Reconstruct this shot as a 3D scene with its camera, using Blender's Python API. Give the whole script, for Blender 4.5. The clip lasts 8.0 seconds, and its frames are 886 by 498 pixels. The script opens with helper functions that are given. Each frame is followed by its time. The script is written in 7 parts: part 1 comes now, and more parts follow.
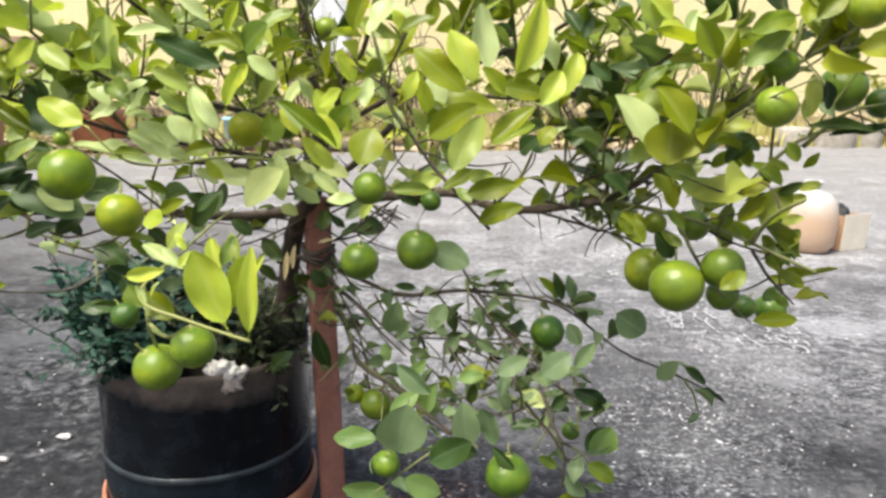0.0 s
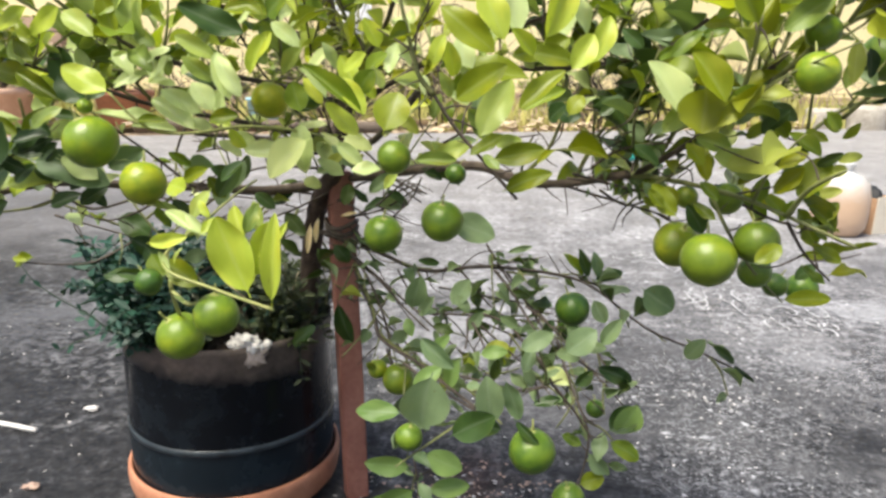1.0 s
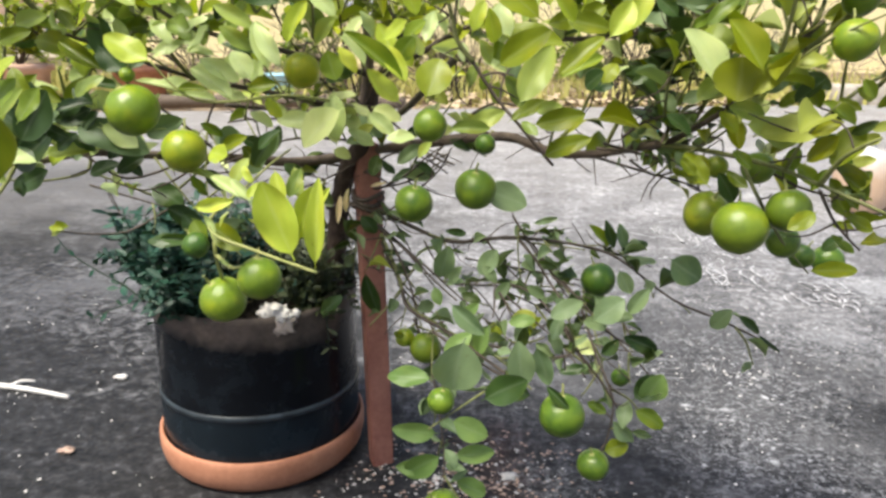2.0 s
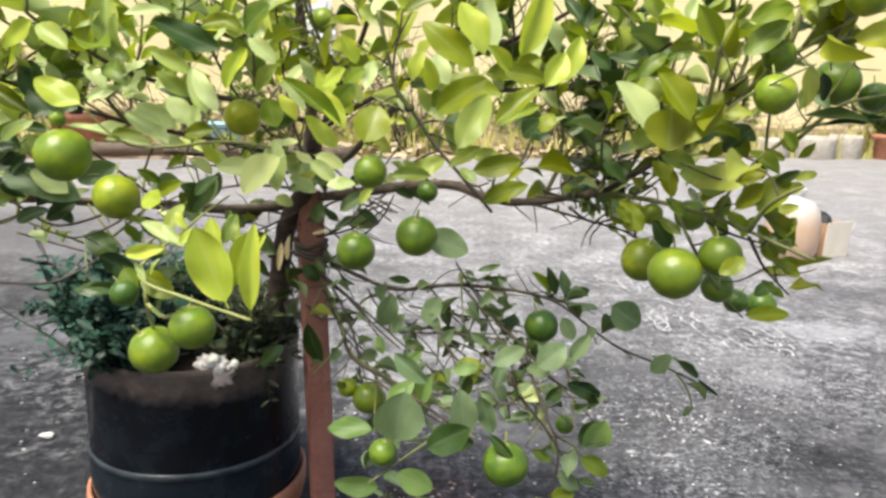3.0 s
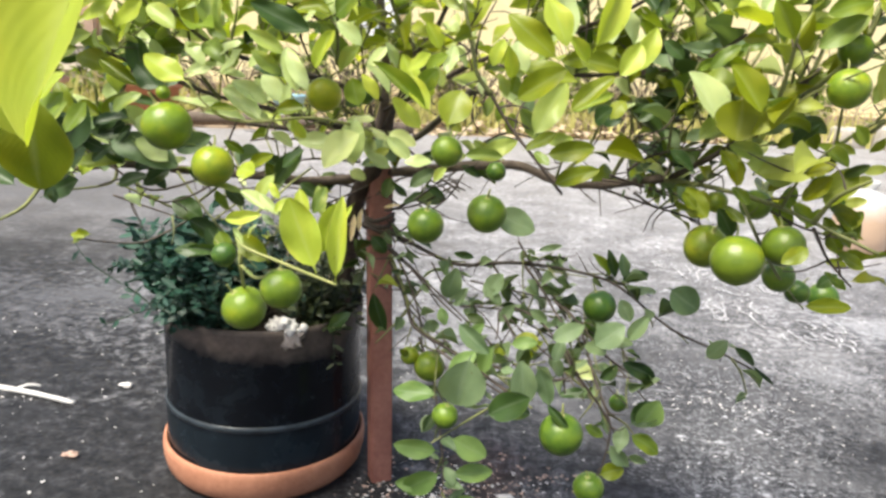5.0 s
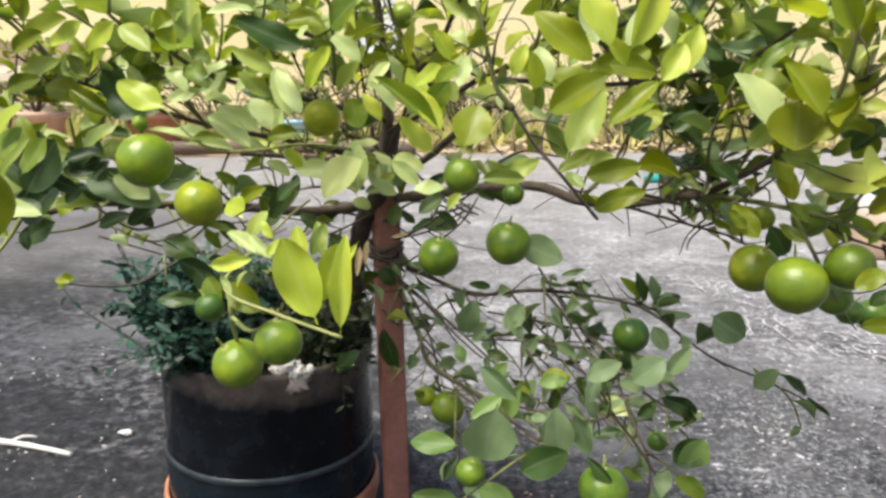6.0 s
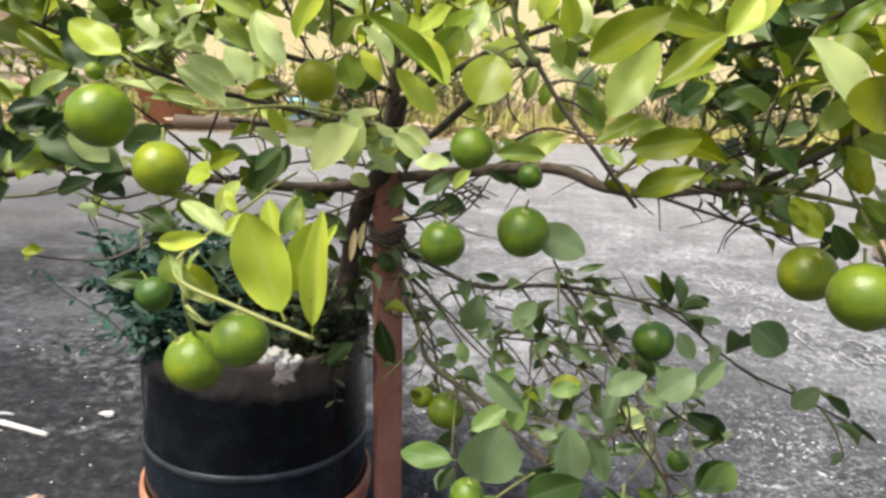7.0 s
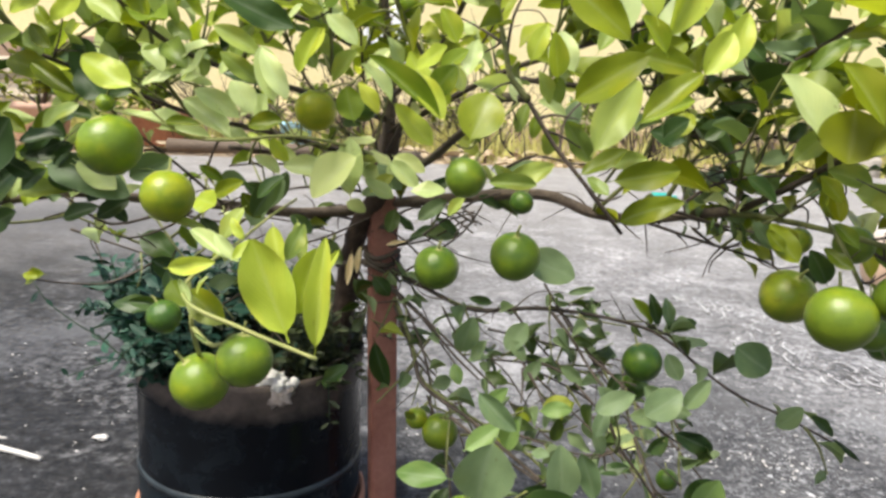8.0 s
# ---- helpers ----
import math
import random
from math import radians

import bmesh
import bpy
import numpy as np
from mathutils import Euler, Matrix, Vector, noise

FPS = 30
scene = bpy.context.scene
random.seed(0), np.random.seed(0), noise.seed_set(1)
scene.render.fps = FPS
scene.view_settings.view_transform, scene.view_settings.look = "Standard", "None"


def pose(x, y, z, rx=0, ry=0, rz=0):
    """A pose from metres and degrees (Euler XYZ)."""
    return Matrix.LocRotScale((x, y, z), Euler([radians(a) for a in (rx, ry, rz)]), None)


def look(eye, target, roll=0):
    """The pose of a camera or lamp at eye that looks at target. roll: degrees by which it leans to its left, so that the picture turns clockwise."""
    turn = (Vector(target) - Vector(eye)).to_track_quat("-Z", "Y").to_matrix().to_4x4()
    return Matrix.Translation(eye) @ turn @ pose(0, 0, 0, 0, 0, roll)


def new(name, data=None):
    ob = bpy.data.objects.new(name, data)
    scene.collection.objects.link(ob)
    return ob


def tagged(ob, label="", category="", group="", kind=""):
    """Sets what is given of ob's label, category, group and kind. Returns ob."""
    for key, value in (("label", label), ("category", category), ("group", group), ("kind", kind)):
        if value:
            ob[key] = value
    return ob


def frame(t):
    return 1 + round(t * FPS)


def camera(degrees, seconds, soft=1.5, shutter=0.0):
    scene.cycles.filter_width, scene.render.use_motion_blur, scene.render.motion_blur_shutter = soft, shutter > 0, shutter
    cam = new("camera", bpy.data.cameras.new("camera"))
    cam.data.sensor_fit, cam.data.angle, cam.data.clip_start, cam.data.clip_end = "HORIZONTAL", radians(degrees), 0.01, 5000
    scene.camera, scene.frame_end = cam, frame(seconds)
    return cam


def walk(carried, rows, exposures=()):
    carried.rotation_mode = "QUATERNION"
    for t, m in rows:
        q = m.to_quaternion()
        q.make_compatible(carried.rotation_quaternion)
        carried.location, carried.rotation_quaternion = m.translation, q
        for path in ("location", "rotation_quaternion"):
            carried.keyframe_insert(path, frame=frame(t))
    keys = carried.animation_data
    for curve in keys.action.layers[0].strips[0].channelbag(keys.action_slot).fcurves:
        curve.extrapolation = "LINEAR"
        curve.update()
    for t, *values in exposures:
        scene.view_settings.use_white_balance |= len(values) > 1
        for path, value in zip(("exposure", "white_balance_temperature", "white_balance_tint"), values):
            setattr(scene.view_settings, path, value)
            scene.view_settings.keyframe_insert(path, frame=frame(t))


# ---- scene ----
cam = camera(64.73, 8.0, soft=2.9)
PATH = [
    (0.0, 0.0000, 0.0000, 0.5903, 0.000, -12.896, -0.833),
    (0.1, -0.0016, -0.0007, 0.5899, -0.257, -13.245, -0.716),
    (0.2, -0.0030, -0.0014, 0.5895, -0.099, -13.480, -0.658),
    (0.3, -0.0042, -0.0020, 0.5889, 0.260, -13.644, -0.613),
    (0.4, -0.0049, -0.0024, 0.5880, 0.419, -13.646, -0.738),
    (0.5, -0.0052, -0.0025, 0.5868, 0.633, -13.457, -0.888),
    (0.6, -0.0049, -0.0015, 0.5852, 1.135, -13.140, -0.637),
    (0.7, -0.0042, 0.0008, 0.5835, 1.680, -12.881, -0.399),
    (0.8, -0.0033, 0.0037, 0.5820, 1.913, -13.012, -0.455),
    (0.9, -0.0026, 0.0060, 0.5809, 1.844, -13.491, -0.486),
    (1.0, -0.0023, 0.0070, 0.5804, 1.841, -14.375, -0.866),
    (1.1, -0.0026, 0.0063, 0.5804, 1.989, -14.449, -0.674),
    (1.2, -0.0036, 0.0044, 0.5804, 1.806, -14.759, -1.003),
    (1.3, -0.0055, 0.0018, 0.5805, 2.481, -14.898, -0.418),
    (1.4, -0.0083, -0.0011, 0.5805, 2.444, -15.372, -0.388),
    (1.5, -0.0122, -0.0040, 0.5805, 2.349, -15.687, 0.200),
    (1.6, -0.0167, -0.0063, 0.5801, 2.516, -15.912, 0.413),
    (1.7, -0.0190, -0.0073, 0.5791, 3.367, -16.289, -0.285),
    (2.8, -0.0068, 0.0097, 0.5684, 0.640, -13.862, -2.155),
    (2.9, -0.0091, 0.0057, 0.5702, -0.195, -13.029, -1.823),
    (3.0, -0.0113, -0.0022, 0.5732, -1.189, -12.160, -1.555),
    (3.1, -0.0113, -0.0086, 0.5745, -1.177, -11.986, -1.206),
    (3.2, -0.0113, -0.0130, 0.5747, -0.424, -12.047, -0.774),
    (3.3, -0.0112, -0.0157, 0.5750, 0.436, -12.768, -0.491),
    (3.4, -0.0111, -0.0170, 0.5751, 0.912, -14.216, -0.377),
    (3.5, -0.0109, -0.0173, 0.5751, 0.275, -16.395, -0.251),
    (3.6, -0.0105, -0.0143, 0.5738, 0.600, -17.211, -0.289),
    (3.7, -0.0101, -0.0073, 0.5705, 0.603, -17.747, -0.423),
    (3.8, -0.0097, 0.0011, 0.5665, 0.668, -18.934, -1.397),
    (3.9, -0.0094, 0.0081, 0.5632, 1.368, -19.247, -1.913),
    (4.0, -0.0092, 0.0111, 0.5619, 2.162, -21.473, -2.962),
    (4.1, -0.0103, 0.0098, 0.5625, 2.696, -21.859, -3.471),
    (4.2, -0.0130, 0.0064, 0.5639, 3.220, -20.640, -3.200),
    (4.3, -0.0164, 0.0015, 0.5659, 4.473, -18.856, -2.913),
    (4.4, -0.0195, -0.0044, 0.5683, 5.023, -19.378, -3.206),
    (4.5, -0.0215, -0.0108, 0.5708, 4.319, -19.579, -3.655),
    (4.6, -0.0223, -0.0170, 0.5731, 4.661, -18.405, -3.786),
    (4.7, -0.0226, -0.0225, 0.5751, 4.630, -16.238, -3.430),
    (4.8, -0.0227, -0.0270, 0.5766, 3.914, -14.066, -3.057),
    (4.9, -0.0228, -0.0300, 0.5776, 3.573, -13.864, -3.062),
    (5.0, -0.0233, -0.0311, 0.5780, 3.663, -14.168, -3.050),
    (5.1, -0.0242, -0.0301, 0.5772, 3.451, -14.780, -3.184),
    (5.2, -0.0254, -0.0272, 0.5760, 2.797, -14.598, -3.290),
    (6.3, -0.0383, 0.0562, 0.5732, 3.970, -12.369, -0.144),
    (6.5, -0.0400, 0.0698, 0.5703, 4.641, -12.802, -0.902),
    (6.6, -0.0395, 0.0782, 0.5679, 3.920, -12.293, -1.808),
    (6.7, -0.0384, 0.0872, 0.5651, 3.271, -12.141, -2.730),
    (6.8, -0.0370, 0.0954, 0.5624, 4.551, -12.903, -2.861),
    (6.9, -0.0358, 0.1015, 0.5600, 4.838, -13.278, -2.867),
    (7.0, -0.0353, 0.1044, 0.5581, 4.922, -13.761, -2.921),
    (7.2, -0.0365, 0.1054, 0.5562, 4.972, -14.153, -3.186),
    (7.3, -0.0376, 0.1055, 0.5559, 4.935, -14.009, -3.387),
    (7.5, -0.0389, 0.1056, 0.5557, 4.424, -13.694, -3.537),
    (7.6, -0.0387, 0.1046, 0.5561, 4.215, -13.585, -3.616),
    (7.7, -0.0383, 0.1018, 0.5572, 3.911, -13.352, -3.625),
    (7.8, -0.0377, 0.0977, 0.5588, 3.833, -13.005, -3.571),
    (7.9, -0.0370, 0.0927, 0.5608, 3.921, -12.649, -3.424),
    (8.0, -0.0362, 0.0873, 0.5629, 4.258, -11.844, -3.036),
]
# the clip's own exposure, in stops
EXPOSURES = [(0.0, 1.17), (1.5, 1.17), (3.0, 1.17), (3.5, 1.16), (4.0, 1.29), (4.5, 1.52), (5.0, 1.33), (6.5, 1.04), (8.0, 1.11)]
walk(cam, [(t, pose(x, y, z, 90 + pitch, roll, yaw)) for t, x, y, z, yaw, pitch, roll in PATH], EXPOSURES)

# ---- sky, sun and exposure ----
SUN_ELEVATION, SUN_TURN = 63.0, 220.0
world = bpy.data.worlds.new("sky")
scene.world = world
world.use_nodes = True
wn = world.node_tree.nodes
sky = wn.new("ShaderNodeTexSky")
sky.sky_type, sky.sun_disc = "NISHITA", False
sky.sun_elevation, sky.sun_rotation = radians(SUN_ELEVATION), radians(SUN_TURN)
sky.air_density, sky.dust_density, sky.ozone_density = 1.0, 4.0, 1.0
wn["Background"].inputs["Strength"].default_value = 0.088
world.node_tree.links.new(sky.outputs["Color"], wn["Background"].inputs["Color"])
sun = new("sun", bpy.data.lights.new("sun", "SUN"))
sun.data.energy, sun.data.angle, sun.data.color = 2.68, radians(18), (0.98, 0.955, 0.81)
s_el, s_az = radians(SUN_ELEVATION), radians(SUN_TURN)
SUN_WAY = Vector((math.sin(s_az) * math.cos(s_el), math.cos(s_az) * math.cos(s_el), math.sin(s_el)))
sun.matrix_basis = look(SUN_WAY * 20, (0, 0, 0))


# ---- materials ----
def material(name, rough=0.6, metallic=0.0, specular=0.5):
    m = bpy.data.materials.new(name)
    m.use_nodes = True
    b = m.node_tree.nodes["Principled BSDF"]
    b.inputs["Roughness"].default_value = rough
    b.inputs["Metallic"].default_value = metallic
    b.inputs["Specular IOR Level"].default_value = specular
    return m, m.node_tree.nodes, m.node_tree.links, b


def ramp(nodes, stops):
    r = nodes.new("ShaderNodeValToRGB")
    e = r.color_ramp.elements
    while len(e) < len(stops):
        e.new(0.5)
    for el, (p, c) in zip(e, stops):
        el.position, el.color = p, (*c, 1)
    return r


def noise_node(nodes, links, scale, detail=4.0, rough=0.55, coord=None):
    n = nodes.new("ShaderNodeTexNoise")
    n.inputs["Scale"].default_value, n.inputs["Detail"].default_value, n.inputs["Roughness"].default_value = scale, detail, rough
    if coord:
        links.new(coord, n.inputs["Vector"])
    return n


def mix(nodes, links, kind, fac, a, b):
    n = nodes.new("ShaderNodeMix")
    n.data_type, n.blend_type = "RGBA", kind
    for sock, value in ((n.inputs[0], fac), (n.inputs[6], a), (n.inputs[7], b)):
        if isinstance(value, bpy.types.NodeSocket):
            links.new(value, sock)
        elif isinstance(value, tuple):
            sock.default_value = (*value, 1)
        else:
            sock.default_value = value
    return n.outputs[2]


def maths(nodes, links, op, a, b=0.0, clamp=False):
    n = nodes.new("ShaderNodeMath")
    n.operation, n.use_clamp = op, clamp
    for sock, value in zip(n.inputs, (a, b)):
        if isinstance(value, bpy.types.NodeSocket):
            links.new(value, sock)
        else:
            sock.default_value = value
    return n.outputs[0]


def bump(nodes, links, bsdf, height, strength=0.3, distance=0.002):
    n = nodes.new("ShaderNodeBump")
    n.inputs["Strength"].default_value, n.inputs["Distance"].default_value = strength, distance
    links.new(height, n.inputs["Height"])
    links.new(n.outputs[0], bsdf.inputs["Normal"])


def grainy(name, dark, light, scale=30.0, rough=0.7, relief=0.3, depth=0.002, fine=6.0, specular=0.4, metallic=0.0):
    """Two scales of noise between two colours, with a fine relief."""
    m, n, l, b = material(name, rough, metallic, specular)
    co = n.new("ShaderNodeTexCoord").outputs["Object"]
    big, small = noise_node(n, l, scale, 5, 0.6, co), noise_node(n, l, scale * fine, 3, 0.6, co)
    r = ramp(n, ((0.3, dark), (0.7, light)))
    both = maths(n, l, "ADD", maths(n, l, "MULTIPLY", big.outputs[0], 0.65), maths(n, l, "MULTIPLY", small.outputs[0], 0.35))
    l.new(both, r.inputs[0])
    l.new(r.outputs[0], b.inputs["Base Color"])
    bump(n, l, b, small.outputs[0], relief, depth)
    return m


def leaf_material(name, base, tip, through_light, rough=0.38, sunned=0.55):
    """Waxy leaf blade: pale rib and rim, mottled green, light shining through."""
    m, n, l, b = material(name, rough, 0.0, 0.42)
    uv = n.new("ShaderNodeUVMap")
    uv.uv_map = "blade"
    split = n.new("ShaderNodeSeparateXYZ")
    l.new(uv.outputs[0], split.inputs[0])
    across = maths(n, l, "ABSOLUTE", maths(n, l, "SUBTRACT", split.outputs[0], 0.5))
    rib = maths(n, l, "MULTIPLY", maths(n, l, "SUBTRACT", 1.0, maths(n, l, "MULTIPLY", across, 14.0), True), 0.17)
    rim = maths(n, l, "MULTIPLY", maths(n, l, "GREATER_THAN", across, 0.47), 0.10)
    wave = n.new("ShaderNodeTexWave")
    wave.inputs["Scale"].default_value, wave.inputs["Distortion"].default_value = 4.0, 2.0
    slant = n.new("ShaderNodeCombineXYZ")
    l.new(maths(n, l, "SUBTRACT", split.outputs[1], across), slant.inputs[0])
    l.new(slant.outputs[0], wave.inputs["Vector"])
    co = n.new("ShaderNodeTexCoord").outputs["Object"]
    mottle = noise_node(n, l, 3.0, 4, 0.6, co)
    info, geo = n.new("ShaderNodeObjectInfo"), n.new("ShaderNodeNewGeometry")
    chance = maths(n, l, "FRACT", maths(n, l, "ADD", info.outputs["Random"], geo.outputs["Random Per Island"]))
    tone = maths(n, l, "ADD", maths(n, l, "MULTIPLY", chance, 0.7), maths(n, l, "MULTIPLY", mottle.outputs[0], 0.5))
    r = ramp(n, ((0.2, base), (1.0, tip)))
    l.new(tone, r.inputs[0])
    pale = tuple(min(1.0, 0.5 * c + 0.28) for c in tip)
    col = mix(n, l, "MIX", maths(n, l, "ADD", rib, rim, True), r.outputs[0], pale)
    col = mix(n, l, "MULTIPLY", maths(n, l, "MULTIPLY", wave.outputs["Fac"], 0.10), col, (0.72, 0.8, 0.62))
    # sun-yellowed blotches and a few brown spots
    blotch, spot = noise_node(n, l, 1.3, 2, 0.5, co), noise_node(n, l, 9.0, 3, 0.6, co)
    yellowed, brown = ramp(n, ((0.50, (0, 0, 0)), (0.72, (1, 1, 1)))), ramp(n, ((0.68, (0, 0, 0)), (0.74, (1, 1, 1))))
    l.new(blotch.outputs[0], yellowed.inputs[0])
    l.new(spot.outputs[0], brown.inputs[0])
    warm = (min(1.0, tip[0] * 1.22 + 0.015), tip[1] * 0.98, tip[2] * 0.55)
    col = mix(n, l, "MIX", maths(n, l, "MULTIPLY", yellowed.outputs[0], sunned), col, warm)
    col = mix(n, l, "MIX", maths(n, l, "MULTIPLY", brown.outputs[0], 0.55), col, (0.16, 0.11, 0.03))
    l.new(col, b.inputs["Base Color"])
    gloss = ramp(n, ((0.3, (rough - 0.10,) * 3), (0.7, (rough + 0.14,) * 3)))
    l.new(mottle.outputs[0], gloss.inputs[0])
    l.new(gloss.outputs[0], b.inputs["Roughness"])
    bump(n, l, b, maths(n, l, "ADD", wave.outputs["Fac"], mottle.outputs[0]), 0.12, 0.0006)
    tr, mx = n.new("ShaderNodeBsdfTranslucent"), n.new("ShaderNodeMixShader")
    l.new(mix(n, l, "MULTIPLY", 1.0, col, (1.0, 1.0, 0.36)), tr.inputs["Color"])
    mx.inputs[0].default_value = through_light
    l.new(b.outputs[0], mx.inputs[1])
    l.new(tr.outputs[0], mx.inputs[2])
    l.new(mx.outputs[0], n["Material Output"].inputs["Surface"])
    return m


LEAF = [
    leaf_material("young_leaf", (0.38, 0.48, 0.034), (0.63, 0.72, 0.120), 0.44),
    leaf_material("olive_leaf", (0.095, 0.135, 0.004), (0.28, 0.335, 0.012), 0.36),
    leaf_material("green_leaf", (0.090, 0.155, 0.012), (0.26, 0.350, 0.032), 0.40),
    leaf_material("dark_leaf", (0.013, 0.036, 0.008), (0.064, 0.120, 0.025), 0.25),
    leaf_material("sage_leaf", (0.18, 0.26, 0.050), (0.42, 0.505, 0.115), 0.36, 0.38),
    # near-white green: sky reflected on upturned leaves, put into the base colour
    leaf_material("sky_sheen_leaf", (0.42, 0.52, 0.20), (0.68, 0.77, 0.38), 0.34, 0.34, 0.25),
    # sage turned duller and darker: the low crown's shade is in this colour
    leaf_material("shaded_grey_green_leaf", (0.105, 0.172, 0.080), (0.30, 0.400, 0.205), 0.32, 0.45, 0.12),
    leaf_material("dead_leaf", (0.50, 0.40, 0.30), (0.82, 0.74, 0.62), 0.3, 0.7),
    leaf_material("fresh_leaf", (0.12, 0.215, 0.050), (0.29, 0.430, 0.135), 0.38, 0.40, 0.2),
]


def lime_material():
    m, n, l, b = material("lime_skin", 0.29, 0.0, 0.48)
    co = n.new("ShaderNodeTexCoord").outputs["Object"]
    info = n.new("ShaderNodeObjectInfo")
    split = n.new("ShaderNodeSeparateColor")
    l.new(info.outputs["Color"], split.inputs[0])
    patch, pores = noise_node(n, l, 1.6, 3, 0.5, co), n.new("ShaderNodeTexVoronoi")
    pores.inputs["Scale"].default_value = 22.0
    l.new(co, pores.inputs["Vector"])
    tone = maths(n, l, "ADD", split.outputs[0], maths(n, l, "MULTIPLY", maths(n, l, "SUBTRACT", patch.outputs[0], 0.5), 0.8), True)
    r = ramp(n, ((0.0, (0.040, 0.105, 0.012)), (0.45, (0.170, 0.260, 0.016)), (1.0, (0.46, 0.46, 0.016))))
    l.new(tone, r.inputs[0])
    specks = ramp(n, ((0.0, (0.78, 0.85, 0.6)), (0.35, (1, 1, 1))))
    l.new(pores.outputs["Distance"], specks.inputs[0])
    scuff = ramp(n, ((0.56, (0, 0, 0)), (0.70, (1, 1, 1))))
    l.new(noise_node(n, l, 2.4, 5, 0.65, co).outputs[0], scuff.inputs[0])
    skin = mix(n, l, "MULTIPLY", 0.6, r.outputs[0], specks.outputs[0])
    # second channel of the object's colour: how far the skin is mixed to dark olive
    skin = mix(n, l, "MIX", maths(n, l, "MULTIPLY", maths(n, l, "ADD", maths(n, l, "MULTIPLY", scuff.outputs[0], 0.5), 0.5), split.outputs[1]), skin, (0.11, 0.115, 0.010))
    l.new(skin, b.inputs["Base Color"])
    b.inputs["Subsurface Weight"].default_value = 0.08
    b.inputs["Subsurface Radius"].default_value = (0.3, 0.5, 0.1)
    b.inputs["Subsurface Scale"].default_value = 0.01
    bump(n, l, b, pores.outputs["Distance"], 0.25, 0.0006)
    return m


FLOOR_PATCHES = [
    (0.74, 1.38, 0.18, 0.12, (0.50, 0.50, 0.53), 0.22),
    (1.05, 1.72, 0.40, 0.20, (0.50, 0.50, 0.53), 0.38),
    (-0.06, 1.60, 0.32, 0.55, (0.46, 0.45, 0.47), 0.34),
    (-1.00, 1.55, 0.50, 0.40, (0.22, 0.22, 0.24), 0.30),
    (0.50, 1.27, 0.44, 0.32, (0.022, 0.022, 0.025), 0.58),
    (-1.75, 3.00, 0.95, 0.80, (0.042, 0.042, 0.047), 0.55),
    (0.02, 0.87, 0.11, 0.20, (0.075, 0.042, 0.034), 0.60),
]


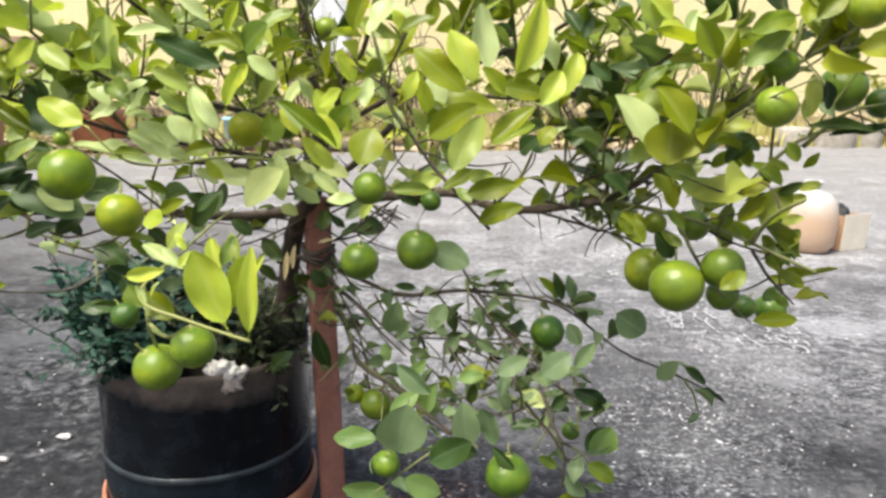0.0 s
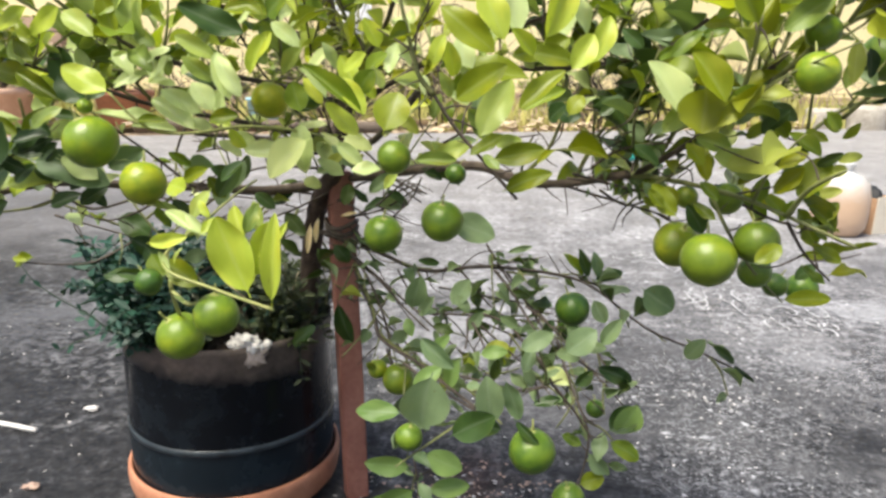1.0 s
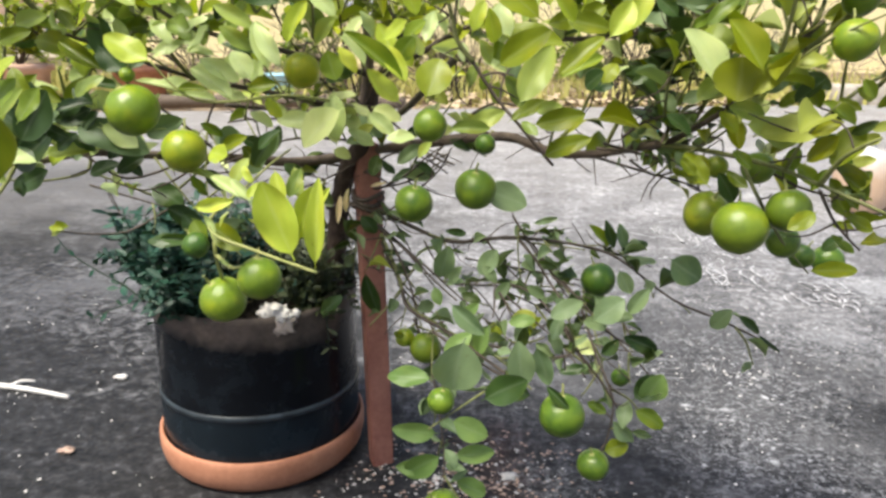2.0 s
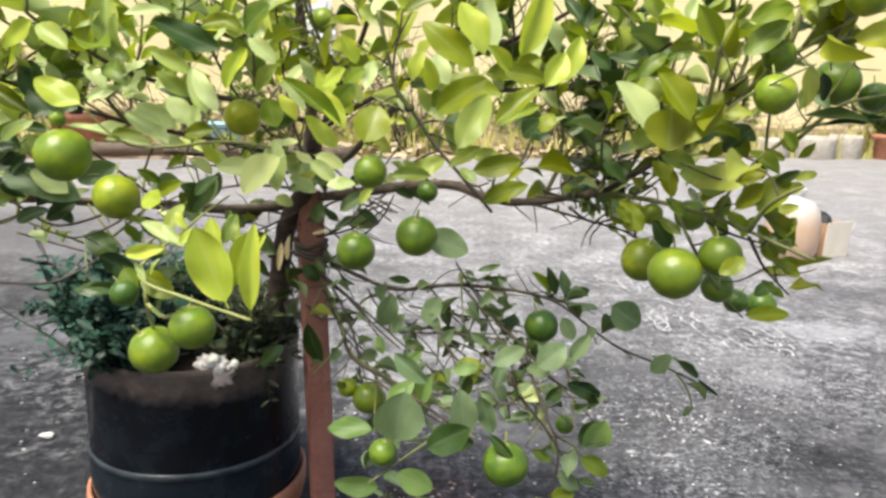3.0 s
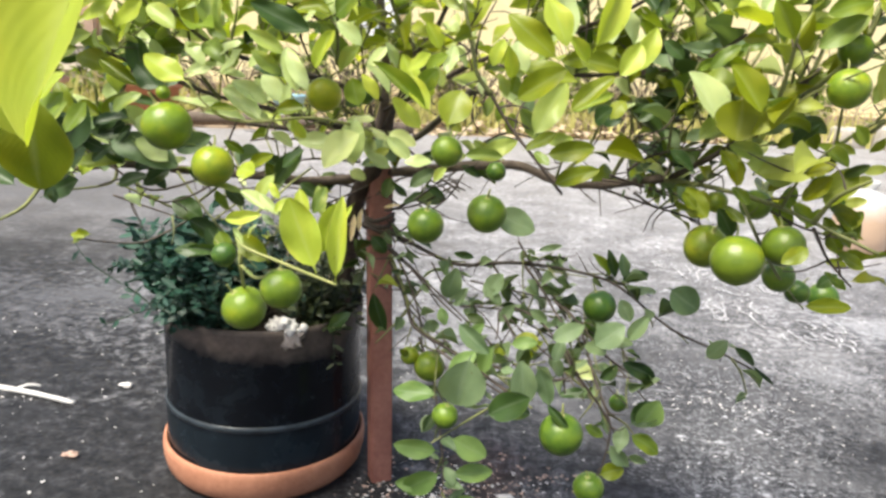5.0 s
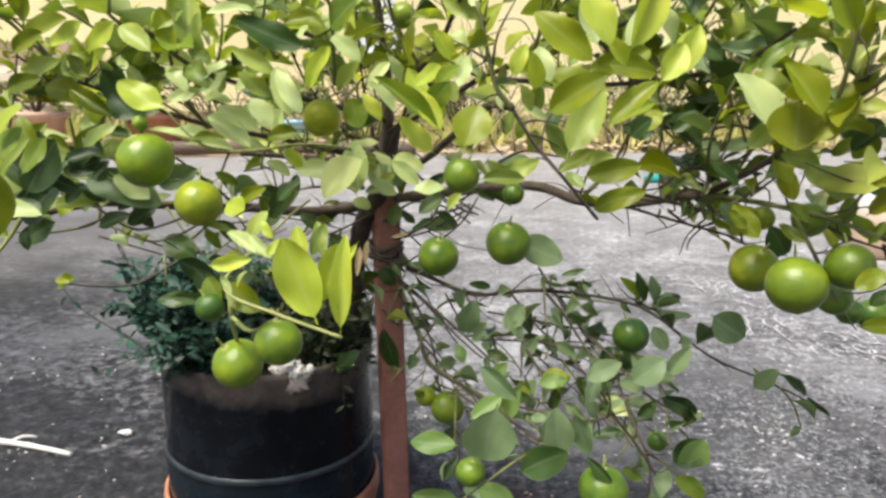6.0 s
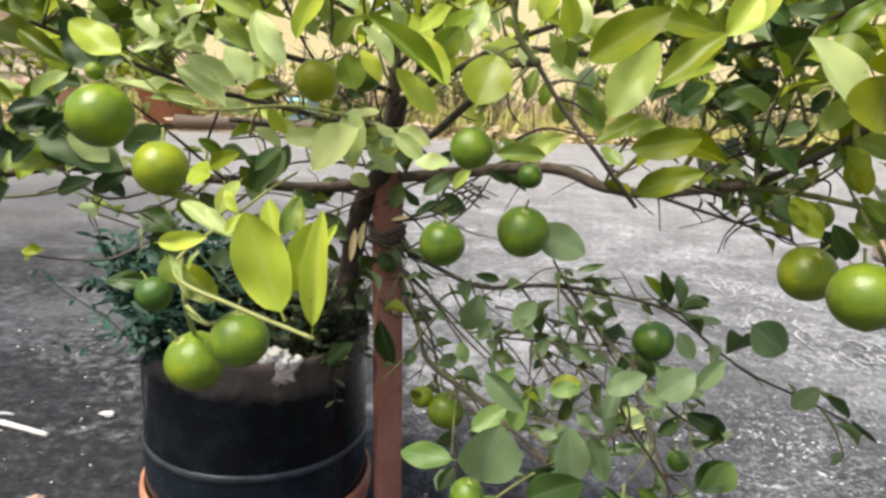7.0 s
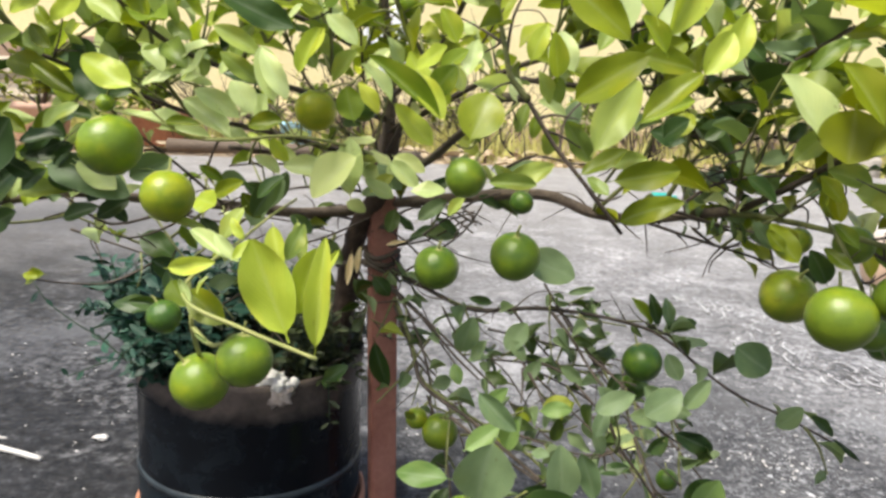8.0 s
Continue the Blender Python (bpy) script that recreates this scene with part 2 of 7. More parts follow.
def concrete_material():
    """Worn cement: grey, darker near the planter, finely mottled, speckled with pale grit crusts."""
    m, n, l, b = material("worn_concrete", 0.6, 0.0, 0.2)
    co = n.new("ShaderNodeTexCoord").outputs["Object"]
    wide, mid = noise_node(n, l, 0.8, 5, 0.62, co), noise_node(n, l, 5.0, 8, 0.7, co)
    fine, grit = noise_node(n, l, 38.0, 5, 0.62, co), noise_node(n, l, 110.0, 4, 0.7, co)
    mottle = maths(n, l, "ADD", maths(n, l, "MULTIPLY", fine.outputs[0], 0.6), maths(n, l, "MULTIPLY", grit.outputs[0], 0.4))
    split = n.new("ShaderNodeSeparateXYZ")
    l.new(co, split.inputs[0])
    # darker near the planter and to the left, paler across the middle of the yard
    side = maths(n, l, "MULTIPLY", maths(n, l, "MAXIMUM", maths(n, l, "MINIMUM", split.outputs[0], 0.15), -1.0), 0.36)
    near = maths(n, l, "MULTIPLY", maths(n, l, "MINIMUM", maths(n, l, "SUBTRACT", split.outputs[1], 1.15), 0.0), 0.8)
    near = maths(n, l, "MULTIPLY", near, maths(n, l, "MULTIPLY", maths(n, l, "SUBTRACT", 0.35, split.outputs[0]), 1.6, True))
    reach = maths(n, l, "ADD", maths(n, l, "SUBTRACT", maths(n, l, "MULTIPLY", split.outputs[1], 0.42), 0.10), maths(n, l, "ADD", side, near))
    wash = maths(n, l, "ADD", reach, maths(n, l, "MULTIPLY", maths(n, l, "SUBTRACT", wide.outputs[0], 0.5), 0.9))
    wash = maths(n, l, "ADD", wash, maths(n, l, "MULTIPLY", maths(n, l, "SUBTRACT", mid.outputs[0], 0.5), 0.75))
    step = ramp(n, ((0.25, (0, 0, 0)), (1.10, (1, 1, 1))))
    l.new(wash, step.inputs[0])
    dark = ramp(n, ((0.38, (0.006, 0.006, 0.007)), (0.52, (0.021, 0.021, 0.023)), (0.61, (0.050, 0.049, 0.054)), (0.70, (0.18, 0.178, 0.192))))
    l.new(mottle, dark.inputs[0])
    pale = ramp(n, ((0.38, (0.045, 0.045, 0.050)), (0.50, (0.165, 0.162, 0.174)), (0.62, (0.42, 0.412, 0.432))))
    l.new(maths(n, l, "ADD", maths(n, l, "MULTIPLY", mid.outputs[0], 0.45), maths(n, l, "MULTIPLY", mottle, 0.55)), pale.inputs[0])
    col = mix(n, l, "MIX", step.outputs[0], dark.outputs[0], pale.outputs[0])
    # far side blended paler and warmer: its overexposed glare is put into the colour
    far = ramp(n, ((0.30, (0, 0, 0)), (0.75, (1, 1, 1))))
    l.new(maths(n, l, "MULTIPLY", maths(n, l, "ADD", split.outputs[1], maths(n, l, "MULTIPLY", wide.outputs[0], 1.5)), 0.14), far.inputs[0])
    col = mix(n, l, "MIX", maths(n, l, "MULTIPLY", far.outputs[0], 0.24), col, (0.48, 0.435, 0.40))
    # splashes of lime wash, broken up by the grit
    splash, broken = ramp(n, ((0.50, (0, 0, 0)), (0.66, (1, 1, 1)))), ramp(n, ((0.47, (0, 0, 0)), (0.60, (1, 1, 1))))
    l.new(noise_node(n, l, 1.9, 7, 0.7, co).outputs[0], splash.inputs[0])
    l.new(mottle, broken.inputs[0])
    col = mix(n, l, "MIX", maths(n, l, "MULTIPLY", maths(n, l, "MULTIPLY", splash.outputs[0], broken.outputs[0]), 0.42), col, (0.58, 0.57, 0.59))
    # ragged patches: whitewash rubbed into the cement, other pale and dark areas, rust-brown leaf stain at the foot of
    # the stake
    for cx, cy, rx, ry, tint, much in FLOOR_PATCHES:
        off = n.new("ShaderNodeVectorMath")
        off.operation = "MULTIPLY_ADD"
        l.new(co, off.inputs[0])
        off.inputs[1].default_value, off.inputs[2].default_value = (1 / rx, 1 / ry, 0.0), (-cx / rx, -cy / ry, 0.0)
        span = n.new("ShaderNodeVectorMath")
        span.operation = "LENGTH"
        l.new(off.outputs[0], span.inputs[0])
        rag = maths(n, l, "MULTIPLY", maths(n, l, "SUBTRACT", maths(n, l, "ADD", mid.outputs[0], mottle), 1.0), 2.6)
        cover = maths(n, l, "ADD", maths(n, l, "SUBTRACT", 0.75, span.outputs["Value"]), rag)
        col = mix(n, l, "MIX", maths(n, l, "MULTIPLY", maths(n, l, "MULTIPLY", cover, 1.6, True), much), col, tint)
    # loose crusts of pale grit: a broken film and single spots, thick in drifts and nearly absent beside the planter
    warp = noise_node(n, l, 55.0, 2, 0.5, co)
    shift = n.new("ShaderNodeVectorMath")
    shift.operation = "MULTIPLY_ADD"
    l.new(warp.outputs["Color"], shift.inputs[0])
    shift.inputs[1].default_value = (0.022, 0.022, 0.0)
    l.new(co, shift.inputs[2])
    drift = noise_node(n, l, 3.4, 7, 0.72, co)
    near_planter = maths(n, l, "MULTIPLY", maths(n, l, "MINIMUM", maths(n, l, "SUBTRACT", split.outputs[0], 0.25), 0.2), 0.14)
    where = ramp(n, ((0.42, (0.06, 0.06, 0.06)), (0.60, (0.95, 0.95, 0.95))))
    l.new(maths(n, l, "ADD", drift.outputs[0], maths(n, l, "ADD", near_planter, maths(n, l, "MULTIPLY", near, 0.35))), where.inputs[0])
    for scale, low, high, much in ((30.0, 0.55, 0.63, 0.24), (62.0, 0.535, 0.60, 0.42), (130.0, 0.53, 0.61, 0.52)):
        crust = ramp(n, ((low, (0, 0, 0)), (high, (1, 1, 1))))
        l.new(noise_node(n, l, scale, 5, 0.72, co).outputs[0], crust.inputs[0])
        col = mix(n, l, "MIX", maths(n, l, "MULTIPLY", maths(n, l, "MULTIPLY", crust.outputs[0], where.outputs[0]), much), col, (0.47, 0.465, 0.49))
    for scale, share, much in ((48.0, 0.12, 0.60), (100.0, 0.22, 0.66)):
        spots, chance = n.new("ShaderNodeTexVoronoi"), n.new("ShaderNodeSeparateColor")
        spots.inputs["Scale"].default_value = scale
        l.new(shift.outputs[0], spots.inputs["Vector"])
        l.new(spots.outputs["Color"], chance.inputs[0])
        size = maths(n, l, "MULTIPLY", maths(n, l, "SUBTRACT", chance.outputs[0], 1.0 - share), 0.55 / share)
        edge = maths(n, l, "SUBTRACT", maths(n, l, "MULTIPLY", size, where.outputs[0]), spots.outputs["Distance"])
        col = mix(n, l, "MIX", maths(n, l, "MULTIPLY", maths(n, l, "MULTIPLY", edge, 5.0, True), much), col, (0.66, 0.655, 0.68))
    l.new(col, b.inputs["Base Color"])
    rr = ramp(n, ((0.3, (0.42, 0.42, 0.42)), (0.7, (0.75, 0.75, 0.75))))
    l.new(mid.outputs[0], rr.inputs[0])
    l.new(rr.outputs[0], b.inputs["Roughness"])
    bump(n, l, b, mottle, 0.6, 0.006)
    return m


def drum_material():
    """Black plastic with dried mud toward the rim; dust and bluish sheen painted on the flank."""
    m, n, l, b = material("black_plastic", 0.3, 0.0, 0.24)
    co = n.new("ShaderNodeTexCoord").outputs["Object"]
    split = n.new("ShaderNodeSeparateXYZ")
    l.new(co, split.inputs[0])
    blot, fine = noise_node(n, l, 18.0, 5, 0.6, co), noise_node(n, l, 140.0, 3, 0.6, co)
    # the mud has run down furthest below the white stone
    run = noise_node(n, l, 9.0, 4, 0.6, co)
    below = maths(n, l, "SUBTRACT", 1.0, maths(n, l, "MULTIPLY", maths(n, l, "ABSOLUTE", maths(n, l, "ADD", split.outputs[0], 0.27)), 9.0), True)
    level = maths(n, l, "ADD", maths(n, l, "MULTIPLY", maths(n, l, "SUBTRACT", run.outputs[0], 0.5), 0.06), maths(n, l, "MULTIPLY", below, 0.014))
    mud = ramp(n, ((0.212, (0, 0, 0)), (0.232, (1, 1, 1))))
    l.new(maths(n, l, "ADD", maths(n, l, "ADD", split.outputs[2], level), maths(n, l, "MULTIPLY", maths(n, l, "SUBTRACT", blot.outputs[0], 0.5), 0.02)), mud.inputs[0])
    dust = ramp(n, ((0.46, (0, 0, 0)), (0.8, (1, 1, 1))))
    l.new(blot.outputs[0], dust.inputs[0])
    col = mix(n, l, "MIX", maths(n, l, "MULTIPLY", dust.outputs[0], 0.45), (0.004, 0.005, 0.0075), (0.022, 0.034, 0.045))
    # the foot below the ridge is scuffed, its bluish reflection put into the colour
    foot = ramp(n, ((0.098, (1, 1, 1)), (0.108, (0, 0, 0))))
    l.new(split.outputs[2], foot.inputs[0])
    col = mix(n, l, "MIX", maths(n, l, "MULTIPLY", maths(n, l, "MULTIPLY", foot.outputs[0], run.outputs[0]), 0.75), col, (0.022, 0.036, 0.048))
    mudcol = mix(n, l, "MIX", fine.outputs[0], (0.075, 0.056, 0.046), (0.20, 0.155, 0.13))
    l.new(mix(n, l, "MIX", maths(n, l, "MULTIPLY", maths(n, l, "MULTIPLY", mud.outputs[0], blot.outputs[0]), 1.35), col, mudcol), b.inputs["Base Color"])
    l.new(maths(n, l, "ADD", maths(n, l, "MULTIPLY", mud.outputs[0], 0.4), maths(n, l, "MULTIPLY", blot.outputs[0], 0.5)), b.inputs["Roughness"])
    bump(n, l, b, fine.outputs[0], 0.15, 0.001)
    return m


def sack_material():
    """Thin white plastic, with the peach-coloured filling showing through low down."""
    m, n, l, b = material("filled_white_plastic", 0.4, 0.0, 0.5)
    co = n.new("ShaderNodeTexCoord").outputs["Object"]
    split = n.new("ShaderNodeSeparateXYZ")
    l.new(co, split.inputs[0])
    blot = noise_node(n, l, 22.0, 4, 0.6, co)
    level = maths(n, l, "ADD", split.outputs[2], maths(n, l, "MULTIPLY", maths(n, l, "SUBTRACT", blot.outputs[0], 0.5), 0.08))
    fill = ramp(n, ((0.13, (0.52, 0.36, 0.25)), (0.23, (0.54, 0.53, 0.52))))
    l.new(level, fill.inputs[0])
    l.new(fill.outputs[0], b.inputs["Base Color"])
    bump(n, l, b, blot.outputs[0], 0.5, 0.006)
    return m


SACK = sack_material()
LIME, CONCRETE, DRUM = lime_material(), concrete_material(), drum_material()
BARK = grainy("bark", (0.05, 0.036, 0.027), (0.21, 0.158, 0.12), 70, 0.8, 0.6, 0.002)
# maroon-brown trunk, deepened for the shade it stands in
SHADED_BARK = grainy("shaded_trunk_bark", (0.022, 0.014, 0.011), (0.12, 0.08, 0.06), 80, 0.85, 0.8, 0.003)
TWIG = grainy("green_twig", (0.09, 0.10, 0.03), (0.26, 0.27, 0.10), 80, 0.6, 0.3, 0.001)
BROWN_TWIG = grainy("brown_twig", (0.034, 0.026, 0.020), (0.125, 0.094, 0.072), 80, 0.75, 0.4, 0.001)
STALK = grainy("stalk", (0.22, 0.26, 0.07), (0.38, 0.37, 0.14), 90, 0.55, 0.2, 0.001)
RUST = grainy("red_oxide_paint", (0.20, 0.075, 0.056), (0.42, 0.19, 0.145), 25, 0.55, 0.35, 0.001)
TERRACOTTA = grainy("terracotta", (0.34, 0.135, 0.075), (0.54, 0.25, 0.15), 22, 0.7, 0.35, 0.0015)
PEACH = grainy("pale_terracotta", (0.52, 0.31, 0.22), (0.72, 0.50, 0.39), 10, 0.75, 0.3, 0.002)
SOIL = grainy("potting_soil", (0.018, 0.013, 0.01), (0.07, 0.05, 0.035), 40, 0.95, 1.0, 0.012)
GROUND = grainy("bare_earth", (0.20, 0.14, 0.09), (0.42, 0.32, 0.22), 2.5, 0.95, 0.8, 0.02, 14)
WALL = grainy("cream_wall_paint", (0.74, 0.62, 0.33), (0.85, 0.76, 0.47), 1.2, 0.85, 0.2, 0.003, 20)
PLINTH = grainy("mossy_plinth", (0.28, 0.19, 0.14), (0.50, 0.36, 0.28), 3, 0.9, 0.5, 0.01)
STONE = grainy("white_stone", (0.58, 0.53, 0.48), (0.84, 0.80, 0.76), 40, 0.8, 0.6, 0.003)
CHALK = grainy("chalk", (0.30, 0.295, 0.31), (0.60, 0.59, 0.61), 120, 0.95, 0.3, 0.001)
STICK = grainy("peeled_stick", (0.46, 0.43, 0.41), (0.70, 0.67, 0.65), 40, 0.7, 0.3, 0.001)
CARD = grainy("brown_cardboard", (0.42, 0.25, 0.15), (0.56, 0.36, 0.23), 18, 0.85, 0.2, 0.001)
CARD_PALE = grainy("pale_cardboard", (0.64, 0.56, 0.45), (0.78, 0.71, 0.60), 14, 0.85, 0.2, 0.001)
BAG = grainy("white_plastic_bag", (0.68, 0.70, 0.74), (0.86, 0.87, 0.90), 20, 0.4, 0.5, 0.004)
GREY_BAG = grainy("dusty_grow_bag", (0.26, 0.23, 0.19), (0.52, 0.47, 0.41), 14, 0.7, 0.6, 0.006)
BLACK = grainy("black_rubber", (0.01, 0.01, 0.011), (0.03, 0.03, 0.032), 30, 0.6, 0.4, 0.002)
LITTER = grainy("dry_litter", (0.28, 0.20, 0.12), (0.66, 0.54, 0.38), 9, 0.9, 0.4, 0.002)
FLAKE = grainy("pale_flakes", (0.34, 0.32, 0.31), (0.78, 0.75, 0.73), 30, 0.85, 0.2, 0.001)
STRAW = grainy("dry_grass", (0.34, 0.34, 0.08), (0.66, 0.60, 0.22), 4, 0.8, 0.2, 0.001)
PALE_TWIG = grainy("pale_twigs", (0.24, 0.17, 0.11), (0.62, 0.52, 0.38), 5, 0.85, 0.3, 0.001)
DRY = grainy("dry_petal", (0.16, 0.085, 0.06), (0.70, 0.52, 0.43), 40, 0.85, 0.2, 0.001)
WEED = leaf_material("weed_leaf", (0.004, 0.021, 0.014), (0.030, 0.100, 0.064), 0.15, 0.46, 0.0)
WEED_OLD = leaf_material("withered_weed_leaf", (0.012, 0.020, 0.007), (0.065, 0.085, 0.030), 0.15, 0.4, 0.1)
WEED_STEM = grainy("weed_stem", (0.012, 0.028, 0.018), (0.05, 0.075, 0.045), 80, 0.6, 0.3, 0.001)
# ridge plastic: scuffs, plus its bluish reflected line put into the colour
RIDGE_SHINE = grainy("scuffed_shine_plastic", (0.004, 0.006, 0.009), (0.065, 0.082, 0.096), 14, 0.36, 0.2, 0.001, 4.0)
DRIP = grainy("mineral_drip", (0.20, 0.155, 0.13), (0.60, 0.51, 0.46), 60, 0.85, 0.4, 0.002)
BLUE = grainy("blue_plastic", (0.25, 0.48, 0.62), (0.45, 0.68, 0.80), 12, 0.4, 0.2, 0.001)
TEAL = grainy("teal_plastic", (0.02, 0.28, 0.24), (0.05, 0.42, 0.36), 12, 0.4, 0.2, 0.001)


# ---- building helpers ----
def mesh_of(name, verts, faces, mat, smooth=True):
    me = bpy.data.meshes.new(name)
    me.from_pydata([tuple(v) for v in verts], [], faces)
    me.materials.append(mat)
    me.polygons.foreach_set("use_smooth", [smooth] * len(me.polygons))
    me.update()
    return me


def bm_mesh(name, bm, mat, smooth=False):
    me = bpy.data.meshes.new(name)
    bmesh.ops.recalc_face_normals(bm, faces=bm.faces)
    bm.to_mesh(me)
    bm.free()
    me.materials.append(mat)
    me.polygons.foreach_set("use_smooth", [smooth] * len(me.polygons))
    return me


def thing(name, at, label, category, group="", kind=""):
    ob = new(name)
    ob.empty_display_size = 0.05
    ob.matrix_basis = Matrix.Translation(at)
    return tagged(ob, label, category, group, kind)


def part(name, me, parent, label="", m=None):
    """A mesh in world places, as a part of a thing."""
    ob = new(name, me)
    ob.parent = parent
    top = parent
    back = Matrix.Identity(4)
    while top:
        back = top.matrix_basis.inverted() if top.parent is None else back
        top = top.parent
    ob.matrix_parent_inverse = back if parent.parent is None else parent.matrix_basis.inverted()
    if m is not None:
        ob.matrix_basis = m
    if label:
        ob["label"] = label
    return ob


def tube(points, r0, r1, sides=7, wobble=0.0, seed=0):
    """Vertices and faces of a tapered, closed tube through points (smoothed)."""
    rng = random.Random(seed)
    pts = [Vector(p) for p in points]
    fine = []
    for i in range(len(pts) - 1):
        a, b = pts[max(i - 1, 0)], pts[min(i + 2, len(pts) - 1)]
        steps = 4 if len(pts) > 2 else 2
        for k in range(steps):
            u = k / steps
            fine.append(0.5 * ((2 * pts[i]) + (pts[i + 1] - a) * u + (2 * a - 5 * pts[i] + 4 * pts[i + 1] - b) * u * u + (3 * pts[i] - a - 3 * pts[i + 1] + b) * u ** 3))
    fine.append(pts[-1])
    verts, faces = [], []
    side = Vector((0.3, 0.5, 0.8))
    for i, p in enumerate(fine):
        d = (fine[min(i + 1, len(fine) - 1)] - fine[max(i - 1, 0)]).normalized()
        side = (side - d * side.dot(d)).normalized()
        other = d.cross(side)
        r = r0 + (r1 - r0) * i / (len(fine) - 1)
        for k in range(sides):
            a = 2 * math.pi * k / sides
            rr = r * (1 + wobble * rng.uniform(-1, 1))
            verts.append(p + side * math.cos(a) * rr + other * math.sin(a) * rr)
    for i in range(len(fine) - 1):
        for k in range(sides):
            faces.append((i * sides + k, i * sides + (k + 1) % sides, (i + 1) * sides + (k + 1) % sides, (i + 1) * sides + k))
    faces.append(tuple(range(sides - 1, -1, -1)))
    faces.append(tuple((len(fine) - 1) * sides + k for k in range(sides)))
    return verts, faces, fine


def turned(name, profile, centre, mat, steps=64, smooth=True, wobble=0.0, seed=1):
    """A body of revolution from (radius, height) pairs; radius 0 closes it."""
    rng = random.Random(seed)
    waves = [(rng.randint(2, 5), rng.uniform(0, 6.28)) for _ in range(3)]
    verts, faces, rings = [], [], []
    for r, h in profile:
        if r <= 0:
            rings.append([len(verts)])
            verts.append((centre[0], centre[1], centre[2] + h))
            continue
        ring = []
        for k in range(steps):
            a = 2 * math.pi * k / steps
            rr = r * (1 + wobble * sum(math.sin(f * a + p + 9 * h) for f, p in waves) / 3)
            ring.append(len(verts))
            verts.append((centre[0] + rr * math.cos(a), centre[1] + rr * math.sin(a), centre[2] + h))
        rings.append(ring)
    for a, b in zip(rings, rings[1:]):
        for k in range(steps):
            j = (k + 1) % steps
            if len(a) == 1 and len(b) == 1:
                continue
            if len(a) == 1:
                faces.append((a[0], b[j], b[k]))
            elif len(b) == 1:
                faces.append((a[k], a[j], b[0]))
            else:
                faces.append((a[k], a[j], b[j], b[k]))
    return mesh_of(name, verts, faces, mat, smooth)


def box_mesh(name, size, m, mat, bevel=0.002):
    bm = bmesh.new()
    bmesh.ops.create_cube(bm, size=1.0)
    bmesh.ops.scale(bm, vec=size, verts=bm.verts)
    if bevel:
        bmesh.ops.bevel(bm, geom=bm.edges[:], offset=bevel, segments=2, affect="EDGES")
    bmesh.ops.transform(bm, matrix=m, verts=bm.verts)
    return bm_mesh(name, bm, mat)


def lump(name, centre, size, mat, seed, rough=0.25, freq=1.5, cuts=3):
    """An uneven stone-like body."""
    bm = bmesh.new()
    bmesh.ops.create_icosphere(bm, subdivisions=cuts, radius=1.0)
    off = Vector((seed * 3.7, seed * 1.3, seed * 2.1))
    for v in bm.verts:
        v.co *= 1 + rough * noise.noise(v.co * freq + off) + 0.4 * rough * noise.noise(v.co * freq * 3 + off)
        v.co = Vector((v.co.x * size[0], v.co.y * size[1], v.co.z * size[2])) + Vector(centre)
    return bm_mesh(name, bm, mat, True)


# ---- yard ----
def build_ground():
    bm = bmesh.new()
    bmesh.ops.create_grid(bm, x_segments=60, y_segments=60, size=150)
    for v in bm.verts:
        v.co.z = -0.06
    tagged(new("ground", bm_mesh("ground", bm, GROUND)), "bare brown earth beyond the concrete yard", "ground", kind="structure")
    bm = bmesh.new()
    bmesh.ops.create_grid(bm, x_segments=2, y_segments=2, size=1)
    for v in bm.verts:
        v.co = Vector((v.co.x * 7.0, 1.6 + v.co.y * 5.6, 0.0))
        if v.co.y > 7:
            v.co.y += 0.32 * v.co.x - 0.4
    top = bm.faces[:]
    made = bmesh.ops.extrude_face_region(bm, geom=top)
    bmesh.ops.translate(bm, vec=(0, 0, -0.1), verts=[g for g in made["geom"] if isinstance(g, bmesh.types.BMVert)])
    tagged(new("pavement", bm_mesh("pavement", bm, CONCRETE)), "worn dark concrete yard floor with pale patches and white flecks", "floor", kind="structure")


def build_wall():
    bm = bmesh.new()
    bmesh.ops.create_cube(bm, size=1.0)
    bmesh.ops.scale(bm, vec=(30, 0.2, 2.6), verts=bm.verts)
    bmesh.ops.bevel(bm, geom=bm.edges[:], offset=0.02, segments=2, affect="EDGES")
    bmesh.ops.transform(bm, matrix=pose(0, 10.4, 1.2, 0, 0, 6), verts=bm.verts)
    tagged(new("wall_north", bm_mesh("wall_north", bm, WALL)), "sunlit cream-painted boundary wall behind the yard", "wall", kind="structure")
    tagged(new("trim", box_mesh("trim", (30, 0.16, 0.34), pose(0, 10.2, 0.1, 0, 0, 6), PLINTH, 0.02)), "weathered brown plinth along the foot of the wall", "plinth", kind="structure")


build_ground()
build_wall()

# ---- potted tree: drum, saucer, soil, stake ----
POT = Vector((-0.324, 0.917, 0.0))


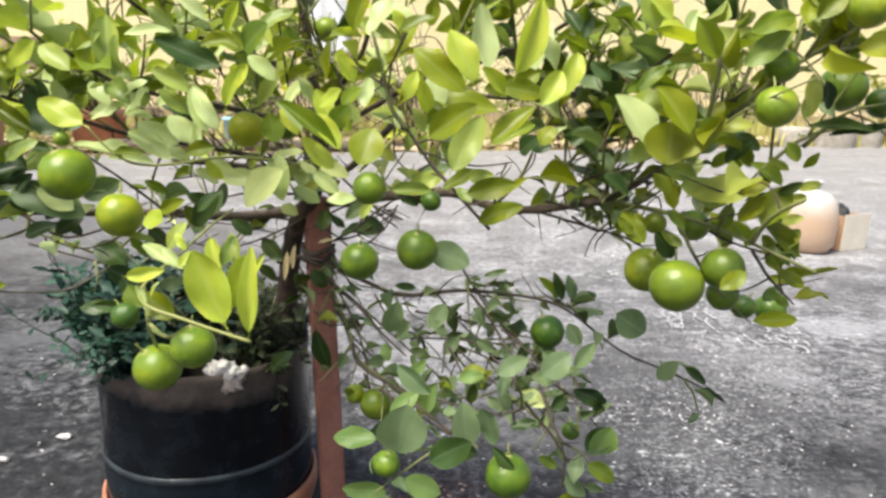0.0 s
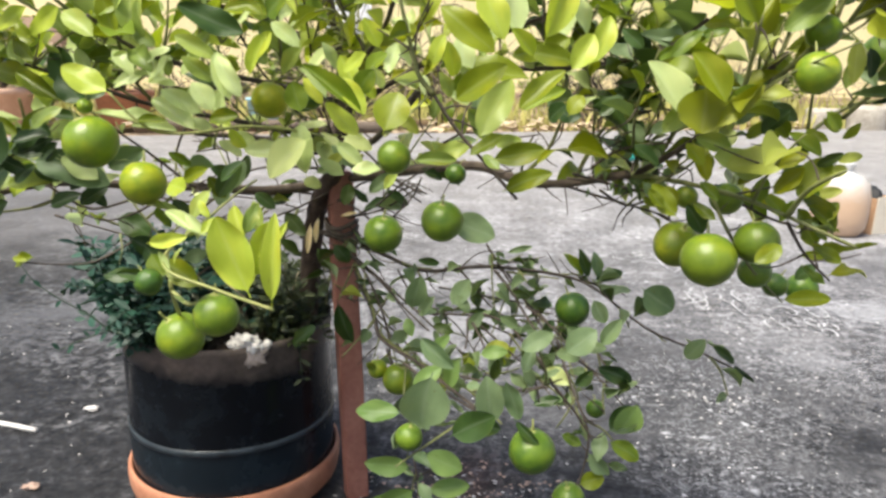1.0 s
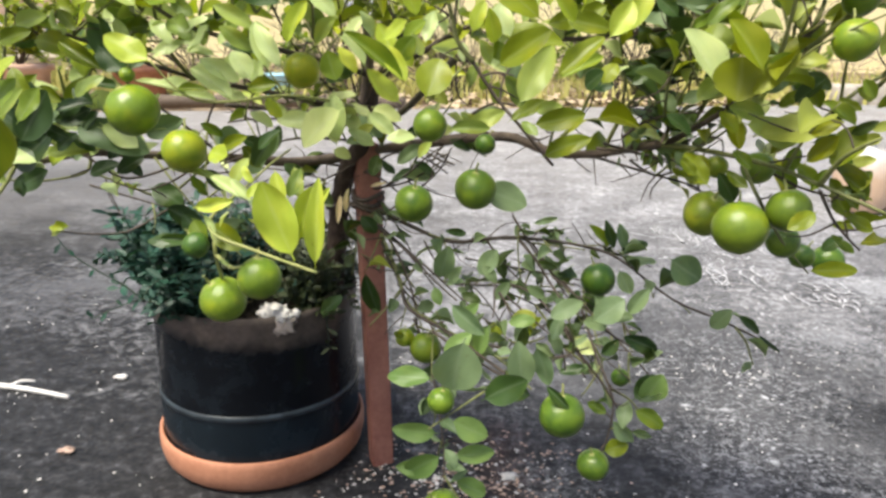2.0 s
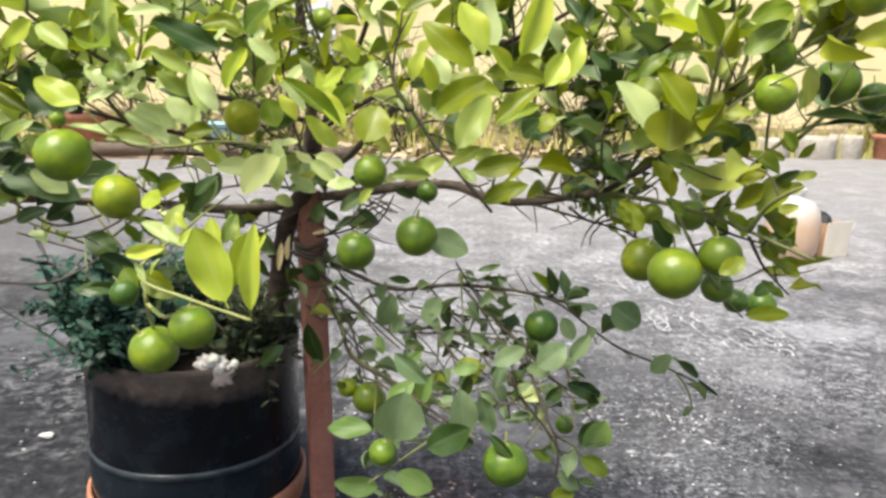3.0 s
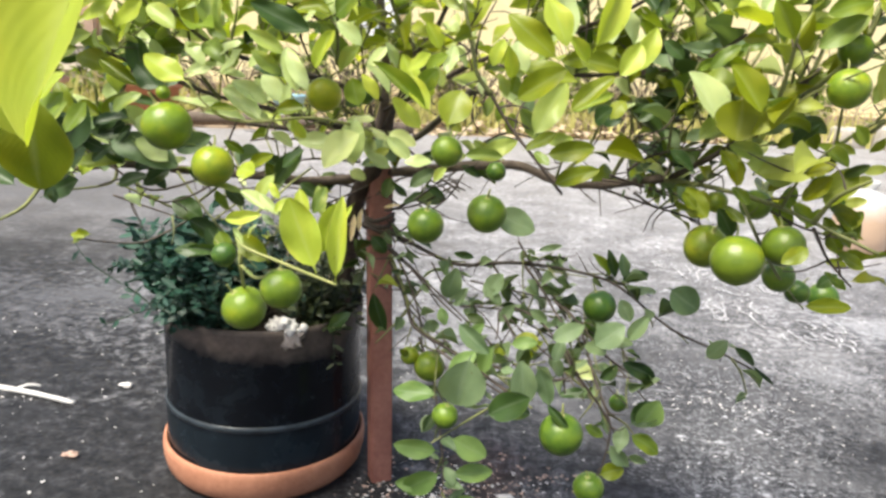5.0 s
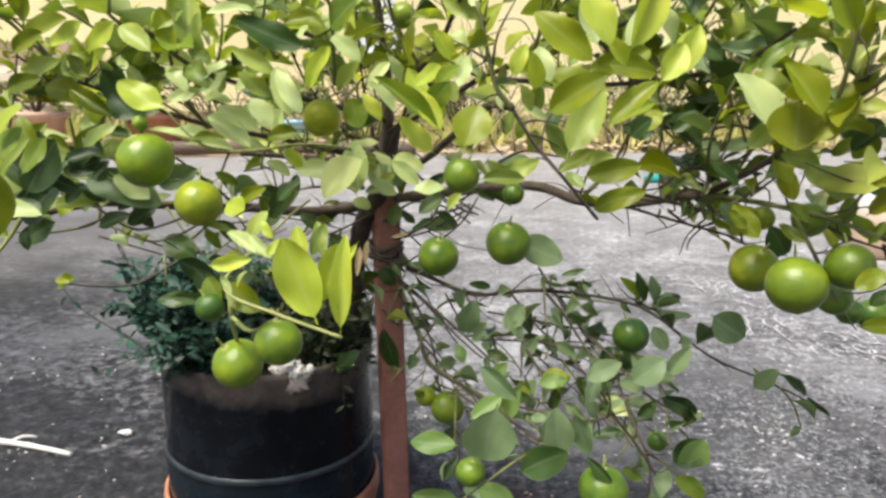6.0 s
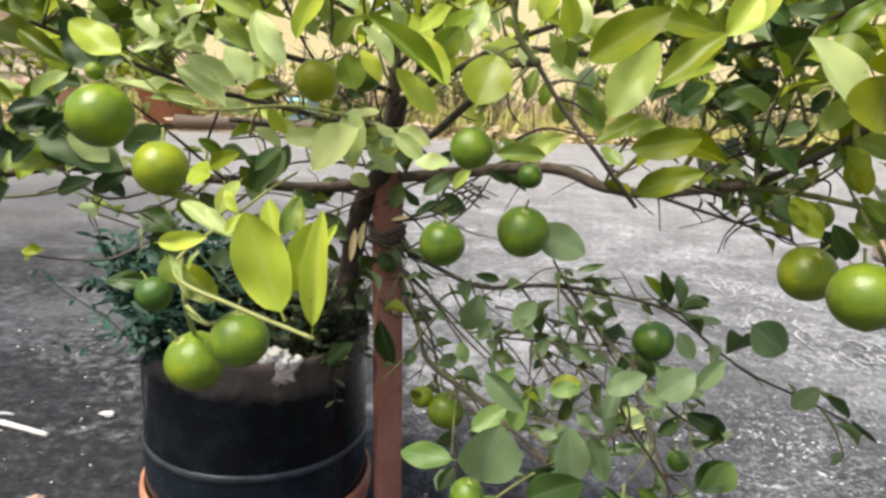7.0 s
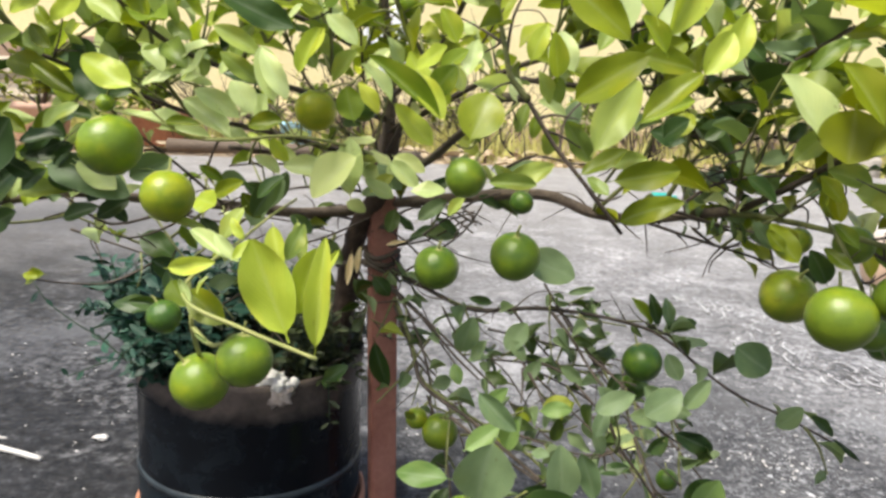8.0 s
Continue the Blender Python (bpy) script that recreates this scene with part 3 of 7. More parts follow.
def build_pot():
    pot = thing("plant_pot", POT, "black plastic drum planter, muddy at the rim, on terracotta", "plant pot")
    body = [(0, 0.016), (0.126, 0.016), (0.1345, 0.024), (0.1392, 0.055), (0.1400, 0.094), (0.1402, 0.106), (0.1392, 0.112),
            (0.1388, 0.118), (0.1385, 0.17), (0.139, 0.228), (0.1405, 0.241), (0.1407, 0.248), (0.138, 0.2495), (0.135, 0.247), (0.1345, 0.20), (0, 0.20)]
    part("body", turned("pot_body", body, POT, DRUM, 72, True, 0.006, 4), pot, "black plastic wall with a moulded ridge and dried mud")
    band = [(0.1394, 0.1055), (0.1406, 0.1078), (0.1412, 0.1100), (0.1410, 0.1122), (0.1402, 0.1142), (0.1385, 0.1155)]
    part("ridge", turned("pot_ridge", band, POT, RIDGE_SHINE, 72, True, 0.006, 4), pot, "scuffed moulded ridge, its highlight painted grey")
    part("lime_drip", lump("lime_drip", (-0.258, 0.7940, 0.2375), (0.019, 0.0036, 0.013), DRIP, 8, 0.7, 3.0), pot, "whitish mineral drip on the rim")
    bm = bmesh.new()
    bmesh.ops.create_circle(bm, cap_ends=True, segments=48, radius=0.1352)
    bmesh.ops.triangulate(bm, faces=bm.faces[:])
    bmesh.ops.subdivide_edges(bm, edges=bm.edges[:], cuts=5, use_grid_fill=True)
    for v in bm.verts:
        d = v.co.xy.length / 0.135
        v.co.z = 0.224 + 0.030 * (1 - d * d) + 0.008 * noise.noise(v.co * 60)
        v.co += POT
    part("soil", bm_mesh("soil", bm, SOIL, True), pot, "dark crumbly potting soil")
    saucer = thing("pot_saucer", POT, "round terracotta saucer under the black planter, slightly scuffed", "saucer")
    prof = [(0, 0.0), (0.126, 0.0), (0.136, 0.003), (0.1430, 0.012), (0.1468, 0.028), (0.1472, 0.040), (0.1462, 0.0475), (0.1440, 0.0500), (0.1415, 0.0498), (0.1400, 0.045), (0.138, 0.02), (0.12, 0.013), (0, 0.012)]
    part("dish", turned("saucer_dish", prof, POT, TERRACOTTA, 72, True, 0.004, 2), saucer)


def build_stake():
    base = Vector((-0.1425, 0.868, 0))
    stake = thing("garden_stake", base, "upright square stake painted red oxide, supporting the tree", "stake")
    part("post", box_mesh("stake_post", (0.030, 0.026, 0.458), pose(base.x - 0.0075, base.y, 0.228, 0, -1.95, 24), RUST, 0.0022), stake)
    for i, z in enumerate((0.375, 0.383, 0.391)):
        ring = [(base.x - 0.013 + 0.0195 * math.cos(a), base.y + 0.0195 * math.sin(a), z + 0.004 * math.sin(2 * a + i)) for a in np.linspace(0, 2 * math.pi, 15)]
        v, f, _ = tube(ring, 0.0028, 0.0028, 6)
        part("tie", mesh_of("stake_tie", v, f, BROWN_TWIG), stake, "brown cord tie" if i == 0 else "")


build_pot()
build_stake()

# ---- the lime tree ----
tree = thing("lime_tree", POT + Vector((0, 0, 0.235)), "small lime tree with green fruit, spreading from the black planter", "lime tree")


def leaf_mesh(name, mat, fold, droop, wave, seed, count=8, half=2, blunt=0.84):
    """A leaf blade of length 1 and width 1 along +y with a short petiole."""
    rng = random.Random(seed)
    rows = [(0.0, 0.035), (0.09, 0.03)]
    for i in range(1, count + 1):
        u = i / (count + 0.15)
        rows.append((0.09 + 0.91 * u, max(0.04, math.sin(math.pi * u ** 0.95) ** blunt)))
    rows.append((1.0, 0.02))
    cols = [k / half for k in range(-half, half + 1)]
    wide = len(cols)
    verts, faces, uvs = [], [], []
    skew = rng.uniform(-0.05, 0.05)
    for v, w in rows:
        for c in cols:
            x = 0.5 * w * c + skew * math.sin(math.pi * v)
            z = fold * abs(c) ** 1.3 * w * 0.5 - droop * ((v - 0.15) ** 2 - 0.0225 - 0.7 * v) + wave * math.sin(9 * v + 2 * c + seed) * abs(c) * w
            verts.append((x, v, z))
            uvs.append((0.5 + 0.5 * c, v))
    for i in range(len(rows) - 1):
        for k in range(wide - 1):
            faces.append((i * wide + k, i * wide + k + 1, (i + 1) * wide + k + 1, (i + 1) * wide + k))
    me = mesh_of(name, verts, faces, mat)
    layer = me.uv_layers.new(name="blade")
    for loop in me.loops:
        layer.data[loop.index].uv = uvs[loop.vertex_index]
    return me


SHAPES = [(0.25, 0.25, 0.04), (0.12, 0.45, 0.08), (0.5, 0.12, 0.04), (0.2, -0.2, 0.09), (0.7, 0.4, 0.05), (0.15, 0.7, 0.05), (0.9, 0.1, 0.06)]
FLATTER = [(0.18, 0.18, 0.03), (0.10, 0.30, 0.045), (0.3, 0.1, 0.03), (0.14, -0.15, 0.05)]
LEAF_MESH = [[leaf_mesh("leaf", mat, *shape, i) for i, shape in enumerate(SHAPES)] for mat in LEAF]
FINE_LEAF = [[leaf_mesh("fine_leaf", mat, *shape, i, 12, 3, 0.62) for i, shape in enumerate(FLATTER)] for mat in LEAF]
leaf_rng = random.Random(11)
LEAF_ROOM = [300]
SPARE = []


def leaf_pose(base, tip, width, facing, roll):
    base, tip = Vector(base), Vector(tip)
    a = tip - base
    length = a.length
    a.normalize()
    n = Vector(facing) - a * a.dot(Vector(facing))
    n.normalize()
    n = Matrix.Rotation(roll, 3, a) @ n
    x = a.cross(n)
    m = Matrix((x, a, n)).transposed().to_4x4()
    m.translation = base
    return m @ Matrix.Diagonal((length * width, length, length, 1))


def grow_leaf(base, tip, width, tone, facing=(0, -0.8, 0.6), roll=0.0, fine=False):
    me = leaf_rng.choice((FINE_LEAF if fine else LEAF_MESH)[tone])
    m = leaf_pose(base, tip, width, facing, roll)
    if LEAF_ROOM[0] > 0:
        LEAF_ROOM[0] -= 1
        part("leaf", me, tree, m=m)
    else:
        SPARE.append((me, m, tone))


def leaf_spray(rows):
    """Leaves that can be told apart: base, tip, width to length, tone."""
    for bx, by, bz, tx, ty, tz, width, tone in rows:
        upward = leaf_rng.uniform(0.2, 0.7) + (0.45 if tone == 5 else 0.0)
        grow_leaf((bx, by, bz), (tx, ty, tz), width * 0.98, tone, (leaf_rng.uniform(-0.25, 0.25), -0.85, upward), leaf_rng.uniform(-0.25, 0.25), True)


TWIG_LEAVES = []


def twig(name, points, r0, r1, leafy):
    me_v, me_f, line = tube(points, r0, r1, 7 if r0 > 0.004 else 5, 0.12, len(TWIG_LEAVES))
    mat = BARK if r0 > 0.0055 else (BROWN_TWIG if (name == "branch" or r0 < 0.0017) else TWIG)
    if r0 < 0.0017 and leafy == 0:
        mat = STALK
    part(name, mesh_of(name, me_v, me_f, mat), tree)
    TWIG_LEAVES.append((line, leafy))


def sprout():
    """Short side shoots on the leafy twigs; their stems become one joined part."""
    rng = random.Random(17)
    verts, faces = [], []
    for line, leafy in TWIG_LEAVES[:]:
        if leafy < 0.25:
            continue
        gone = rng.uniform(0, 0.04)
        for a, b in zip(line, line[1:]):
            gone += (b - a).length
            low = a.z < 0.40
            if gone < (0.024 if low else 0.034) / leafy:
                continue
            gone = rng.uniform(-0.01, 0.01)
            # no shoots around the camera's line of sight to the box
            if 0.22 < a.x < 0.40 and 0.42 < a.z < 0.56 and a.y < 0.60:
                continue
            along = (b - a).normalized()
            out = along.cross(Vector((rng.gauss(0, 0.5), rng.gauss(0, 0.5), 1))).normalized() * rng.choice((-1, 1))
            way = (along * rng.uniform(0.1, 0.8) + out * 0.7 + Vector((0, rng.uniform(-0.2, 0.5), rng.uniform(-0.5, 0.3) if low else rng.uniform(0.25, 1.2)))).normalized()
            size = rng.uniform(0.03, 0.06) if low else rng.uniform(0.045, 0.11)
            bend = Vector((rng.gauss(0, 0.3), rng.gauss(0, 0.3), rng.gauss(0, 0.3))) * size
            v, f, fine = tube([a, a + way * size * 0.5 + bend * 0.3, a + way * size + bend], 0.0015, 0.0007, 4)
            faces += [tuple(len(verts) + k for k in q) for q in f]
            verts += v
            TWIG_LEAVES.append((fine, -0.8 if low else -1.5))
    me = mesh_of("side_shoot", verts, faces, TWIG)
    tagged(part("side_shoot", me, tree), kind="stuff")
    verts, faces = [], []
    for line, leafy in TWIG_LEAVES[:]:
        for a, b in zip(line, line[1:]):
            if leafy == 0 or rng.random() > (0.06 if a.z < 0.36 else (0.14 if leafy < 0 or a.x < -0.25 else 0.26)):
                continue
            way = Vector((rng.gauss(0, 1), rng.uniform(-0.3, 1.0), rng.gauss(0.1, 0.8))).normalized()
            size = rng.uniform(0.012, 0.055)
            p = a + way * size * 0.5 + Vector((rng.gauss(0, 0.1), rng.gauss(0, 0.1), rng.gauss(0, 0.1))) * size
            v, f, _ = tube([a, p, a + way * size], 0.0010, 0.0004, 4)
            faces += [tuple(len(verts) + k for k in q) for q in f]
            verts += v
    tagged(part("bare_twiglet", mesh_of("bare_twiglet", verts, faces, BROWN_TWIG), tree), kind="stuff")


def hides_fruit(p):
    """True where a twig leaf would cover a lime as the camera sees it."""
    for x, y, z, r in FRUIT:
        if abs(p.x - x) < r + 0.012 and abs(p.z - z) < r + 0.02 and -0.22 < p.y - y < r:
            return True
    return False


def clothe_twigs():
    """Leaves along the twigs, alternate, denser where the twig is leafy."""
    for line, leafy in TWIG_LEAVES:
        if leafy == 0:
            continue
        leafy = abs(leafy)
        gone = leaf_rng.uniform(0, 0.02)
        side = 1
        for a, b in zip(line, line[1:]):
            gone += (b - a).length
            if gone < 0.017 / leafy:
                continue
            gone = 0.0
            side = -side
            along = (b - a).normalized()
            out = along.cross(Vector((leaf_rng.uniform(-0.4, 0.4), leaf_rng.uniform(-0.6, 0.2), 1))).normalized() * side
            way = (along * leaf_rng.uniform(0.2, 0.9) + out * leaf_rng.uniform(0.5, 1.0) + Vector((0, 0, leaf_rng.uniform(-0.5, 0.5)))).normalized()
            length = leaf_rng.uniform(0.020, 0.050) if a.z > 0.42 else leaf_rng.uniform(0.018, 0.036)
            # inner crown thinned and the camera's view of the box kept clear
            inner = 0.40 < a.z < 0.58 and a.y > 0.64 and -0.36 < a.x < 0.12
            sightline = 0.24 < a.x < 0.37 and 0.455 < a.z < 0.54 and a.y > 0.42
            if a.z > 0.86 or sightline or (inner and leaf_rng.random() < 0.82) or (a.x > 0.04 and a.y > 0.56 and a.z > 0.50 and leaf_rng.random() < 0.45) or (a.z < 0.40 and leaf_rng.random() < (0.6 if a.x < -0.06 else 0.25)) or hides_fruit(a + way * length * 0.6):
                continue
            # bright tones high, dark and grey ones low: crown shade put into colour
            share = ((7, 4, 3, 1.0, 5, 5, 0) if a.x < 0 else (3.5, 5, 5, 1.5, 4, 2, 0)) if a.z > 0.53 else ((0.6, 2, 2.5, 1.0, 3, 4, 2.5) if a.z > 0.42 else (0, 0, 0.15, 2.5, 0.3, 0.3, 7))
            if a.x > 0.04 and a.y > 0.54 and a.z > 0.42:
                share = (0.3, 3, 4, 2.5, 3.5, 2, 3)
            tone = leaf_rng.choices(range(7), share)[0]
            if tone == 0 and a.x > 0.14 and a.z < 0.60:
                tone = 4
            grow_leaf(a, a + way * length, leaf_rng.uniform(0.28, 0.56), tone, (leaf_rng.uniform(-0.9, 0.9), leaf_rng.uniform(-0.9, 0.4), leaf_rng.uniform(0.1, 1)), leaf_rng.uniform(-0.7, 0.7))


def join_spare():
    verts, faces, uvs, tones = [], [], [], []
    for me, m, tone in SPARE:
        start = len(verts)
        verts += [m @ v.co for v in me.vertices]
        layer = me.uv_layers["blade"].data
        for p in me.polygons:
            faces.append(tuple(start + i for i in p.vertices))
            uvs += [tuple(layer[k].uv) for k in p.loop_indices]
            tones.append(tone)
    if not verts:
        return
    me = mesh_of("foliage", verts, faces, LEAF[0])
    for mat in LEAF[1:]:
        me.materials.append(mat)
    me.polygons.foreach_set("material_index", tones)
    layer = me.uv_layers.new(name="blade")
    layer.data.foreach_set("uv", [c for uv in uvs for c in uv])
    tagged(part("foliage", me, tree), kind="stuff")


def lime_meshes():
    verts, faces = [], []
    rings, steps = 18, 26
    for i in range(rings + 1):
        th = math.pi * i / rings
        for k in range(steps):
            a = 2 * math.pi * k / steps
            r = 1.0 + 0.02 * math.sin(3 * a + 1) * math.sin(th)
            z = -math.cos(th)
            nib = 0.045 * math.exp(-(th / 0.15) ** 2) - 0.06 * math.exp(-((math.pi - th) / 0.25) ** 2)
            verts.append((r * math.sin(th) * math.cos(a), r * math.sin(th) * math.sin(a), z * 0.97 - (nib if z < 0 else -nib)))
    for i in range(rings):
        for k in range(steps):
            j = (k + 1) % steps
            faces.append((i * steps + k, i * steps + j, (i + 1) * steps + j, (i + 1) * steps + k))
    skin = mesh_of("lime", verts, faces, LIME)
    cv, cf, _ = tube([(0, 0, 0.86), (0.01, 0.01, 0.98), (0.03, 0.0, 1.15), (0.0, 0.06, 1.45)], 0.075, 0.045, 6)
    n0 = len(cv)
    for k in range(10):
        a, r = 2 * math.pi * k / 10, 0.30 if k % 2 else 0.16
        cv.append(Vector((r * math.cos(a), r * math.sin(a), 0.90)))
    cv.append(Vector((0, 0, 0.99)))
    cf += [(n0 + k, n0 + (k + 1) % 10, n0 + 10) for k in range(10)]
    return skin, mesh_of("calyx", cv, cf, STALK)


LIME_MESH, CALYX_MESH = lime_meshes()
lime_rng = random.Random(3)


FRUIT = []


def hang_limes(rows):
    for x, y, z, r, yellow, *dull in rows:
        FRUIT.append((x, y, z, r))
        m = pose(x, y, z, lime_rng.uniform(-32, 5), lime_rng.uniform(-22, 22), lime_rng.uniform(0, 360)) @ Matrix.Scale(r, 4)
        ob = part("lime", LIME_MESH, tree, "yellowing green lime" if yellow > 0.55 else ("pale green lime" if yellow > 0.25 else "dark green lime"), m)
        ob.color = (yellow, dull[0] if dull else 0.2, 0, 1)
        cap = new("calyx", CALYX_MESH)
        cap.parent = ob


# trunk, leaning from the soil to the stake
tv, tf, _ = tube([(-0.214, 0.905, 0.215), (-0.205, 0.898, 0.320), (-0.197, 0.890, 0.369), (-0.186, 0.875, 0.414), (-0.167, 0.856, 0.446), (-0.153, 0.848, 0.476), (-0.148, 0.850, 0.510), (-0.144, 0.852, 0.537)], 0.0145, 0.0085, 12, 0.10, 9)
part("trunk", mesh_of("trunk", tv, tf, SHADED_BARK), tree, "dark brown bark trunk leaning to the stake")
twig("branch", [(-0.173, 0.875, 0.441), (-0.235, 0.850, 0.434), (-0.304, 0.800, 0.445), (-0.356, 0.750, 0.454), (-0.401, 0.680, 0.467), (-0.423, 0.620, 0.467), (-0.455, 0.560, 0.467)], 0.0068, 0.0024, 0.25)
twig("twig", [(-0.407, 0.680, 0.461), (-0.409, 0.670, 0.448), (-0.432, 0.640, 0.445), (-0.458, 0.620, 0.449)], 0.0019, 0.0009, 0.15)
twig("twig", [(-0.323, 0.780, 0.445), (-0.365, 0.750, 0.409), (-0.395, 0.720, 0.427), (-0.420, 0.700, 0.443)], 0.0019, 0.0009, 0.15)
twig("twig", [(-0.382, 0.800, 0.385), (-0.435, 0.790, 0.355), (-0.468, 0.760, 0.359), (-0.483, 0.730, 0.370)], 0.0015, 0.0008, 0.15)
twig("branch", [(-0.146, 0.865, 0.448), (-0.072, 0.800, 0.468), (0.007, 0.700, 0.489), (0.051, 0.680, 0.478), (0.095, 0.680, 0.476), (0.142, 0.620, 0.495)], 0.006, 0.0038, 0.5)
twig("twig", [(0.141, 0.625, 0.494), (0.178, 0.580, 0.494), (0.210, 0.520, 0.490), (0.262, 0.470, 0.469)], 0.0028, 0.0012, 0.5)
twig("branch", [(0.138, 0.640, 0.489), (0.152, 0.610, 0.500), (0.188, 0.569, 0.537), (0.204, 0.546, 0.567), (0.223, 0.523, 0.596)], 0.0034, 0.0014, 0.8)
twig("twig", [(0.097, 0.690, 0.472), (0.149, 0.670, 0.460), (0.179, 0.630, 0.456), (0.174, 0.585, 0.456)], 0.0016, 0.0008, 0.2)
twig("twig", [(0.189, 0.560, 0.497), (0.198, 0.530, 0.466), (0.252, 0.600, 0.414), (0.337, 0.720, 0.348)], 0.0019, 0.0008, 0.3)
twig("twig", [(0.194, 0.560, 0.494), (0.239, 0.560, 0.471), (0.272, 0.550, 0.463)], 0.0015, 0.0008, 0.4)
twig("twig", [(0.228, 0.500, 0.479), (0.268, 0.550, 0.444), (0.291, 0.550, 0.422)], 0.0015, 0.0008, 1)
twig("branch", [(-0.141, 0.850, 0.376), (-0.087, 0.820, 0.359), (-0.044, 0.800, 0.350), (0.009, 0.790, 0.359), (0.049, 0.790, 0.359), (0.109, 0.790, 0.352), (0.147, 0.770, 0.344), (0.197, 0.720, 0.315), (0.245, 0.690, 0.302), (0.279, 0.676, 0.289)], 0.003, 0.0009, 1)
twig("twig", [(-0.134, 0.830, 0.349), (-0.109, 0.790, 0.312), (-0.090, 0.750, 0.285), (-0.027, 0.680, 0.277), (0.008, 0.610, 0.289), (0.033, 0.530, 0.299)], 0.0023, 0.0009, 0.78)
twig("twig", [(-0.134, 0.830, 0.358), (-0.068, 0.790, 0.315), (-0.017, 0.750, 0.284), (0.036, 0.700, 0.258)], 0.0015, 0.0008, 0.78)
twig("twig", [(0.026, 0.790, 0.386), (0.064, 0.770, 0.333), (0.104, 0.750, 0.302), (0.118, 0.740, 0.294)], 0.0015, 0.0008, 0.78)
twig("twig", [(-0.040, 0.790, 0.300), (0.014, 0.780, 0.303), (0.067, 0.770, 0.302), (0.118, 0.760, 0.306)], 0.0014, 0.0007, 0.78)
twig("twig", [(0.007, 0.780, 0.304), (0.048, 0.740, 0.280), (0.079, 0.700, 0.265), (0.103, 0.670, 0.242)], 0.0014, 0.0007, 0.52)
twig("twig", [(0.050, 0.790, 0.354), (0.079, 0.770, 0.314), (0.105, 0.730, 0.283)], 0.0014, 0.0007, 0.52)
twig("twig", [(0.084, 0.760, 0.318), (0.114, 0.720, 0.294), (0.146, 0.670, 0.272), (0.165, 0.660, 0.253)], 0.0014, 0.0007, 0.78)
twig("twig", [(0.105, 0.740, 0.292), (0.117, 0.700, 0.256), (0.133, 0.670, 0.218), (0.129, 0.660, 0.181), (0.122, 0.655, 0.164)], 0.0016, 0.0008, 0.78)
twig("twig", [(-0.086, 0.750, 0.271), (-0.064, 0.720, 0.228), (-0.051, 0.700, 0.167), (-0.046, 0.700, 0.123), (-0.046, 0.697, 0.078)], 0.0015, 0.0008, 0.78)
twig("twig", [(-0.128, 0.820, 0.323), (-0.103, 0.800, 0.295), (-0.048, 0.750, 0.260), (-0.012, 0.640, 0.251)], 0.0014, 0.0007, 0.52)
twig("twig", [(-0.141, 0.850, 0.365), (-0.101, 0.800, 0.400), (-0.059, 0.720, 0.447), (-0.042, 0.660, 0.482)], 0.0014, 0.0007, 0.2)
twig("twig", [(-0.142, 0.850, 0.401), (-0.103, 0.800, 0.427), (-0.061, 0.720, 0.470), (-0.027, 0.650, 0.495)], 0.0014, 0.0007, 0.2)
twig("twig", [(0.031, 0.440, 0.503), (0.009, 0.430, 0.528), (-0.008, 0.430, 0.547), (-0.021, 0.430, 0.566)], 0.0011, 0.0012, 0.01)
twig("twig", [(-0.021, 0.430, 0.566), (-0.030, 0.430, 0.577), (-0.034, 0.430, 0.591), (-0.042, 0.430, 0.623)], 0.0018, 0.0012, 0.3)
twig("branch", [(-0.141, 0.840, 0.482), (-0.097, 0.740, 0.508), (-0.047, 0.570, 0.555), (-0.033, 0.490, 0.567), (-0.022, 0.430, 0.567)], 0.0041, 0.0024, 0.2)
twig("twig", [(-0.046, 0.390, 0.545), (-0.033, 0.430, 0.557), (-0.025, 0.440, 0.565)], 0.0009, 0.0007, 0.0)
twig("twig", [(-0.110, 0.385, 0.445), (-0.128, 0.385, 0.451), (-0.149, 0.386, 0.458), (-0.170, 0.390, 0.464), (-0.179, 0.400, 0.469), (-0.184, 0.430, 0.471), (-0.182, 0.480, 0.476), (-0.182, 0.540, 0.482), (-0.181, 0.600, 0.486)], 0.0011, 0.0010, 0)
twig("twig", [(-0.187, 0.423, 0.467), (-0.184, 0.420, 0.455), (-0.184, 0.420, 0.443), (-0.188, 0.438, 0.421)], 0.0016, 0.0013, 0)
twig("twig", [(-0.184, 0.420, 0.444), (-0.170, 0.413, 0.437), (-0.153, 0.410, 0.446)], 0.0014, 0.0012, 0)
twig("branch", [(-0.140, 0.830, 0.493), (-0.142, 0.650, 0.522), (-0.170, 0.560, 0.535), (-0.200, 0.520, 0.533), (-0.225, 0.512, 0.534), (-0.240, 0.506, 0.545), (-0.251, 0.500, 0.561)], 0.0014, 0.0008, 0)
twig("twig", [(-0.232, 0.509, 0.539), (-0.247, 0.503, 0.544), (-0.265, 0.500, 0.548)], 0.0010, 0.0008, 0)
twig("branch", [(-0.164, 0.860, 0.479), (-0.149, 0.850, 0.546), (-0.152, 0.830, 0.628), (-0.165, 0.780, 0.745)], 0.0075, 0.0041, 0.4)
twig("branch", [(-0.150, 0.850, 0.564), (-0.091, 0.720, 0.606), (-0.062, 0.620, 0.640), (-0.042, 0.550, 0.672)], 0.0034, 0.0014, 0.7)
twig("branch", [(-0.151, 0.840, 0.597), (-0.203, 0.740, 0.625), (-0.236, 0.640, 0.638), (-0.249, 0.560, 0.659)], 0.0034, 0.0014, 1)
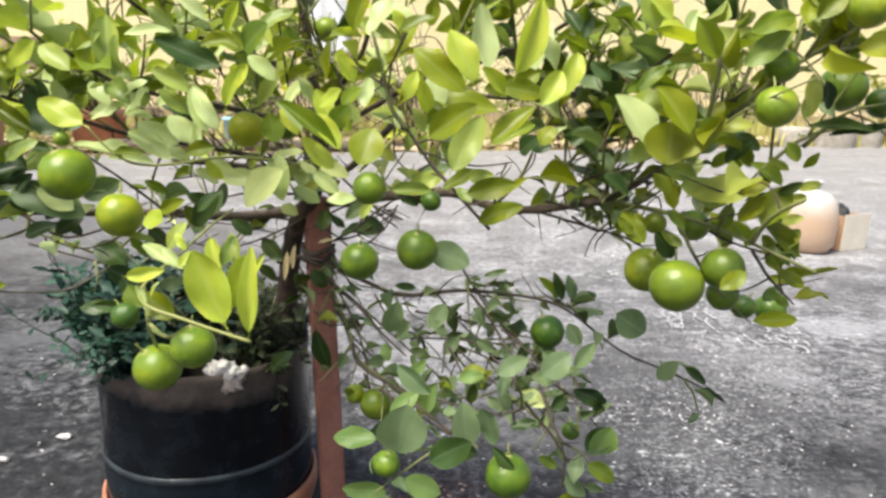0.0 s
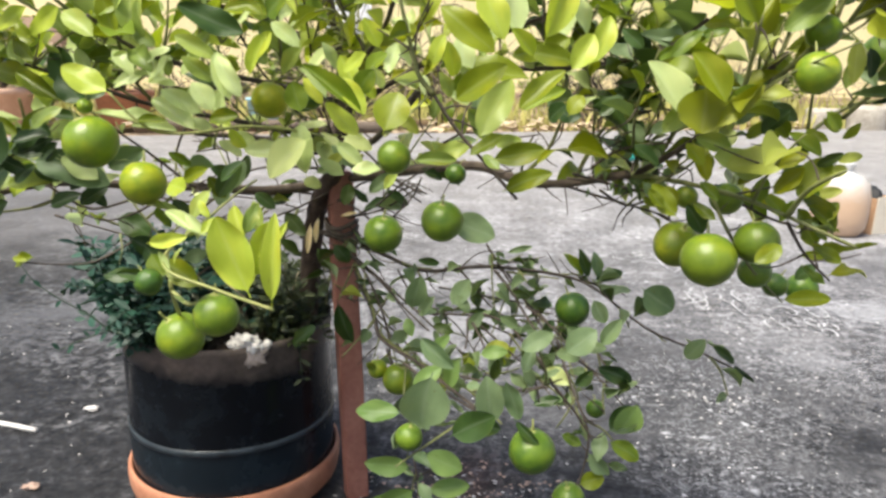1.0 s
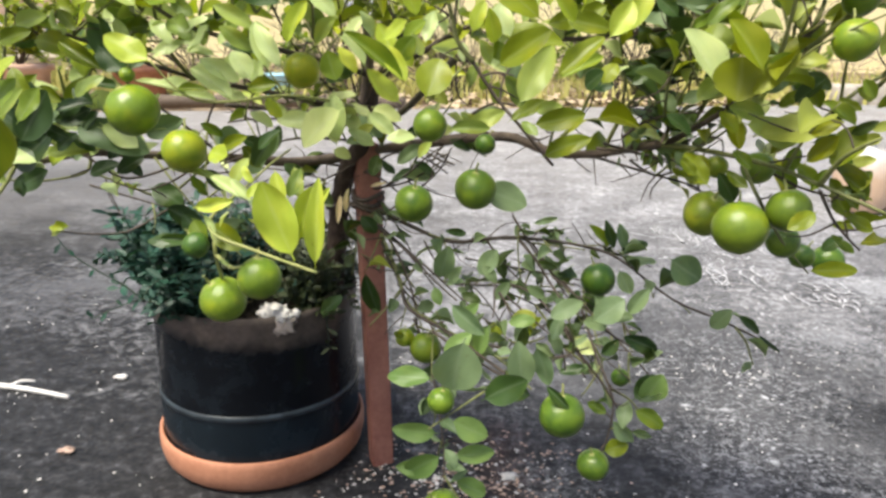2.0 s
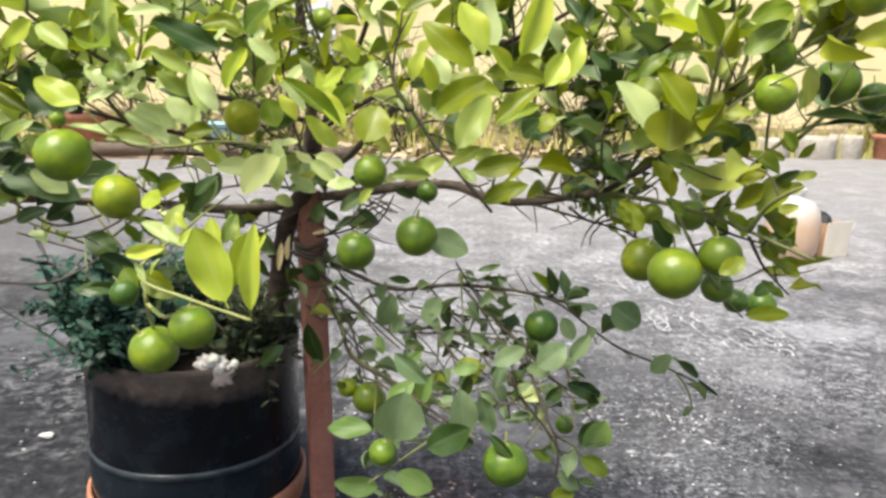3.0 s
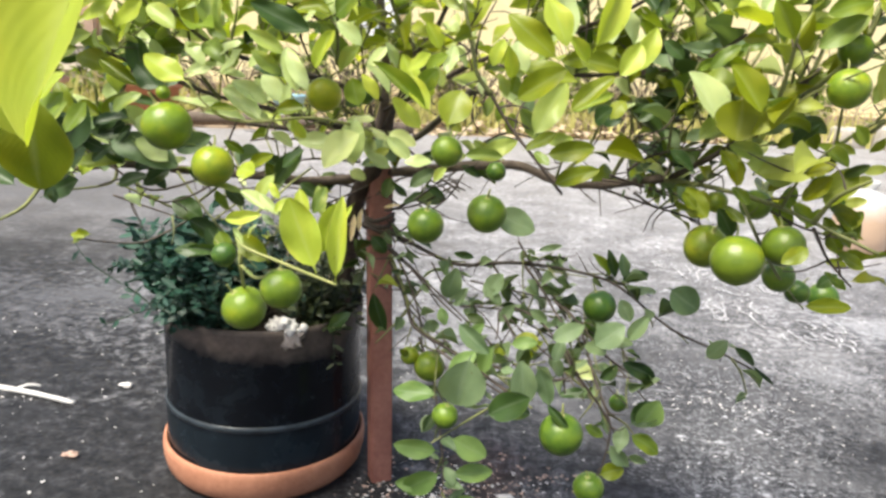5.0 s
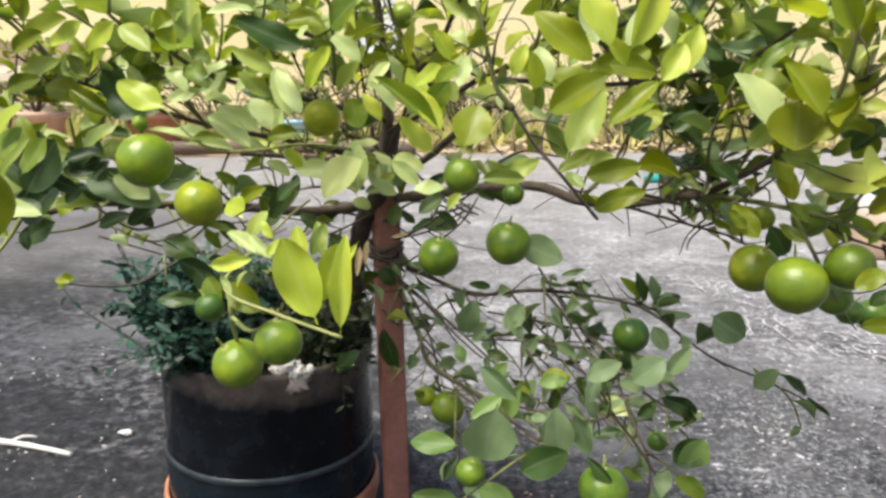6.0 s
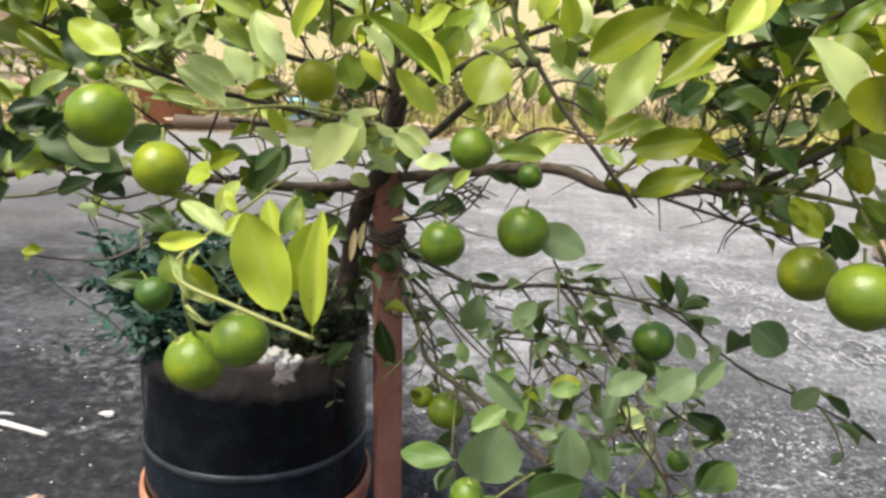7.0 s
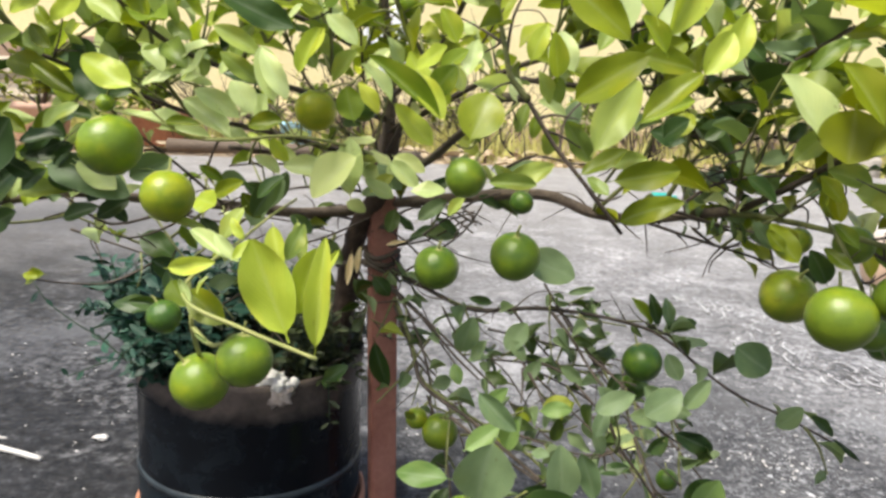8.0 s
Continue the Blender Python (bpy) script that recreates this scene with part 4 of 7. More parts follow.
twig("branch", [(-0.152, 0.850, 0.541), (-0.207, 0.760, 0.563), (-0.253, 0.660, 0.579), (-0.259, 0.560, 0.593), (-0.261, 0.500, 0.613)], 0.0034, 0.0014, 1)
twig("branch", [(-0.144, 0.840, 0.530), (-0.043, 0.780, 0.589), (0.032, 0.700, 0.615), (0.094, 0.620, 0.640), (0.119, 0.550, 0.661)], 0.0034, 0.0014, 0.7)
twig("branch", [(-0.032, 0.780, 0.590), (0.062, 0.720, 0.583), (0.126, 0.660, 0.589), (0.149, 0.580, 0.597), (0.164, 0.520, 0.617)], 0.003, 0.0015, 1)
twig("branch", [(-0.166, 0.840, 0.499), (-0.243, 0.740, 0.526), (-0.295, 0.680, 0.542), (-0.332, 0.620, 0.564), (-0.350, 0.560, 0.581)], 0.003, 0.0015, 1)
twig("twig", [(-0.295, 0.680, 0.540), (-0.303, 0.640, 0.575), (-0.293, 0.600, 0.618)], 0.0023, 0.0011, 1)
twig("twig", [(-0.243, 0.740, 0.526), (-0.262, 0.720, 0.573), (-0.251, 0.680, 0.624)], 0.0023, 0.0011, 1)
twig("twig", [(0.032, 0.700, 0.615), (0.039, 0.660, 0.651), (0.047, 0.600, 0.682)], 0.0023, 0.0011, 1)
twig("twig", [(0.126, 0.660, 0.589), (0.127, 0.620, 0.620), (0.133, 0.580, 0.649)], 0.0023, 0.0011, 1)
twig("twig", [(0.159, 0.600, 0.507), (0.178, 0.580, 0.562), (0.178, 0.550, 0.610)], 0.0023, 0.0011, 1)
twig("twig", [(0.189, 0.520, 0.547), (0.188, 0.500, 0.580), (0.185, 0.480, 0.617)], 0.0023, 0.0011, 1)
twig("twig", [(0.105, 0.680, 0.480), (0.121, 0.660, 0.525), (0.144, 0.620, 0.567), (0.157, 0.600, 0.611)], 0.0023, 0.0011, 1)
twig("twig", [(0.051, 0.680, 0.478), (0.076, 0.660, 0.512), (0.088, 0.640, 0.553)], 0.0023, 0.0011, .8)
twig("twig", [(0.227, 0.500, 0.483), (0.231, 0.480, 0.507), (0.242, 0.460, 0.522)], 0.0023, 0.0011, .8)
twig("twig", [(-0.423, 0.620, 0.467), (-0.414, 0.580, 0.503), (-0.411, 0.540, 0.536)], 0.0023, 0.0011, .8)
twig("twig", [(-0.401, 0.680, 0.467), (-0.397, 0.640, 0.511), (-0.380, 0.600, 0.551)], 0.0023, 0.0011, .8)
twig("twig", [(-0.432, 0.600, 0.466), (-0.429, 0.560, 0.443), (-0.447, 0.540, 0.430)], 0.0023, 0.0011, 0.15)
twig("twig", [(-0.240, 0.870, 0.430), (-0.274, 0.885, 0.385), (-0.318, 0.900, 0.332), (-0.351, 0.900, 0.289)], 0.002, 0.001, 0.9)
twig("twig", [(-0.286, 0.830, 0.439), (-0.337, 0.850, 0.401), (-0.398, 0.870, 0.355)], 0.002, 0.001, 0.5)
twig("twig", [(-0.215, 0.890, 0.403), (-0.248, 0.900, 0.345), (-0.263, 0.900, 0.288)], 0.002, 0.001, 0.9)
twig("twig", [(-0.202, 0.900, 0.380), (-0.178, 0.900, 0.335), (-0.179, 0.870, 0.281)], 0.002, 0.001, 0.6)
twig("twig", [(0.202, 0.600, 0.531), (0.230, 0.560, 0.575), (0.250, 0.520, 0.609), (0.277, 0.500, 0.631), (0.298, 0.480, 0.658)], 0.003, 0.0012, 1)
twig("twig", [(0.297, 0.580, 0.548), (0.319, 0.560, 0.577), (0.349, 0.540, 0.586)], 0.002, 0.001, 1)
twig("twig", [(0.229, 0.560, 0.584), (0.247, 0.580, 0.619), (0.237, 0.600, 0.656), (0.232, 0.620, 0.694)], 0.002, 0.001, 1)
twig("twig", [(0.250, 0.520, 0.609), (0.269, 0.550, 0.643), (0.297, 0.580, 0.680)], 0.002, 0.001, 1)
twig("twig", [(0.271, 0.500, 0.620), (0.305, 0.520, 0.625), (0.344, 0.540, 0.615)], 0.002, 0.001, 1)
twig("twig", [(0.275, 0.600, 0.527), (0.310, 0.600, 0.556), (0.357, 0.600, 0.564), (0.390, 0.600, 0.567)], 0.002, 0.001, 0.8)
twig("twig", [(0.143, 0.700, 0.570), (0.168, 0.680, 0.612), (0.170, 0.660, 0.651), (0.182, 0.640, 0.687)], 0.002, 0.001, 1)
twig("twig", [(0.096, 0.720, 0.557), (0.097, 0.700, 0.601), (0.118, 0.680, 0.642)], 0.002, 0.001, 1)
twig("twig", [(-0.004, 0.790, 0.356), (0.034, 0.785, 0.312), (0.083, 0.770, 0.286), (0.127, 0.750, 0.277)], 0.0013, 0.0007, 0.4)
twig("twig", [(-0.029, 0.800, 0.330), (0.026, 0.790, 0.324), (0.080, 0.780, 0.318), (0.132, 0.770, 0.312)], 0.0013, 0.0007, 0.3)
twig("twig", [(-0.079, 0.810, 0.348), (-0.055, 0.800, 0.313), (-0.012, 0.790, 0.292), (0.018, 0.770, 0.258)], 0.0013, 0.0007, 0.3)
twig("twig", [(0.015, 0.780, 0.298), (0.069, 0.760, 0.281), (0.115, 0.730, 0.256), (0.159, 0.700, 0.260)], 0.0013, 0.0007, 0.4)
twig("twig", [(0.081, 0.740, 0.276), (0.099, 0.700, 0.254), (0.116, 0.670, 0.236)], 0.0013, 0.0007, 0.4)
twig("twig", [(-0.027, 0.700, 0.269), (0.015, 0.660, 0.277), (0.059, 0.630, 0.282), (0.095, 0.620, 0.299)], 0.0013, 0.0007, 0.5)
twig("twig", [(0.138, 0.720, 0.303), (0.155, 0.690, 0.277), (0.182, 0.670, 0.269)], 0.0013, 0.0007, 0.5)
twig("twig", [(-0.110, 0.800, 0.294), (-0.078, 0.780, 0.267), (-0.045, 0.750, 0.216), (-0.049, 0.720, 0.201)], 0.0013, 0.0007, 0.4)
twig("twig", [(-0.151, 0.840, 0.474), (-0.163, 0.780, 0.562), (-0.160, 0.720, 0.630), (-0.158, 0.680, 0.698)], 0.0016, 0.0008, 0.35)
twig("twig", [(-0.164, 0.840, 0.494), (-0.207, 0.760, 0.562), (-0.221, 0.700, 0.618), (-0.210, 0.660, 0.679)], 0.0016, 0.0008, 0.35)
twig("twig", [(-0.187, 0.820, 0.502), (-0.245, 0.760, 0.526), (-0.291, 0.700, 0.563), (-0.302, 0.660, 0.605)], 0.0016, 0.0008, 0.35)
twig("twig", [(-0.150, 0.840, 0.508), (-0.113, 0.780, 0.587), (-0.129, 0.740, 0.643), (-0.131, 0.700, 0.701)], 0.0016, 0.0008, 0.35)
twig("twig", [(-0.150, 0.840, 0.528), (-0.074, 0.760, 0.588), (-0.035, 0.700, 0.642)], 0.0016, 0.0008, 0.3)
twig("twig", [(-0.292, 0.740, 0.455), (-0.319, 0.700, 0.496), (-0.346, 0.660, 0.533), (-0.356, 0.620, 0.565)], 0.0016, 0.0008, 0.15)
twig("twig", [(-0.322, 0.700, 0.455), (-0.371, 0.680, 0.441), (-0.401, 0.660, 0.467), (-0.428, 0.640, 0.492)], 0.0016, 0.0008, 0.15)
twig("branch", [(-0.171, 0.840, 0.481), (-0.216, 0.800, 0.487), (-0.249, 0.760, 0.496), (-0.278, 0.720, 0.495)], 0.0018, 0.0008, 0.9)
twig("branch", [(-0.179, 0.850, 0.462), (-0.232, 0.820, 0.467), (-0.273, 0.780, 0.457), (-0.301, 0.750, 0.443)], 0.0018, 0.0008, 0.8)
twig("twig", [(-0.193, 0.800, 0.494), (-0.206, 0.760, 0.517), (-0.226, 0.720, 0.510)], 0.0018, 0.0008, 0.9)
twig("branch", [(-0.300, 0.750, 0.517), (-0.324, 0.780, 0.479), (-0.309, 0.800, 0.452)], 0.0016, 0.0008, 0.5)
twig("branch", [(-0.170, 0.845, 0.496), (-0.224, 0.830, 0.497), (-0.265, 0.810, 0.503), (-0.301, 0.780, 0.508)], 0.0045, 0.003, 0.3)
twig("branch", [(-0.199, 0.800, 0.516), (-0.174, 0.820, 0.494), (-0.146, 0.830, 0.475)], 0.0014, 0.0007, 0.3)
twig("branch", [(0.088, 0.620, 0.490), (0.124, 0.630, 0.485), (0.158, 0.640, 0.475), (0.197, 0.660, 0.461)], 0.0014, 0.0007, 0.4)
twig("branch", [(0.090, 0.600, 0.497), (0.130, 0.600, 0.487), (0.158, 0.580, 0.485)], 0.0014, 0.0007, 0.4)
twig("branch", [(0.105, 0.600, 0.502), (0.122, 0.600, 0.515), (0.140, 0.580, 0.524), (0.160, 0.560, 0.528)], 0.0016, 0.0007, 0.5)
twig("branch", [(0.133, 0.580, 0.499), (0.145, 0.600, 0.517), (0.161, 0.620, 0.535), (0.171, 0.640, 0.563)], 0.0014, 0.0007, 0.5)
twig("branch", [(0.173, 0.600, 0.549), (0.165, 0.620, 0.551), (0.158, 0.650, 0.546), (0.144, 0.680, 0.537)], 0.0014, 0.0007, 0.5)
twig("branch", [(0.118, 0.620, 0.480), (0.147, 0.640, 0.463), (0.174, 0.660, 0.468)], 0.0014, 0.0007, 0.4)
twig("branch", [(0.092, 0.700, 0.601), (0.117, 0.700, 0.577), (0.129, 0.680, 0.547), (0.134, 0.660, 0.531)], 0.0014, 0.0007, 0.5)
twig("branch", [(0.171, 0.660, 0.611), (0.164, 0.660, 0.583), (0.153, 0.660, 0.549), (0.138, 0.640, 0.524)], 0.0014, 0.0007, 0.5)
twig("branch", [(-0.125, 0.800, 0.499), (-0.076, 0.780, 0.460), (-0.042, 0.760, 0.449)], 0.0016, 0.0008, 0.3)
twig("branch", [(-0.027, 0.700, 0.508), (-0.001, 0.680, 0.523), (0.033, 0.660, 0.520), (0.067, 0.660, 0.524)], 0.0014, 0.0007, 0.3)
twig("branch", [(-0.210, 0.875, 0.371), (-0.180, 0.868, 0.378), (-0.149, 0.862, 0.383)], 0.004, 0.003, 0)
twig("branch", [(-0.125, 0.840, 0.411), (-0.086, 0.800, 0.440), (-0.050, 0.760, 0.461)], 0.0014, 0.0007, 0.4)
twig("branch", [(-0.155, 0.860, 0.425), (-0.118, 0.840, 0.449), (-0.081, 0.820, 0.447), (-0.051, 0.800, 0.432)], 0.0016, 0.0009, 0.2)
twig("branch", [(-0.146, 0.850, 0.402), (-0.101, 0.830, 0.416), (-0.059, 0.800, 0.446)], 0.0016, 0.0009, 0.2)
twig("branch", [(-0.141, 0.840, 0.361), (-0.112, 0.800, 0.337), (-0.088, 0.770, 0.290), (-0.080, 0.750, 0.240)], 0.0018, 0.0009, 0.2)
twig("branch", [(-0.140, 0.840, 0.354), (-0.104, 0.820, 0.333), (-0.056, 0.780, 0.289)], 0.0014, 0.0008, 0.2)
twig("branch", [(-0.243, 0.880, 0.431), (-0.195, 0.870, 0.427), (-0.138, 0.840, 0.419), (-0.098, 0.810, 0.394)], 0.002, 0.001, 0.1)
twig("branch", [(-0.362, 0.780, 0.438), (-0.329, 0.820, 0.423), (-0.280, 0.850, 0.425), (-0.210, 0.870, 0.409)], 0.0014, 0.0008, 0.2)
twig("branch", [(-0.435, 0.720, 0.425), (-0.400, 0.740, 0.408), (-0.369, 0.760, 0.392)], 0.0014, 0.0008, 0.3)
twig("branch", [(-0.168, 0.850, 0.433), (-0.215, 0.840, 0.410), (-0.258, 0.820, 0.400), (-0.284, 0.780, 0.415)], 0.0016, 0.0008, 0.2)
twig("branch", [(-0.314, 0.720, 0.451), (-0.334, 0.710, 0.436), (-0.366, 0.700, 0.425), (-0.388, 0.680, 0.438)], 0.0014, 0.0007, 0.2)
twig("branch", [(-0.358, 0.660, 0.461), (-0.374, 0.640, 0.461), (-0.394, 0.620, 0.454)], 0.0014, 0.0007, 0.2)
twig("branch", [(-0.157, 0.860, 0.399), (-0.127, 0.850, 0.373), (-0.096, 0.820, 0.331)], 0.0014, 0.0007, 0.2)
for tall in ([(-0.300, 0.600, 0.600), (-0.330, 0.560, 0.640), (-0.360, 0.540, 0.680)], [(-0.100, 0.700, 0.600), (-0.120, 0.640, 0.650), (-0.100, 0.600, 0.700)],
             [(0.000, 0.660, 0.600), (0.010, 0.630, 0.630), (0.030, 0.600, 0.670)], [(-0.210, 0.620, 0.600), (-0.220, 0.600, 0.630), (-0.230, 0.580, 0.670)],
             [(-0.170, 0.660, 0.580), (-0.160, 0.600, 0.640), (-0.170, 0.560, 0.690)], [(-0.350, 0.560, 0.581), (-0.380, 0.540, 0.620), (-0.400, 0.520, 0.660)]):
    twig("twig", tall, 0.0018, 0.0009, 1)
twig("branch", [(-0.133, 0.831, 0.339), (-0.105, 0.782, 0.302), (-0.090, 0.738, 0.287), (-0.043, 0.660, 0.293), (-0.011, 0.582, 0.305), (0.011, 0.534, 0.311)], 0.0027, 0.0014, 0.1)
twig("branch", [(-0.131, 0.833, 0.350), (-0.092, 0.791, 0.334), (-0.065, 0.748, 0.321), (-0.035, 0.687, 0.318)], 0.0017, 0.0010, 0.1)
twig("branch", [(0.035, 0.784, 0.358), (0.054, 0.760, 0.340), (0.068, 0.726, 0.324), (0.078, 0.674, 0.320)], 0.0020, 0.0011, 0.1)
twig("branch", [(0.019, 0.733, 0.323), (0.046, 0.713, 0.319), (0.067, 0.671, 0.310)], 0.0018, 0.0010, 0.1)
twig("branch", [(0.005, 0.712, 0.323), (0.005, 0.688, 0.312), (0.003, 0.667, 0.308)], 0.0013, 0.0008, 0.1)
twig("branch", [(0.007, 0.712, 0.325), (0.017, 0.690, 0.315), (0.023, 0.668, 0.308)], 0.0017, 0.0010, 0.1)
twig("branch", [(0.076, 0.650, 0.307), (0.092, 0.654, 0.277), (0.116, 0.658, 0.246), (0.135, 0.653, 0.217)], 0.0018, 0.0011, 0.1)
twig("branch", [(0.069, 0.738, 0.331), (0.087, 0.716, 0.322), (0.097, 0.695, 0.318)], 0.0016, 0.0008, 0.1)
twig("branch", [(-0.057, 0.641, 0.301), (-0.042, 0.621, 0.300), (-0.019, 0.600, 0.294), (0.026, 0.560, 0.286)], 0.0016, 0.0010, 0.1)
twig("branch", [(0.061, 0.631, 0.317), (0.072, 0.635, 0.287), (0.077, 0.640, 0.264)], 0.0014, 0.0008, 0.1)
twig("branch", [(0.096, 0.635, 0.324), (0.126, 0.651, 0.297), (0.162, 0.667, 0.271)], 0.0014, 0.0008, 0.1)

leaf_spray([
    (-0.251, 0.5, 0.561, -0.285, 0.503, 0.579, 0.55, 0),
    (-0.286, 0.53, 0.552, -0.308, 0.536, 0.572, 0.7, 3),
    (-0.297, 0.52, 0.553, -0.333, 0.527, 0.574, 0.32, 1),
    (-0.321, 0.54, 0.562, -0.366, 0.551, 0.576, 0.4, 1),
    (-0.312, 0.5, 0.534, -0.29, 0.506, 0.55, 0.45, 4),
    (-0.329, 0.5, 0.525, -0.304, 0.51, 0.531, 0.4, 3),
    (-0.309, 0.52, 0.527, -0.329, 0.509, 0.516, 0.45, 3),
    (-0.304, 0.55, 0.552, -0.279, 0.549, 0.559, 0.4, 3),
    (-0.313, 0.53, 0.511, -0.281, 0.541, 0.496, 0.5, 5),
    (-0.258, 0.56, 0.507, -0.29, 0.564, 0.51, 0.55, 5),
    (-0.198, 0.52, 0.533, -0.235, 0.53, 0.556, 0.35, 5),
    (-0.196, 0.53, 0.545, -0.224, 0.521, 0.563, 0.4, 5),
])
leaf_spray([
    (-0.183, 0.51, 0.548, -0.196, 0.509, 0.569, 0.7, 5),
    (-0.186, 0.52, 0.545, -0.175, 0.514, 0.562, 0.7, 5),
    (-0.157, 0.5, 0.557, -0.175, 0.501, 0.588, 0.35, 5),
    (-0.159, 0.5, 0.547, -0.183, 0.502, 0.543, 0.5, 1),
    (-0.191, 0.55, 0.568, -0.214, 0.538, 0.587, 0.4, 4),
    (-0.239, 0.53, 0.566, -0.216, 0.523, 0.587, 0.5, 5),
    (-0.243, 0.54, 0.569, -0.218, 0.535, 0.566, 0.35, 5),
    (-0.27, 0.54, 0.563, -0.25, 0.55, 0.572, 0.35, 5),
    (-0.246, 0.51, 0.538, -0.212, 0.516, 0.534, 0.28, 5),
    (-0.24, 0.51, 0.542, -0.212, 0.502, 0.542, 0.25, 1),
    (-0.182, 0.54, 0.536, -0.172, 0.547, 0.519, 0.5, 0),
    (-0.205, 0.5, 0.5, -0.182, 0.491, 0.511, 0.4, 1),
])
leaf_spray([
    (-0.185, 0.52, 0.496, -0.167, 0.523, 0.512, 0.45, 3),
    (-0.18, 0.49, 0.497, -0.192, 0.481, 0.476, 0.45, 4),
    (-0.203, 0.47, 0.503, -0.186, 0.458, 0.501, 0.75, 0),
    (-0.249, 0.5, 0.485, -0.213, 0.509, 0.477, 0.2, 4),
    (-0.278, 0.56, 0.495, -0.294, 0.553, 0.487, 0.5, 5),
    (-0.123, 0.385, 0.452, -0.142, 0.39, 0.498, 0.49, 0),
    (-0.111, 0.385, 0.446, -0.108, 0.39, 0.501, 0.22, 0),
    (-0.124, 0.396, 0.459, -0.112, 0.389, 0.496, 0.36, 0),
    (-0.156, 0.4, 0.484, -0.18, 0.412, 0.496, 0.3, 5),
    (-0.13, 0.4, 0.485, -0.123, 0.409, 0.503, 0.42, 4),
    (-0.188, 0.4, 0.479, -0.161, 0.395, 0.485, 0.32, 0),
    (-0.157, 0.4, 0.452, -0.182, 0.411, 0.465, 0.5, 1),
])
leaf_spray([
    (-0.103, 0.4, 0.495, -0.113, 0.401, 0.479, 0.25, 0),
    (-0.156, 0.42, 0.49, -0.164, 0.424, 0.501, 0.4, 0),
    (-0.209, 0.46, 0.441, -0.235, 0.453, 0.444, 0.3, 3),
    (-0.152, 0.39, 0.487, -0.144, 0.401, 0.495, 0.4, 0),
    (-0.058, 0.41, 0.552, -0.096, 0.415, 0.582, 0.22, 2),
    (-0.047, 0.39, 0.546, -0.039, 0.401, 0.568, 0.82, 1),
    (-0.058, 0.41, 0.553, -0.075, 0.419, 0.575, 0.4, 0),
    (-0.067, 0.43, 0.565, -0.056, 0.425, 0.58, 0.7, 2),
    (-0.063, 0.42, 0.541, -0.083, 0.417, 0.561, 0.42, 0),
    (-0.046, 0.4, 0.544, -0.033, 0.392, 0.557, 0.2, 2),
    (-0.078, 0.44, 0.578, -0.061, 0.431, 0.589, 0.5, 0),
    (-0.053, 0.45, 0.568, -0.059, 0.44, 0.582, 0.4, 5),
])
leaf_spray([
    (-0.09, 0.46, 0.56, -0.107, 0.455, 0.58, 0.4, 5),
    (-0.128, 0.55, 0.546, -0.135, 0.552, 0.57, 0.75, 2),
    (-0.145, 0.62, 0.536, -0.141, 0.608, 0.494, 0.5, 5),
    (-0.164, 0.66, 0.502, -0.21, 0.664, 0.504, 0.4, 5),
    (-0.116, 0.62, 0.518, -0.091, 0.616, 0.498, 0.45, 5),
    (-0.062, 0.52, 0.509, -0.085, 0.515, 0.508, 0.5, 5),
    (-0.143, 0.66, 0.498, -0.117, 0.668, 0.482, 0.55, 5),
    (-0.04, 0.52, 0.516, -0.008, 0.52, 0.516, 0.38, 4),
    (-0.029, 0.54, 0.511, 0.003, 0.536, 0.528, 0.4, 4),
    (-0.051, 0.53, 0.505, -0.062, 0.53, 0.492, 0.5, 4),
    (-0.026, 0.44, 0.564, -0.028, 0.445, 0.577, 0.5, 5),
    (-0.01, 0.43, 0.564, -0.018, 0.419, 0.579, 0.45, 4),
])
leaf_spray([
    (-0.004, 0.48, 0.554, -0.006, 0.491, 0.537, 0.5, 4),
    (0.004, 0.38, 0.544, 0.022, 0.39, 0.576, 0.45, 4),
    (-0.009, 0.36, 0.565, 0.017, 0.349, 0.583, 0.45, 1),
    (0.025, 0.4, 0.558, 0.052, 0.406, 0.581, 0.35, 1),
    (0.028, 0.42, 0.557, 0.056, 0.428, 0.57, 0.35, 2),
    (0.05, 0.46, 0.55, 0.06, 0.448, 0.561, 0.7, 3),
    (0.058, 0.43, 0.58, 0.072, 0.437, 0.602, 0.55, 0),
    (-0.001, 0.38, 0.536, 0.018, 0.377, 0.548, 0.4, 1),
    (0.011, 0.375, 0.535, 0.04, 0.377, 0.541, 0.42, 1),
    (0.02, 0.4, 0.514, 0.046, 0.388, 0.527, 0.38, 1),
    (0.014, 0.4, 0.541, 0.029, 0.389, 0.544, 0.45, 4),
    (0.008, 0.42, 0.533, 0.018, 0.412, 0.525, 0.5, 4),
])
